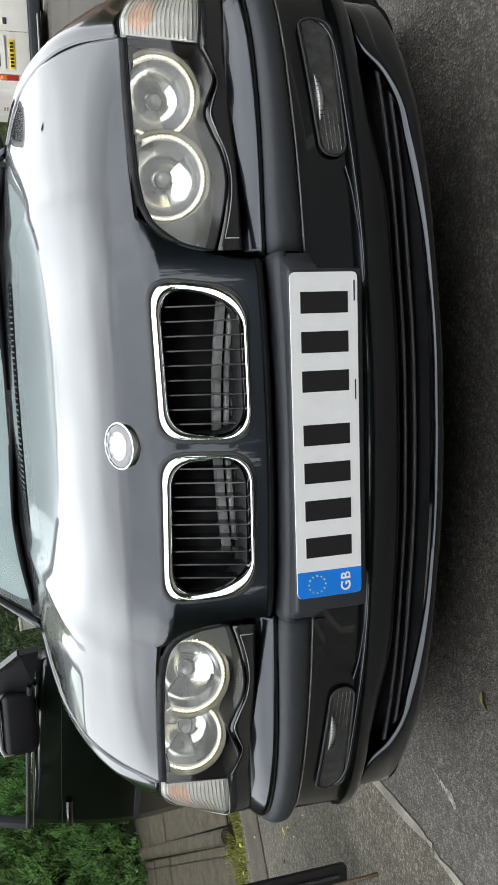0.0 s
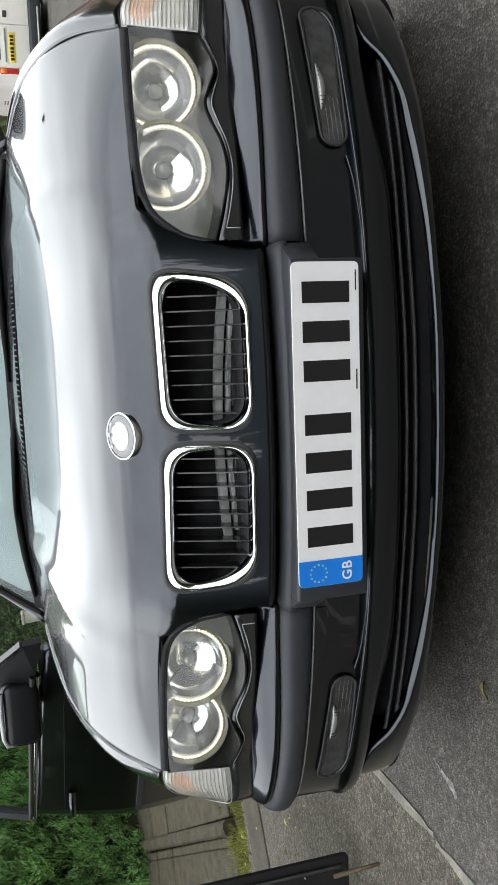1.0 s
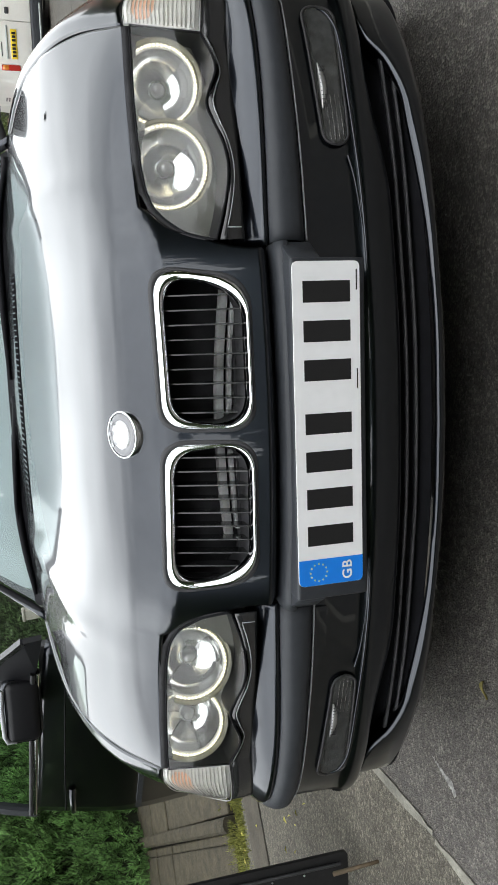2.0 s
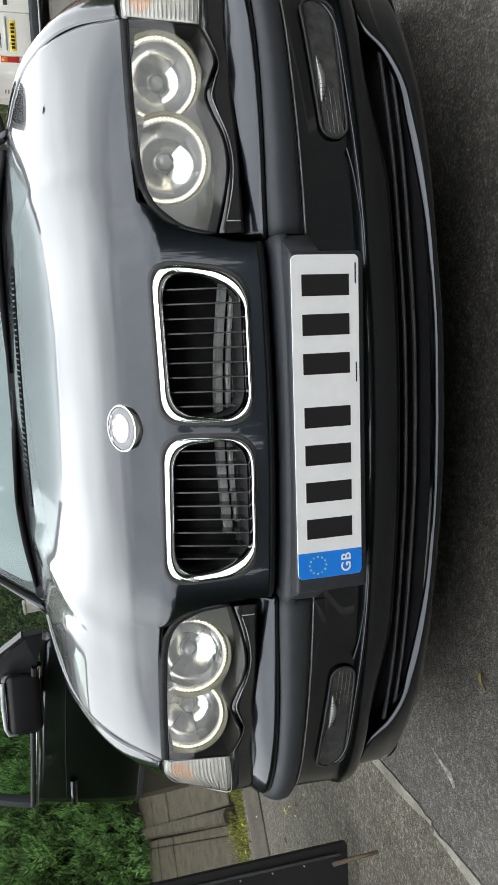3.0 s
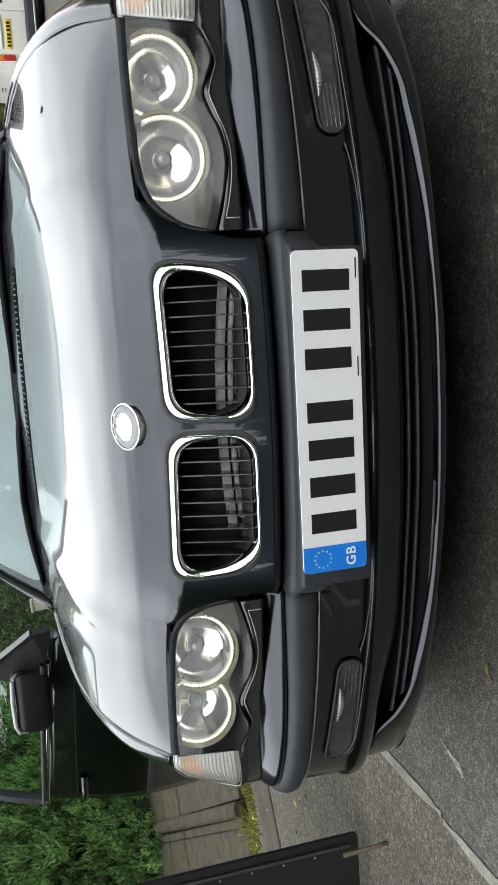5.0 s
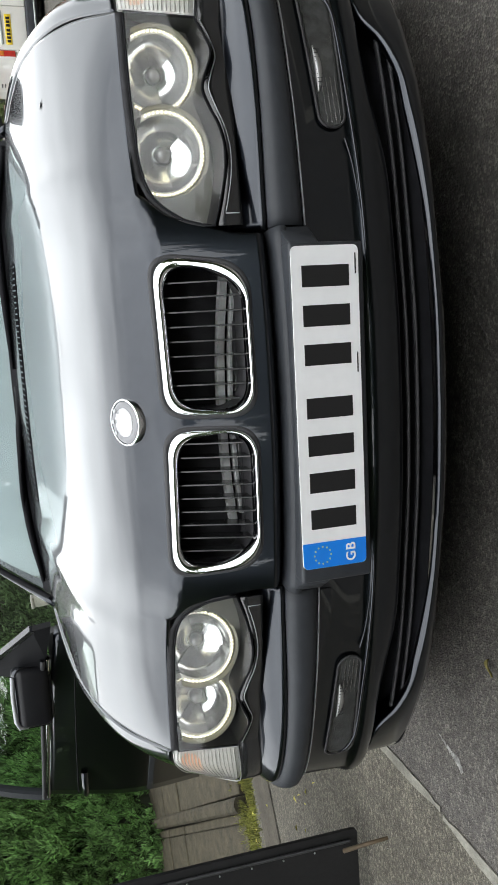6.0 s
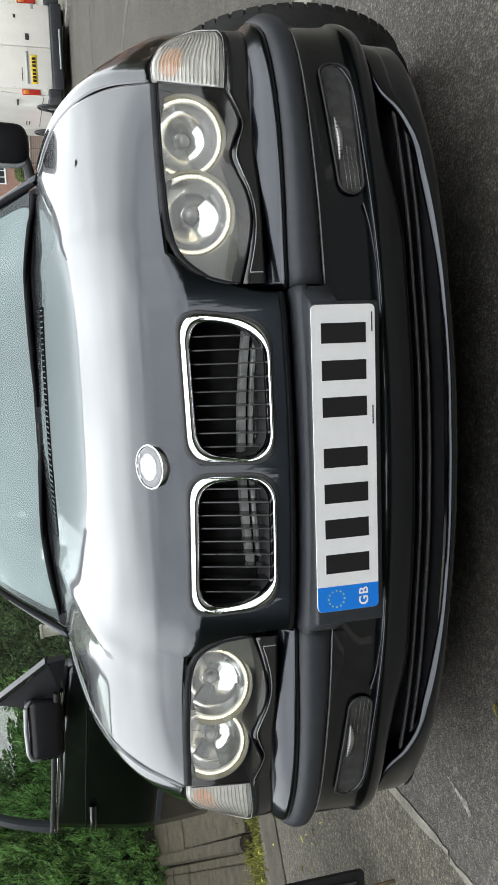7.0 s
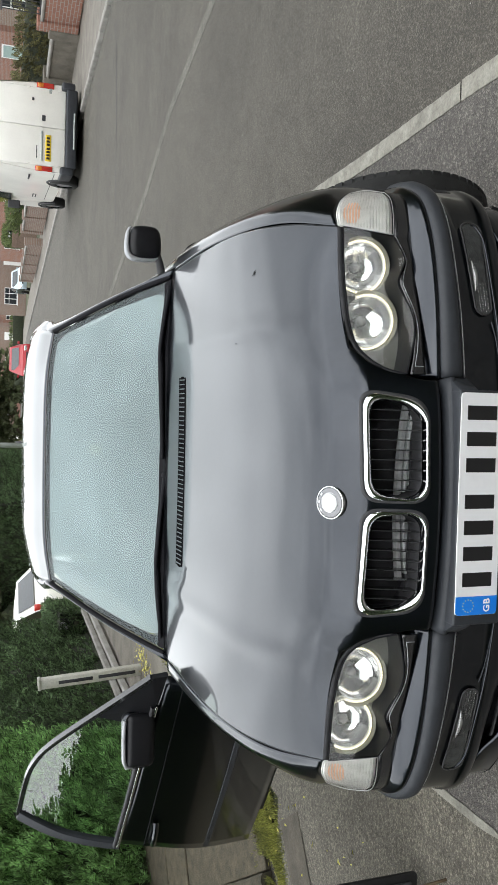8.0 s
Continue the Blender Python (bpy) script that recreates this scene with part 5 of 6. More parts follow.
part("rubbing_strip", net([[on_door(a, 0.044 - (0.018 if a < 0.05 or a > 1.1 else 0), z) for z in (0.590, 0.586, 0.570, 0.566)] for a in (0.02, 0.30, 0.75, 1.17)], 16, 4), M_STRIP, door, solid=0.010, core=on_door(0.5, -2, 0.8))
part("waist_trim", tube([on_door(a, 0.006, z) for a, z in ((0.10, 0.935), (0.35, 0.953), (0.75, 0.973), (1.09, 0.992))], 0.008, 6), M_CHROME, door)
part("waist_seal", tube([on_door(a, 0.010, z + 0.016) for a, z in ((0.10, 0.935), (0.35, 0.953), (0.75, 0.973), (1.08, 0.992))], 0.009, 6), M_MATT, door)
lean = lambda z: -(0.16 * max(0, z - 0.95) + 0.46 * max(0, z - 0.95) ** 2)
FRAME = [(-0.06, 0.972), (0.10, 1.088), (0.30, 1.218), (0.493, 1.322), (0.659, 1.376), (0.833, 1.400), (1.03, 1.418)]
REAR = [(1.03, 1.418), (1.065, 1.30), (1.08, 1.218), (1.092, 0.985)]
top_line = [on_door(*(lambda p: (p[0], lean(p[1]), p[1]))(catmull(FRAME, t))) for t in np.linspace(0, 1, 40)]
rear_line = [on_door(*(lambda p: (p[0], lean(p[1]), p[1]))(catmull(REAR, t))) for t in np.linspace(0, 1, 16)]


def bar(line, w, d):
    """A flat bar along a line in the door's plane."""
    rows = []
    for i, p in enumerate(line):
        t = (line[min(i + 1, len(line) - 1)] - line[max(i - 1, 0)]).normalized()
        s = t.cross(_o).normalized()
        rows.append([p - s * w / 2 - _o * d / 2, p + s * w / 2 - _o * d / 2, p + s * w / 2 + _o * d / 2, p - s * w / 2 + _o * d / 2])
    bm = grid(rows, close=True)
    bmesh.ops.holes_fill(bm, edges=[e for e in bm.edges if e.is_boundary])
    return bm


part("window_frame", bar(top_line, 0.018, 0.022), M_GLOSS, door, smooth=False)
part("window_frame", bar(rear_line, 0.046, 0.03), M_STRIP, door, smooth=False)
rows = []
for i in range(25):
    p = catmull(FRAME, i / 24)
    zb_ = 0.94 + 0.05 * p[0]
    rows.append([on_door(p[0] if p[1] > zb_ else p[0], lean(z), z) for z in np.linspace(min(zb_, p[1]), p[1], 8)])
rows.append([on_door(1.035 + 0.055 * (1.415 - z) / 0.42, lean(z), z) for z in np.linspace(0.99, 1.415, 8)])
dg = part("window_pane", grid(rows), M_SIDEGLASS, door, "lightly green tinted window", core=on_door(0.5, -2, 0.8))
dg.visible_shadow = False
part("handle", tube([on_door(a, o, 0.845) for a, o in ((0.90, 0.024), (0.93, 0.046), (0.99, 0.049), (1.04, 0.046), (1.07, 0.022))], 0.013, 8), M_PAINT, door, "graphite pull handle")
part("swage_line", tube([on_door(a, o, z) for a, o, z in ((0.02, 0.004, 0.845), (0.35, 0.021, 0.858), (0.75, 0.022, 0.868), (1.10, 0.012, 0.872))], 0.003, 6), M_WIPER, door)
part("mirror_sail", prism(bmesh.new(), [(-0.075, 0.915), (-0.06, 0.972), (0.06, 1.058), (0.20, 1.150), (0.225, 0.955), (0.10, 0.94)], lambda a, b, d: on_door(a, lean(b) + 0.008 - d, b), 0.02), M_MIRROR, door, smooth=False)
part("mirror_housing", box(bmesh.new(), -1.160, -0.935, 1.345, 1.425, 0.930, 1.058, 0.032, 4), M_PAINT, door, "black mirror housing on the open door")
part("mirror_cover", box(bmesh.new(), -1.153, -0.942, 1.331, 1.37, 0.936, 1.046, 0.026, 4), M_MIRROR, door)
part("mirror_arm", tube([(-0.975, 1.40, 0.980), (-0.955, 1.40, 0.955), (-0.935, 1.38, 0.945)], 0.020, 8), M_MATT, door)
# pale tube painting the sky's gleam along the top edge
part("mirror_rim_glint", tube([(-1.150, 1.352, 1.018), (-1.148, 1.347, 1.044), (-1.125, 1.345, 1.053), (-1.04, 1.343, 1.056), (-0.965, 1.345, 1.052)], 0.0075, 8), M_TRIM_AND_GLINT, door, "sky gleam on the mirror's edge, painted pale")
part("door_card", net([[on_door(a, -0.05, z) for z in (0.93, 0.6, 0.30)] for a in (0.05, 0.5, 1.05)], 8, 8), M_DASH, door, solid=0.03)
part("underbody", box(bmesh.new(), -0.58, 0.58, 0.42, 4.3, 0.21, 0.27, 0.02), M_DARK, car)


# ---- foliage ----
def raw(name, verts, faces, mat, parent=None, smooth=False):
    me = bpy.data.meshes.new(name)
    me.from_pydata(verts, [], faces)
    me.materials.append(mat)
    me.shade_smooth() if smooth else me.shade_flat()
    ob = new(name, me)
    ob.parent = parent
    return ob


def sprays(rng, spots, normals, length, leaves, spread, width):
    """Tufts of narrow leaves that grow out and up from each spot, as vertices and faces."""
    V, F = [], []
    for p, nrm in zip(spots, normals):
        d = Vector(nrm) * rng.uniform(0.5, 1.0) + Vector((rng.uniform(-0.5, 0.5), rng.uniform(-0.5, 0.5), rng.uniform(0.1, 1.0)))
        d.normalize()
        side = d.cross(Vector((rng.uniform(-1, 1), rng.uniform(-1, 1), rng.uniform(-1, 1)))).normalized()
        L = length * rng.uniform(0.6, 1.3)
        for k in range(leaves):
            f = k / max(1, leaves - 1)
            s = (1 if k % 2 else -1)
            base = Vector(p) + d * L * f * 0.8
            tip_d = (d * 0.9 + side * s * spread * (1.1 - f * 0.7) + Vector((0, 0, 0.1))).normalized()
            ll = L * 0.45 * rng.uniform(0.7, 1.2)
            w = tip_d.cross(d.cross(side) + Vector((rng.uniform(-0.4, 0.4),) * 3)).normalized() * width * rng.uniform(0.7, 1.2)
            i = len(V)
            m = base + tip_d * ll * 0.45
            V += [base, m + w, base + tip_d * ll, m - w]
            F.append((i, i + 1, i + 2, i + 3))
    return V, F


def hedge(name, path, height, label, mat, seed, per_m2, length, leaves, width, depth=0.9):
    """A clipped hedge along a line in plan: core sheet coloured as inner shade and a skin of leaf sprays, lumpy all
    over.
    """
    rng = random.Random(seed)
    base = Vector((*path[0], gz(path[0][1])))
    h = thing(name, Matrix.Translation(base), label, "hedge")
    core_rows = []
    spots, normals = [], []
    for (ax, ay), (bx, by) in zip(path, path[1:]):
        a, b = Vector((ax, ay, base.z)), Vector((bx, by, base.z))
        d = (b - a).normalized()
        out = Vector((-d.y, d.x, 0))
        n = int((b - a).length * height * per_m2)
        for _ in range(n):
            u, v = rng.random(), rng.random() ** 0.9
            p = a.lerp(b, u)
            z = v * height
            bulge = 0.16 * lump(p.x, p.y, z, 1.6) + 0.12 * lump(p.x, p.y, z, 4.2) + 0.06 * lump(p.x, p.y, z, 9.0) - 0.25 * max(0, v - 0.85) - 0.55 * max(0, 0.30 - v)
            spots.append(p + out * (bulge + rng.uniform(-0.10, 0.03)) + Vector((0, 0, z + 0.04)) - base)
            normals.append(out + Vector((0, 0, 0.3)))
        for _ in range(int((b - a).length * depth * per_m2 * 0.5)):
            p = a.lerp(b, rng.random()) - out * rng.uniform(0, depth)
            spots.append(p + Vector((0, 0, height + 0.12 * lump(p.x, p.y, 3, 1.5))) - base)
            normals.append(Vector((0, 0, 1)))
        k = max(3, int((b - a).length / 0.3))
        for i in range(k + 1):
            p = a.lerp(b, i / k)
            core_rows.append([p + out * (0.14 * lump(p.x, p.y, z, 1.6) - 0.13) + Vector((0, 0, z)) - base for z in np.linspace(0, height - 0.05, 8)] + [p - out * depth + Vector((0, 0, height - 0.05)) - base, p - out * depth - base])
    for (ex, ey), (ix, iy) in ((path[0], path[1]), (path[-1], path[-2])):
        e, i_ = Vector((ex, ey, base.z)), Vector((ix, iy, base.z))
        d = (e - i_).normalized()
        out = Vector((-d.y, d.x, 0)) if (ex, ey) == path[-1] else Vector((d.y, -d.x, 0))
        for _ in range(int(depth * height * per_m2)):
            p = e - out * rng.uniform(0, depth) + d * rng.uniform(-0.06, 0.06) + Vector((0, 0, rng.uniform(0, height)))
            spots.append(p - base)
            normals.append(d)
    part("core", grid(core_rows), M_HEDGE_SHADE, h, "dark sheet standing for the shade inside the hedge")
    V, F = sprays(rng, spots, normals, length, leaves, 0.8, width)
    tagged(raw("foliage", V, F, mat, h), kind="stuff")
    return h


hedge("hedge", [(-3.1, 6.4), (-3.22, 5.2), (-3.78, 4.40), (-4.78, 3.54)], 2.4, "thick bright green feathery hedge beside the pavement", M_HEDGE, 11, 1400, 0.125, 11, 0.0062)
hedge("hedge", [(-1.6, 34.0), (-3.2, 27.0), (-5.0, 25.4), (-10.0, 25.0)], 2.7, "tall dark green overgrown hedge", M_HEDGEDARK, 13, 200, 0.20, 6, 0.018)
hedge("hedge", [(-3.95, 15.4), (-3.38, 12.7)], 0.58, "low dark shrubs at the end of the clipped hedge", M_HEDGEDARK, 14, 420, 0.11, 6, 0.011)
hedge("hedge", [(-3.75, 13.0), (-3.55, 10.6), (-3.55, 6.7)], 2.2, "dark green clipped hedge behind the concrete post", M_HEDGEDARK, 12, 420, 0.11, 6, 0.011)


def tree(name, x, y, h, r, seed, label, mat=M_FAR):
    """Tapered trunk, forking limbs and a crown of many leaf clumps."""
    rng = random.Random(seed)
    t = thing(name, pose(x, y, gz(y) - 0.03), label, "tree", "trees in the distance")
    bm = tube([(0, 0, 0), (0.1, 0.05, h * 0.3), (0.0, 0.1, h * 0.6)], lambda f: 0.22 * (1 - 0.6 * f), 8)
    for k in range(6):
        a = rng.uniform(0, 6.28)
        z = h * rng.uniform(0.28, 0.55)
        tube([(0.05, 0.05, z), (math.cos(a) * r * 0.35, math.sin(a) * r * 0.35, z + h * 0.12), (math.cos(a) * r * 0.7, math.sin(a) * r * 0.7, z + h * 0.22)], lambda f: 0.09 * (1 - 0.7 * f), 6, bm)
    part("trunk", bm, M_BARK, t)
    spots, normals = [], []
    for _ in range(2100):
        u = Vector((rng.gauss(0, 1), rng.gauss(0, 1), rng.gauss(0, 1))).normalized()
        k = rng.uniform(0.45, 1.0) * (1 + 0.35 * lump(u.x * 2, u.y * 2, u.z * 2 + seed, 1.3))
        spots.append(Vector((u.x * r * k, u.y * r * k, h * 0.55 + u.z * h * 0.48 * k)))
        normals.append(u)
    V, F = sprays(rng, spots, normals, 0.55, 7, 0.9, 0.115)
    tagged(raw("crown", V, F, mat, t), kind="stuff")
    return t


rt = random.Random(5)
for i in range(10):
    tree("tree", -26 + i * 3.1 + rt.uniform(-1, 1), 52 + rt.uniform(-6, 8), rt.uniform(6, 9), rt.uniform(2.4, 3.4), 100 + i, "leafy green broadleaf tree beyond the road")
for i in range(6):
    tree("tree", -7.5 - rt.uniform(0, 2), 14 + i * 5, rt.uniform(5, 7), rt.uniform(2.2, 3.0), 200 + i, "leafy green broadleaf tree behind the hedge")

# weeds along the edging, and litter of leaves
rng = random.Random(21)
V, F = [], []
WEEDLINE = [(-2.02, 7.5), (-2.06, 5.0), (-2.06, 3.6), (-2.08, 2.95), (-2.14, 2.66), (-2.41, 2.45), (-2.73, 2.21), (-3.46, 1.68)]
for _ in range(60000):
    f = rng.uniform(0.42, 0.74) if rng.random() < 0.62 else rng.random()
    p = catmull(WEEDLINE, f)
    x, y = p[0] + rng.gauss(0, 0.070), p[1] + rng.gauss(0, 0.080)
    if lump(x, y, 2, 4.0) < -0.38 or lump(x, y, 5, 14.0) < -0.42:
        continue
    hgt, a = rng.uniform(0.004, 0.013) * (2.2 if rng.random() < 0.22 else 1), rng.uniform(0, 6.28)
    ln, w = rng.uniform(0.004, 0.016), rng.uniform(0.0014, 0.0036)
    i = len(V)
    up_ = max(0.0, 0.0998 * ((y - 2.40) * 0.809 - (x + 2.38) * 0.588)) if y < 3.0 else 0.0
    V += [(x - w * math.sin(a), y + w * math.cos(a), up_ - 0.004), (x + w * math.sin(a), y - w * math.cos(a), up_ - 0.004), (x + ln * math.cos(a), y + ln * math.sin(a), up_ + hgt + 0.004)]
    F.append((i, i + 1, i + 2))
tagged(raw("weeds", V, F, M_WEED), "yellow-green weeds and moss in the pavement joint", "weeds", kind="stuff")
V, F = [], []
spots = [(-1.72, 1.48), (-1.79, 1.57), (-1.93, 1.93), (-1.86, 1.75), (-1.84, 1.62), (-2.02, 2.3), (-1.9, 1.5), (-1.75, 2.6)]
for _ in range(130):
    p = catmull(WEEDLINE, rng.random() ** 0.7)
    spots.append((p[0] + rng.gauss(0.02, 0.06), p[1] + rng.gauss(0, 0.07)))
spots += [(rng.uniform(-2.3, -1.6), rng.uniform(0.4, 8)) for _ in range(60)] + [(-2.48 + rng.gauss(0, 0.09), 6.6 + rng.gauss(0, 0.28)) for _ in range(150)]
for x, y in spots:
    a, ln, w = rng.uniform(0, 6.28), rng.uniform(0.007, 0.020), rng.uniform(0.0025, 0.005)
    if y > 5.5:
        ln, w = ln * 1.5, w * 2.2
    i = len(V)
    c, s = math.cos(a), math.sin(a)
    V += [(x - ln * c, y - ln * s, 0.006), (x - w * s, y + w * c, 0.016), (x + ln * c, y + ln * s, 0.012), (x + w * s, y - w * c, 0.010)]
    F.append((i, i + 1, i + 2, i + 3))
tagged(raw("fallen_leaves", V, F, M_LEAFY), "small yellow fallen leaves on the ground", "leaves", kind="stuff")
# one larger curled leaf beside the car
blade = [[(-0.606 - 0.041 * f + s * 0.0065 * math.sin(math.pi * min(1, f * 1.15)) * 0.25, 0.227 - 0.010 * f + 0.004 * math.sin(3 * f) + s * 0.0075 * math.sin(math.pi * f ** 0.8), 0.007 + 0.005 * abs(s) + 0.004 * math.sin(5 * f)) for s in (-1, -0.5, 0, 0.5, 1)] for f in np.linspace(0.02, 0.98, 12)]
leaf = thing("fallen_leaf", pose(0, 0, 0), "curled yellow-brown fallen leaf on dark asphalt", "leaf")
blade = part("blade", grid(blade), material("yellow_leaf", (0.20, 0.17, 0.035), 0.6, 0, 0.35, 90), leaf, solid=0.0006)
# white splash of old paint in the bay
rows = []
for k in range(34):
    f = k / 33
    x, y = -0.905 - 0.034 * f + rng.gauss(0, 0.0015), 0.445 - 0.11 * f
    w = (0.0025 + 0.020 * f ** 1.5 * (1 if f < 0.9 else (1 - f) * 10)) * rng.uniform(0.35, 1.2)
    rows.append([(x - w, y - w * 0.4, 0.0062), (x, y, 0.0074), (x + w, y + w * 0.4, 0.0062)])
bm = grid(rows)
tagged(part("paint_splash", bm, material("paint_splash", (0.27, 0.265, 0.25), 0.7, 0, 0.45, 90), smooth="keep"), "small white paint splash on the asphalt", "stain", kind="structure")
V, F = [], []
for _ in range(420):
    x, y = rng.uniform(-2.0, 5.5), rng.uniform(-0.6, 9)
    r = rng.uniform(0.0015, 0.004) * (1 + 0.12 * y)
    i = len(V)
    V += [(x + r, y, 0.004), (x, y + r, 0.005), (x - r, y, 0.004), (x, y - r, 0.005), (x, y, 0.004 + r)]
    F += [(i, i + 1, i + 4), (i + 1, i + 2, i + 4), (i + 2, i + 3, i + 4), (i + 3, i, i + 4)]
tagged(raw("grit", V, F, material("pale_grit", (0.26, 0.25, 0.23), 0.8, island=0.5)), "loose pale grit on the asphalt", "grit", kind="stuff")

# ---- street things ----
# concrete post with long slots, leaning a little
post = thing("concrete_post", pose(-2.66, 6.9, -0.05, 0, -4, 0), "weathered slotted concrete post in a weedy strip", "post")
bm = bmesh.new()
box(bm, -0.055, 0.055, -0.05, 0.05, 0, 1.12, 0.012, 2)
shaft = part("shaft", bm, M_POST, post)
for z0, z1 in ((0.10, 0.50), (0.56, 0.92)):
    part("slot", box(bmesh.new(), -0.018, 0.018, -0.054, -0.046, z0, z1, 0.003, 1), M_DARK, shaft, "dark slot")
part("cap", box(bmesh.new(), -0.062, 0.062, -0.057, 0.057, 1.10, 1.135, 0.01, 2), M_POST, post)

# black board on a wooden stake, leaning beside the bay
board = thing("board", pose(-1.46, 0.86, 0.0, 0, 0, 0), "black sheet board with a wooden stake, leaning beside the bay", "board")
bm = bmesh.new()
prism(bm, rounded([(0.022, 0.060, 0.014), (-0.62, 0.045, 0.01), (-0.62, 1.02, 0.01), (-0.052, 1.02, 0.02)], 4), lambda a, b, d: (a, 0.10 * (b - 0.06) + d, b), 0.012)
panel = part("panel", bm, M_BOARD, board, smooth=False)
part("edge_strip", tube([(-0.012, -0.004, 0.085), (-0.080, 0.088, 0.98)], 0.005, 6), M_MATT, panel)
bm = bmesh.new()
cyl(bm, (-0.035, -0.012, 0.11), (0.045, -0.10, 0.0), 0.0075, 0.005, 8)
part("stake", bm, M_WOOD, board, "thin wooden stake")
for k in range(5):
    f = 0.15 + k * 0.17
    bm = bmesh.new()
    bmesh.ops.create_icosphere(bm, subdivisions=1, radius=0.0035, matrix=Matrix.Translation((-0.030 - 0.045 * f, 0.005 + 0.058 * f - 0.003, 0.11 + 0.58 * f)))
    part("stud", bm, M_STEEL, panel)

# street light column and far signpost
lp = thing("street_lamp", pose(-0.86, 21.0, gz(21) - 0.03), "tall grey-green steel street lamp column", "street lamp")
part("column", cyl(bmesh.new(), (0, 0, 0), (0, 0, 6.0), 0.075, 0.05, 12), M_STEEL, lp)
part("arm", tube([(0, 0, 5.9), (0.2, 0, 6.2), (0.9, 0, 6.3)], 0.03, 8), M_STEEL, lp)
part("lantern", box(bmesh.new(), 0.8, 1.4, -0.12, 0.12, 6.25, 6.38, 0.04, 2), M_STEEL, lp)


# ---- vehicles ----
def car_wheel(parent, x, y, r=0.33, w=0.20):
    e = new("wheel")
    e.parent = parent
    e.matrix_basis = pose(x, y, r)
    rows = [[(a, q * math.cos(2 * math.pi * j / 28), q * math.sin(2 * math.pi * j / 28)) for j in range(28)] for q, a in ((r * 0.6, -w / 2), (r * 0.93, -w / 2), (r, -w * 0.36), (r, w * 0.36), (r * 0.93, w / 2), (r * 0.6, w / 2))]
    part("tyre", grid(rows, close=True), M_TYRE, e)
    s = 1 if x > 0 else -1
    bm = bmesh.new()
    cyl(bm, (s * w * 0.30, 0, 0), (s * w * 0.42, 0, 0), r * 0.62, r * 0.58, 24)
    part("rim", bm, M_ALLOY, e)
    return e


def van():
    v = thing("van", pose(6.12, 15.75, gz(15.75) - 0.02, 0.7, 0, -5.0) @ Matrix.Scale(1.08, 4), "white panel van parked by the kerb, rear doors shut", "van")
    w = 0.845
    sect = lambda y, zr, k=1.0: [(-w * k, y, 0.33), (-w * k, y, 0.60), (-w * 0.985 * k, y, 1.0), (-w * 0.93 * k, y, 1.5), (-w * 0.84 * k, y, zr - 0.06), (-w * 0.6 * k, y, zr), (0, y, zr + 0.02), (w * 0.6 * k, y, zr), (w * 0.84 * k, y, zr - 0.06), (w * 0.93 * k, y, 1.5), (w * 0.985 * k, y, 1.0), (w * k, y, 0.60), (w * k, y, 0.33)]
    rows = [sect(0.0, 1.93, 0.985), sect(0.04, 1.97), sect(1.5, 1.99), sect(3.0, 1.98), sect(3.35, 1.94)]
    bm = grid(rows)
    bm.faces.new([bm.verts.new(p) for p in sect(0.012, 1.925, 0.975)])
    body = part("body", bm, M_VAN, v, "white painted van body", smooth=False)
    sharp(body)
    me_rows = [[(x * k, y, z) for x in (-w, -w * 0.5, 0, w * 0.5, w)] for y, z, k in ((3.35, 1.92, 0.84), (3.95, 1.28, 0.97), (4.72, 1.02, 0.93), (4.86, 0.75, 0.90), (4.88, 0.35, 0.88))]
    part("nose", grid(me_rows), M_VAN, v, solid=0.01)
    for sx in (1, -1):
        part("cab_side", prism(bmesh.new(), [(3.3, 0.36), (4.86, 0.36), (4.84, 0.75), (4.7, 1.0), (3.95, 1.26), (3.36, 1.90)], lambda a, b, d: (sx * (w - 0.01 - max(0, b - 1.2) * 0.13 - max(0, a - 3.9) * 0.06 - d), a, b), 0.03), M_VAN, v, smooth=False)
        part("cab_window", prism(bmesh.new(), [(3.05, 1.30), (3.90, 1.28), (3.48, 1.72), (3.05, 1.74)], lambda a, b, d: (sx * (w - 0.005 - max(0, b - 1.2) * 0.125 + 0.012 - d), a, b), 0.01), M_PANE, v, smooth=False)
        part("side_seam", box(bmesh.new(), min(sx * w, sx * (w + 0.004)), max(sx * w, sx * (w + 0.004)), 0.12, 3.2, 0.545, 0.557), M_STRIP, v, smooth=False)
        for z in (0.76, 0.82):
            part("side_badge", box(bmesh.new(), min(sx * w, sx * (w + 0.008)), max(sx * w, sx * (w + 0.008)), 2.55, 2.95, z, z + 0.022), M_MATT, v, smooth=False)
        part("side_grip", box(bmesh.new(), min(sx * w, sx * (w + 0.012)), max(sx * w, sx * (w + 0.012)), 0.34, 0.86, 1.00, 1.035, 0.004, 1), M_MATT, v)
        lamp = part("tail_lamp", box(bmesh.new(), min(sx * 0.735, sx * 0.83), max(sx * 0.735, sx * 0.83), -0.02, 0.10, 0.60, 0.93, 0.012, 2), M_LAMP_R, v, "red and orange tail lamp")
        part("orange_part", box(bmesh.new(), min(sx * 0.742, sx * 0.822), max(sx * 0.742, sx * 0.822), -0.026, 0.0, 0.80, 0.91, 0.006, 1), M_LAMP_O, lamp)
        part("arch", tube([(sx * (w + 0.006), 0.95 + 0.36 * math.cos(a), 0.27 + 0.36 * math.sin(a)) for a in np.linspace(0, math.pi, 18)], 0.025, 6), M_MATT, v)
        part("arch", tube([(sx * (w + 0.0), 3.95 + 0.36 * math.cos(a), 0.27 + 0.36 * math.sin(a)) for a in np.linspace(0, math.pi, 18)], 0.025, 6), M_MATT, v)
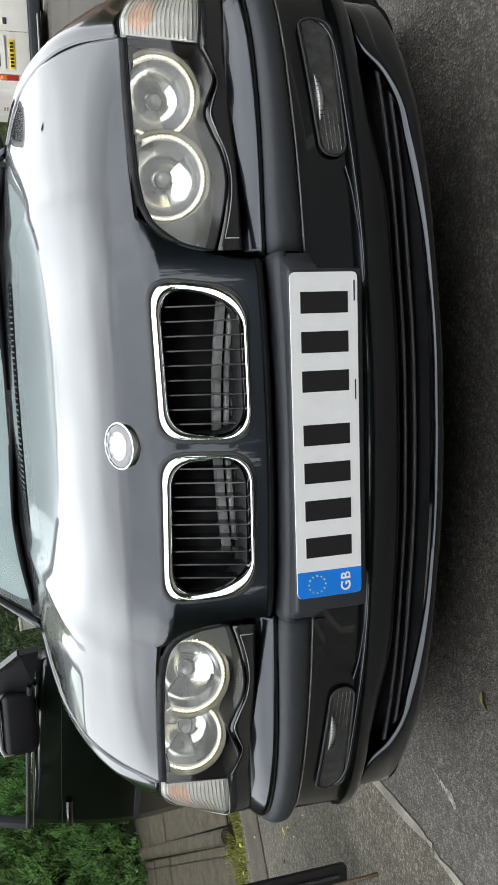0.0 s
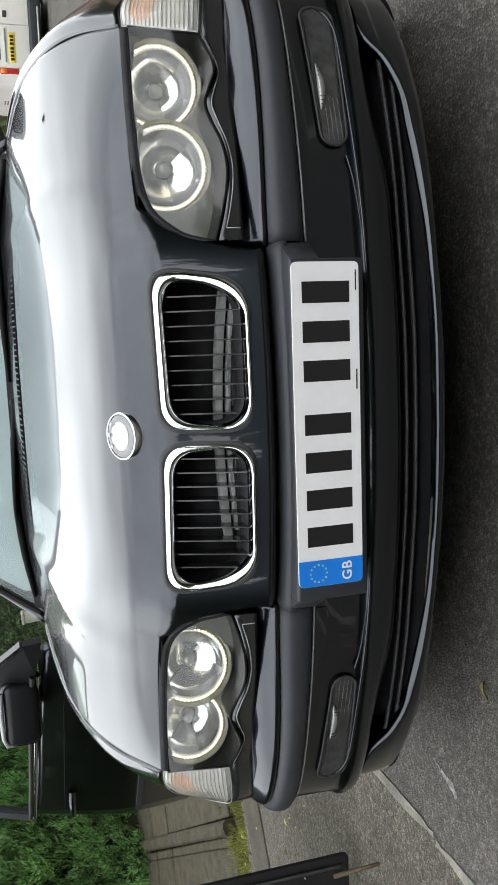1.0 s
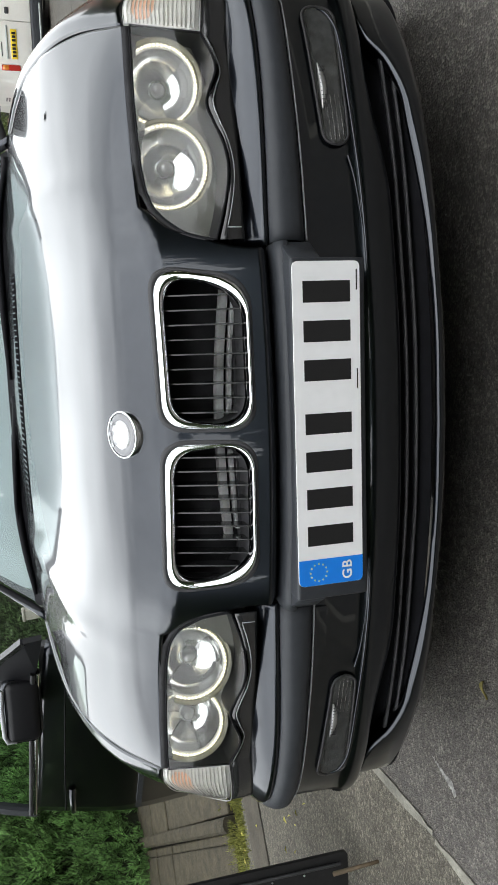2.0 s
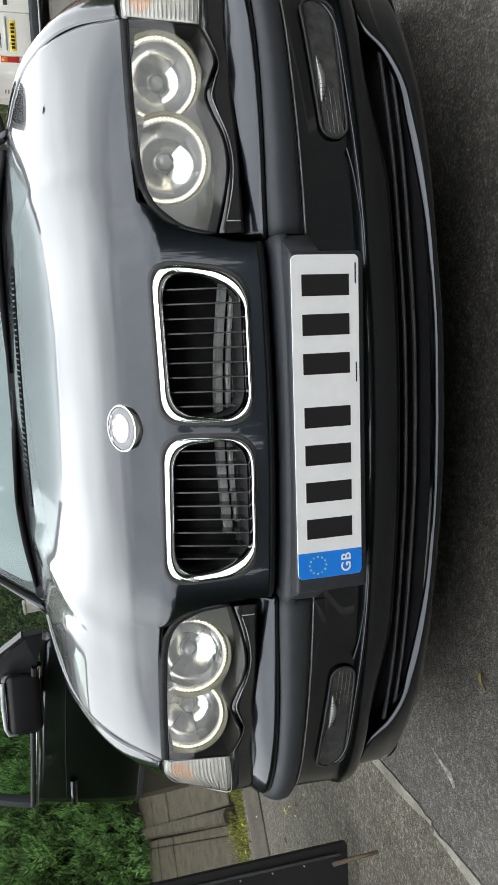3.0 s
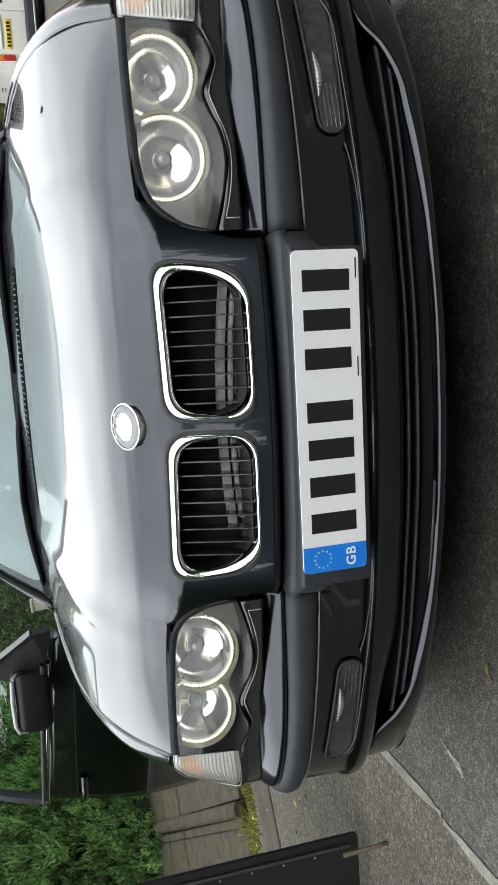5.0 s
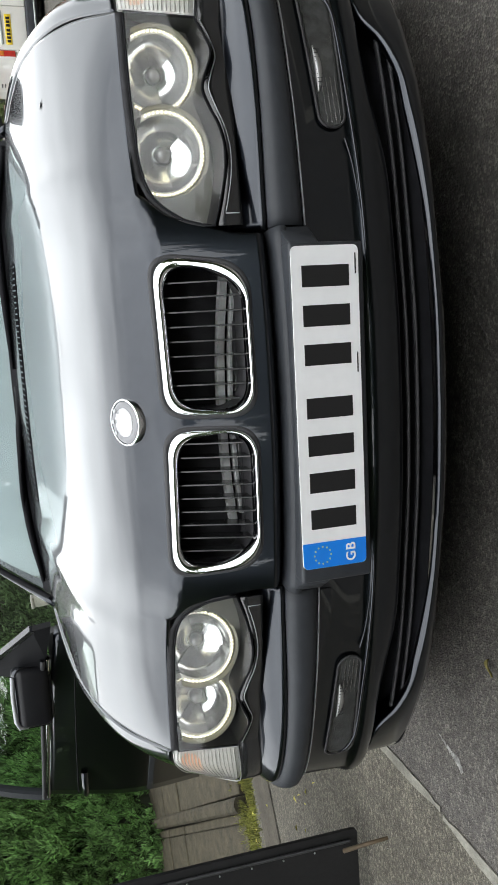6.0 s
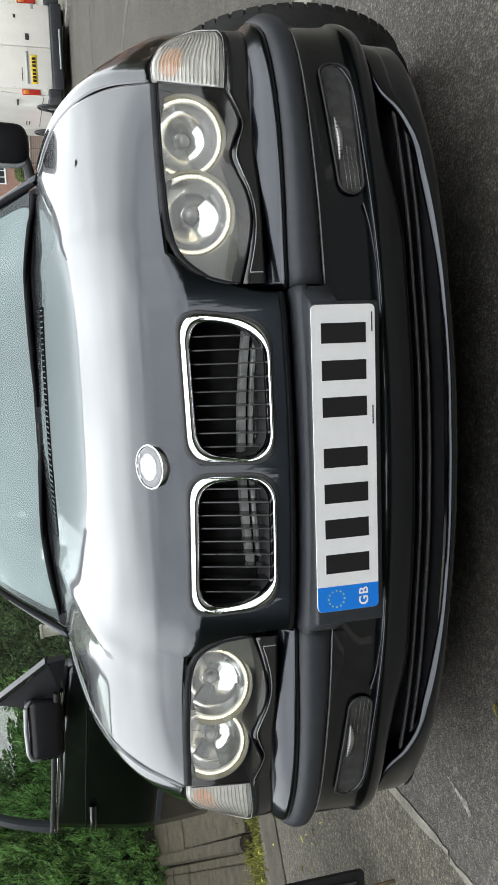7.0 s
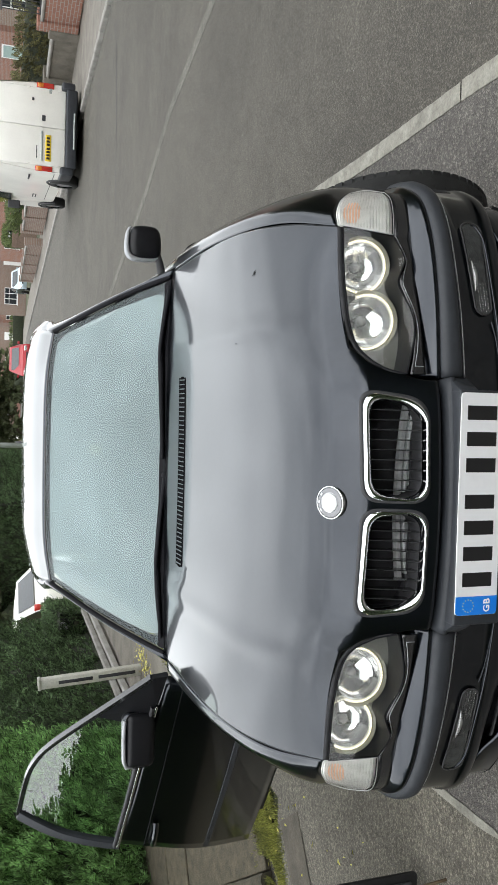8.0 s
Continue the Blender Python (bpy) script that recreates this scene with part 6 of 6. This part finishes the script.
        car_wheel(v, sx * 0.80, 0.95, 0.29)
        car_wheel(v, sx * 0.77, 3.95, 0.29)
        part("door_mirror", box(bmesh.new(), min(sx * 0.86, sx * 1.05), max(sx * 0.86, sx * 1.05), 3.55, 3.63, 1.08, 1.36, 0.03, 2), M_MATT, v)
    for x0, x1 in ((-0.725, -0.004), (0.004, 0.725)):
        d = part("rear_door", box(bmesh.new(), x0, x1, -0.022, 0.02, 0.37, 1.74, 0.012, 2), M_VAN, v, "plain white rear door")
        part("hinge", box(bmesh.new(), *((x0 + 0.002, x0 + 0.03) if x0 < -0.1 else (x1 - 0.03, x1 - 0.002)), -0.032, -0.02, 1.04, 1.10, 0.004, 1), M_VAN, d)
        part("hinge", box(bmesh.new(), *((x0 + 0.002, x0 + 0.03) if x0 < -0.1 else (x1 - 0.03, x1 - 0.002)), -0.032, -0.02, 0.46, 0.52, 0.004, 1), M_VAN, d)
    part("door_handle", box(bmesh.new(), 0.11, 0.22, -0.034, -0.02, 0.75, 0.82, 0.008, 1), M_MATT, v)
    part("lock", box(bmesh.new(), 0.47, 0.53, -0.032, -0.02, 0.97, 1.01, 0.008, 1), M_MATT, v)
    rp = part("rear_plate", box(bmesh.new(), -0.64, -0.14, -0.032, -0.021, 0.635, 0.745, 0.004, 1), M_YPLATE, v, "yellow rear number plate")
    for k in range(7):
        a = -0.605 + k * 0.060 + (0.02 if k > 3 else 0)
        part("character_bar", box(bmesh.new(), a, a + 0.042, -0.0345, -0.031, 0.658, 0.722), M_CHAR, rp, smooth=False)
    part("plate_lamp_bar", box(bmesh.new(), -0.64, -0.08, -0.045, -0.021, 0.795, 0.83, 0.006, 1), M_STEEL, v)
    part("name_bar", box(bmesh.new(), -0.60, -0.36, -0.026, -0.021, 0.90, 0.915), M_MATT, v, smooth=False)
    part("badge_bar", box(bmesh.new(), 0.64, 0.73, -0.026, -0.021, 0.64, 0.69), M_STEEL, v, smooth=False)
    part("rear_bumper", box(bmesh.new(), -0.74, 0.74, -0.13, 0.06, 0.155, 0.365, 0.03, 2), M_STRIP, v, "dark grey rear bumper step")
    for sx in (1, -1):
        part("bumper_corner", box(bmesh.new(), min(sx * 0.72, sx * 0.875), max(sx * 0.72, sx * 0.875), -0.12, 0.58, 0.20, 0.46, 0.045, 3), M_STRIP, v)
    part("tow_step", box(bmesh.new(), -0.38, 0.30, -0.16, -0.08, 0.19, 0.225, 0.01, 1), M_STEEL, v)
    part("chassis", box(bmesh.new(), -0.50, 0.50, 0.05, 4.7, 0.20, 0.36), M_DARK, v)
    return v


van()


def hatchback(name, x, y, turn, paint, label, size=1.0):
    c = thing(name, pose(x, y, gz(y), 0, 0, turn) @ Matrix.Scale(size, 4), label, "car")
    w = 0.84
    side = [(-1.95, 0.30), (-2.0, 0.62), (-1.86, 0.95), (-1.35, 1.40), (-0.2, 1.46), (0.45, 1.38), (1.05, 0.98), (1.85, 0.82), (2.0, 0.58), (1.96, 0.30)]
    rows = []
    for f, k in ((-1, 0.80), (-0.93, 0.93), (-0.6, 1.0), (0, 1.01), (0.6, 1.0), (0.93, 0.93), (1, 0.80)):
        rows.append([(f * w * (1 - 0.22 * max(0, z - 0.9) / 0.5), a * (0.94 + 0.06 * min(1, k)), 0.30 + (z - 0.30) * (0.96 + 0.04 * min(1, k))) for a, z in side])
    bm = grid(rows)
    bmesh.ops.holes_fill(bm, edges=[e for e in bm.edges if e.is_boundary])
    sharp(part("body", bm, paint, c), 40)
    for s in (-1, 1):
        part("side_window", prism(bmesh.new(), [(-1.45, 1.0), (-1.22, 1.32), (0.40, 1.32), (0.85, 1.0)], lambda a, b, d: (s * (w * (1 - 0.22 * max(0, b - 0.9) / 0.5) + 0.008 - d), a, b), 0.01), M_PANE, c, smooth=False)
        for yy in (-1.25, 1.28):
            car_wheel(c, s * 0.76, yy, 0.31, 0.18)
        part("tail_lamp", box(bmesh.new(), min(s * 0.66, s * 0.80), max(s * 0.66, s * 0.80), -1.94, -1.80, 0.78, 1.00, 0.02, 2), M_LAMP_R, c, "red tail lamp")
        part("headlight", box(bmesh.new(), min(s * 0.50, s * 0.76), max(s * 0.50, s * 0.76), 1.84, 1.97, 0.62, 0.76, 0.02, 2), M_SILVER, c)
        part("door_mirror", box(bmesh.new(), min(s * 0.84, s * 0.98), max(s * 0.84, s * 0.98), 0.55, 0.65, 0.95, 1.07, 0.02, 2), paint, c)
    part("rear_window", prism(bmesh.new(), [(-0.60, 0), (-0.52, 1), (0.52, 1), (0.60, 0)], lambda a, b, d: (a, -1.845 + 0.42 * b - d, 1.0 + 0.36 * b), 0.012), M_PANE, c, smooth=False)
    part("windscreen", prism(bmesh.new(), [(-0.66, 0), (-0.56, 1), (0.56, 1), (0.66, 0)], lambda a, b, d: (a, 1.06 - 0.56 * b + d, 1.0 + 0.36 * b), 0.012), M_PANE, c, smooth=False)
    part("plate_bar", box(bmesh.new(), -0.26, 0.26, 1.985, 2.005, 0.42, 0.53), M_PLATE, c, smooth=False)
    part("front_grille", box(bmesh.new(), -0.45, 0.45, 1.93, 2.0, 0.56, 0.66, 0.01, 1), M_DARK, c)
    return c


hatchback("parked_car", 10.3, 64.0, 178, M_BLUECAR, "small pale blue hatchback parked at the far kerb")
hatchback("parked_car", 2.8, 43.0, 176, M_REDCAR, "small red hatchback standing down the road")
hatchback("parked_car", -5.05, 17.0, 55, M_VAN, "white hatchback parked on a drive behind the hedge, tail lamp showing", 0.87)
hatchback("parked_car", 12.4, 51.5, 120, M_VAN, "white car on a drive by the houses")


# ---- houses ----
def window(parent, x, y, z, w, h, bars=2):
    f = part("window", box(bmesh.new(), x - w / 2, x + w / 2, y - 0.03, y + 0.06, z, z + h, 0.006, 1), M_WHITE, parent, "white-framed window", smooth=False)
    for i in range(bars):
        pw = (w - 0.07 * (bars + 1)) / bars
        x0 = x - w / 2 + 0.07 + i * (pw + 0.07)
        part("pane", box(bmesh.new(), x0, x0 + pw, y - 0.036, y, z + 0.07, z + h * 0.62), M_PANE, f, smooth=False)
        part("pane", box(bmesh.new(), x0, x0 + pw, y - 0.036, y, z + h * 0.62 + 0.05, z + h - 0.06), M_PANE, f, smooth=False)
    part("sill", box(bmesh.new(), x - w / 2 - 0.06, x + w / 2 + 0.06, y - 0.10, y + 0.02, z - 0.06, z, 0.008, 1), M_WHITE, f, smooth=False)
    return f


def house(x, y, turn, width, brick, label, door_mat):
    h = thing("house", pose(x, y, gz(y) - 0.03, 0, 0, turn), label, "house", "houses along the street")
    D, H = 7.0, 5.2
    wall = part("wall", box(bmesh.new(), -width / 2, width / 2, 0, D, 0, H), brick, h, "brick walls", smooth=False)
    bm = bmesh.new()
    ov = 0.3
    for s in (0, 1):
        y0, y1 = (-ov, D / 2) if s == 0 else (D + ov, D / 2)
        a = [bm.verts.new(p) for p in ((-width / 2 - ov, y0, H - 0.1), (width / 2 + ov, y0, H - 0.1), (width / 2 + ov, y1, H + 2.3), (-width / 2 - ov, y1, H + 2.3))]
        bm.faces.new(a)
    roof_ob = part("roof", bm, M_ROOF, h, "brown tiled roof", smooth=False, solid=0.12)
    part("chimney", box(bmesh.new(), width / 2 - 1.0, width / 2 - 0.4, D / 2 - 0.3, D / 2 + 0.3, H + 1.6, H + 3.1, 0.02, 1), brick, roof_ob, smooth=False)
    for z in (0.85, 3.3):
        window(h, -width * 0.22, 0, z, 1.7, 1.25, 3)
    window(h, width * 0.30, 0, 3.3, 1.1, 1.2, 2)
    d = part("door", box(bmesh.new(), width * 0.30 - 0.45, width * 0.30 + 0.45, -0.04, 0.05, 0.10, 2.15, 0.01, 1), door_mat, h, "painted front door", smooth=False)
    part("door_frame", box(bmesh.new(), width * 0.30 - 0.53, width * 0.30 + 0.53, -0.015, 0.05, 0.05, 2.25, 0.01, 1), M_WHITE, h, smooth=False)
    part("handle", box(bmesh.new(), width * 0.30 + 0.33, width * 0.30 + 0.37, -0.07, -0.03, 1.0, 1.15), M_STEEL, d, smooth=False)
    return h


house(16.2, 21.5, -62, 7.0, M_BRICK, "red brick house with white windows and a pale door", M_GREENDOOR)
house(19.5, 35.0, -72, 7.0, M_BRICKB, "brown brick house with white windows", M_WHITE)
house(20.5, 50.0, -70, 7.5, M_BRICK, "red brick house further down the street", M_GREENDOOR)
house(16.3, 70.0, -22, 7.0, M_BRICK, "red brick house at the bend of the street", M_WHITE)
house(13.0, 82.0, -16, 7.0, M_BRICKB, "brown brick house beyond the bend of the street", M_WHITE)
house(24.5, 84.0, -35, 9.0, M_BRICKB, "brown brick house at the bend of the street", M_WHITE)
for k in range(4):
    house(14.5 - 6.6 * k, 112.0 - 2.0 * k, -14, 6.4, M_BRICKB if k % 2 else M_BRICK, "brick terraced house closing the street", M_WHITE if k % 2 else M_GREENDOOR)


# unseen houses, added to darken what the right wing mirrors
for k in range(4):
    house(14.0, -13.0 + 7.2 * k, -90, 6.8, M_BRICKB if k % 2 else M_BRICK, "unseen brick house added across the road to darken reflections", M_WHITE)
for k, (x, y) in enumerate(((25.0, 60.0), (26.0, 42.0), (25.5, 29.0))):
    tree("tree", x, y, 6.5 + 0.5 * (k % 3), 2.8, 400 + k, "leafy green broadleaf tree among the gardens")


def garden_wall(x, y, turn, length, height, mat, label, pier=2.2):
    g = thing("garden_wall", pose(x, y, gz(y) + 0.04, 0, 0, turn), label, "wall", "garden walls")
    part("wall", box(bmesh.new(), 0, length, -0.11, 0.11, 0, height, 0.01, 1), mat, g, smooth=False)
    part("coping", box(bmesh.new(), -0.02, length + 0.02, -0.15, 0.15, height, height + 0.07, 0.02, 1), M_KERB, g, smooth=False)
    for i in range(int(length / pier) + 1):
        part("pier", box(bmesh.new(), i * pier - 0.17, i * pier + 0.17, -0.17, 0.17, 0, height + 0.14, 0.015, 1), mat, g, smooth=False)
    return g


garden_wall(9.1, 12.0, 96, 4.4, 0.75, M_BRICK, "low red brick garden wall", 4.4)
garden_wall(8.6, 16.6, 94, 6.6, 0.55, M_GWALL, "low grey block garden wall with coping", 2.2)
garden_wall(8.2, 25.0, 92, 8.8, 0.8, M_BRICKB, "low brown brick garden wall", 2.2)
garden_wall(7.9, 36.5, 90, 11.0, 0.7, M_BRICKB, "low brown brick garden wall", 2.75)
hedge("hedge", [(8.95, 16.6), (8.6, 22.8)], 1.25, "brown-green garden hedge behind the low wall", material("brown_hedge_leaf", (0.09, 0.085, 0.03), 0.7, 0, 0.3, 3, island=0.5), 31, 90, 0.16, 6, 0.018, 0.8)


def railing(x, y, turn, length, label):
    r = thing("railing", pose(x, y, gz(y) + 0.80, 0, 0, turn), label, "railing")
    for z in (0.05, 0.85):
        part("rail", box(bmesh.new(), 0, length, -0.015, 0.015, z, z + 0.04), M_MATT, r, smooth=False)
    for i in range(int(length / 0.14)):
        part("bar", cyl(bmesh.new(), (0.07 + i * 0.14, 0, 0.0), (0.07 + i * 0.14, 0, 1.0), 0.012, n=6), M_MATT, r, smooth=False)
    return r


railing(9.1, 12.1, 96, 4.2, "black iron railing on the garden wall")


def fence(x, y, turn, n, h, label):
    f = thing("fence", pose(x, y, gz(y), 0, 0, turn), label, "fence")
    for i in range(n):
        part("board", box(bmesh.new(), i * 0.15, i * 0.15 + 0.14, 0, 0.02, 0.03, h, 0.003, 1), M_FENCE, f, smooth=False)
    for z in (0.3, h - 0.3):
        part("rail", box(bmesh.new(), 0, n * 0.15, 0.02, 0.06, z, z + 0.08), M_FENCE, f, smooth=False)
    return f


fence(9.2, 29.0, 92, 26, 1.3, "brown boarded fence by a drive")
fence(10.4, 44.5, 95, 30, 1.4, "brown boarded fence beside the bend")
M_GARDEN = leafy("garden_leaf", (0.10, 0.13, 0.045), 0.6, 0, 0.35, 2.0, island=0.5)
hedge("hedge", [(9.15, 33.6), (9.7, 35.6)], 2.7, "yellow-green garden bush behind the parked van", leafy("bush_leaf", (0.19, 0.19, 0.04), 0.6, 0, 0.35, 2.0, island=0.5), 54, 160, 0.2, 6, 0.022, 0.9)
hedge("hedge", [(9.9, 38.0), (9.9, 43.5)], 1.5, "green garden hedge over the low wall", M_GARDEN, 51, 90, 0.2, 6, 0.022, 0.9)
hedge("hedge", [(10.6, 50.0), (13.5, 66.0)], 1.7, "green garden hedge at the bend of the street", M_GARDEN, 52, 70, 0.25, 6, 0.03, 1.0)
hedge("hedge", [(1.0, 92.0), (15.0, 94.0)], 1.2, "green garden hedges before the terrace", M_GARDEN, 53, 40, 0.3, 6, 0.05, 1.0)

# unseen trees and hedges added behind the camera to give the car dark reflections
hedge("hedge", [(-10.0, -9.0), (14.0, -9.0)], 5.2, "unseen tall dark hedge added to darken reflections in the nose", M_HEDGEDARK, 41, 30, 0.3, 6, 0.04, 1.5)
hedge("hedge", [(-4.95, 3.75), (-7.6, 2.9)], 3.4, "unseen tall dark hedge added to darken the car's left side", M_HEDGEDARK, 43, 120, 0.2, 6, 0.02, 1.2)
hedge("hedge", [(-4.75, 2.9), (-4.75, -2.6)], 1.5, "unseen dark green hedge added for dark reflections in the door", M_HEDGEDARK, 42, 200, 0.16, 6, 0.016, 0.8)
hedge("hedge", [(-7.5, 3.6), (-7.5, -9.0)], 3.3, "unseen tall dark hedge added for dark reflections on the left", M_HEDGEDARK, 44, 30, 0.3, 6, 0.04, 1.5)
for i in range(9):
    tree("tree", -12 + i * 3.0, -12.5 - (i % 2) * 2.0, 6.8 + 0.9 * (i % 3), 3.0, 300 + i, "unseen tall leafy tree added behind the hedge to darken reflections", M_FAR)
for i in range(7):
    tree("tree", 10.6 + (i % 2), -11 + i * 3.1, 7.0, 2.6, 340 + i, "unseen tall leafy tree added to darken the right wing's reflection", M_FAR)
for i in range(4):
    tree("tree", -9.8 - (i % 2), -9 + i * 2.7, 5.9, 2.3, 320 + i, "unseen tall leafy tree added behind the hedge to darken reflections", M_FAR)

# pavement slabs, laid last: long cast bays either side of the edging
slabs = tagged(new("pavement_slabs"), "stained buff concrete paving bays with dark joints", "pavement", kind="structure")
rs = random.Random(8)
COLUMNS = [(-3.05, -2.42), (-2.40, -1.64), (-1.62, -0.86), (-0.84, -0.083), (0.062, 0.70), (0.712, 1.33)]
ROWS = [(0.13, 1.565), (1.600, 2.070), (2.105, 2.74), (2.770, 3.46)]
for x0, x1 in COLUMNS:
    for y0, y1 in ROWS:
        shift = 0.03 if x0 > 0 else 0.0
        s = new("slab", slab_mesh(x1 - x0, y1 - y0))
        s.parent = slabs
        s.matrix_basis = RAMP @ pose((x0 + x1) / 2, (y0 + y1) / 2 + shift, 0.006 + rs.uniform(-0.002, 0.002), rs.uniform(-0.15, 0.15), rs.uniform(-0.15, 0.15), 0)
for y0, y1 in ROWS:
    s = new("slab", slab_mesh(0.052, y1 - y0))
    s.parent = slabs
    s.matrix_basis = RAMP @ pose(-0.054, (y0 + y1) / 2, 0.004)
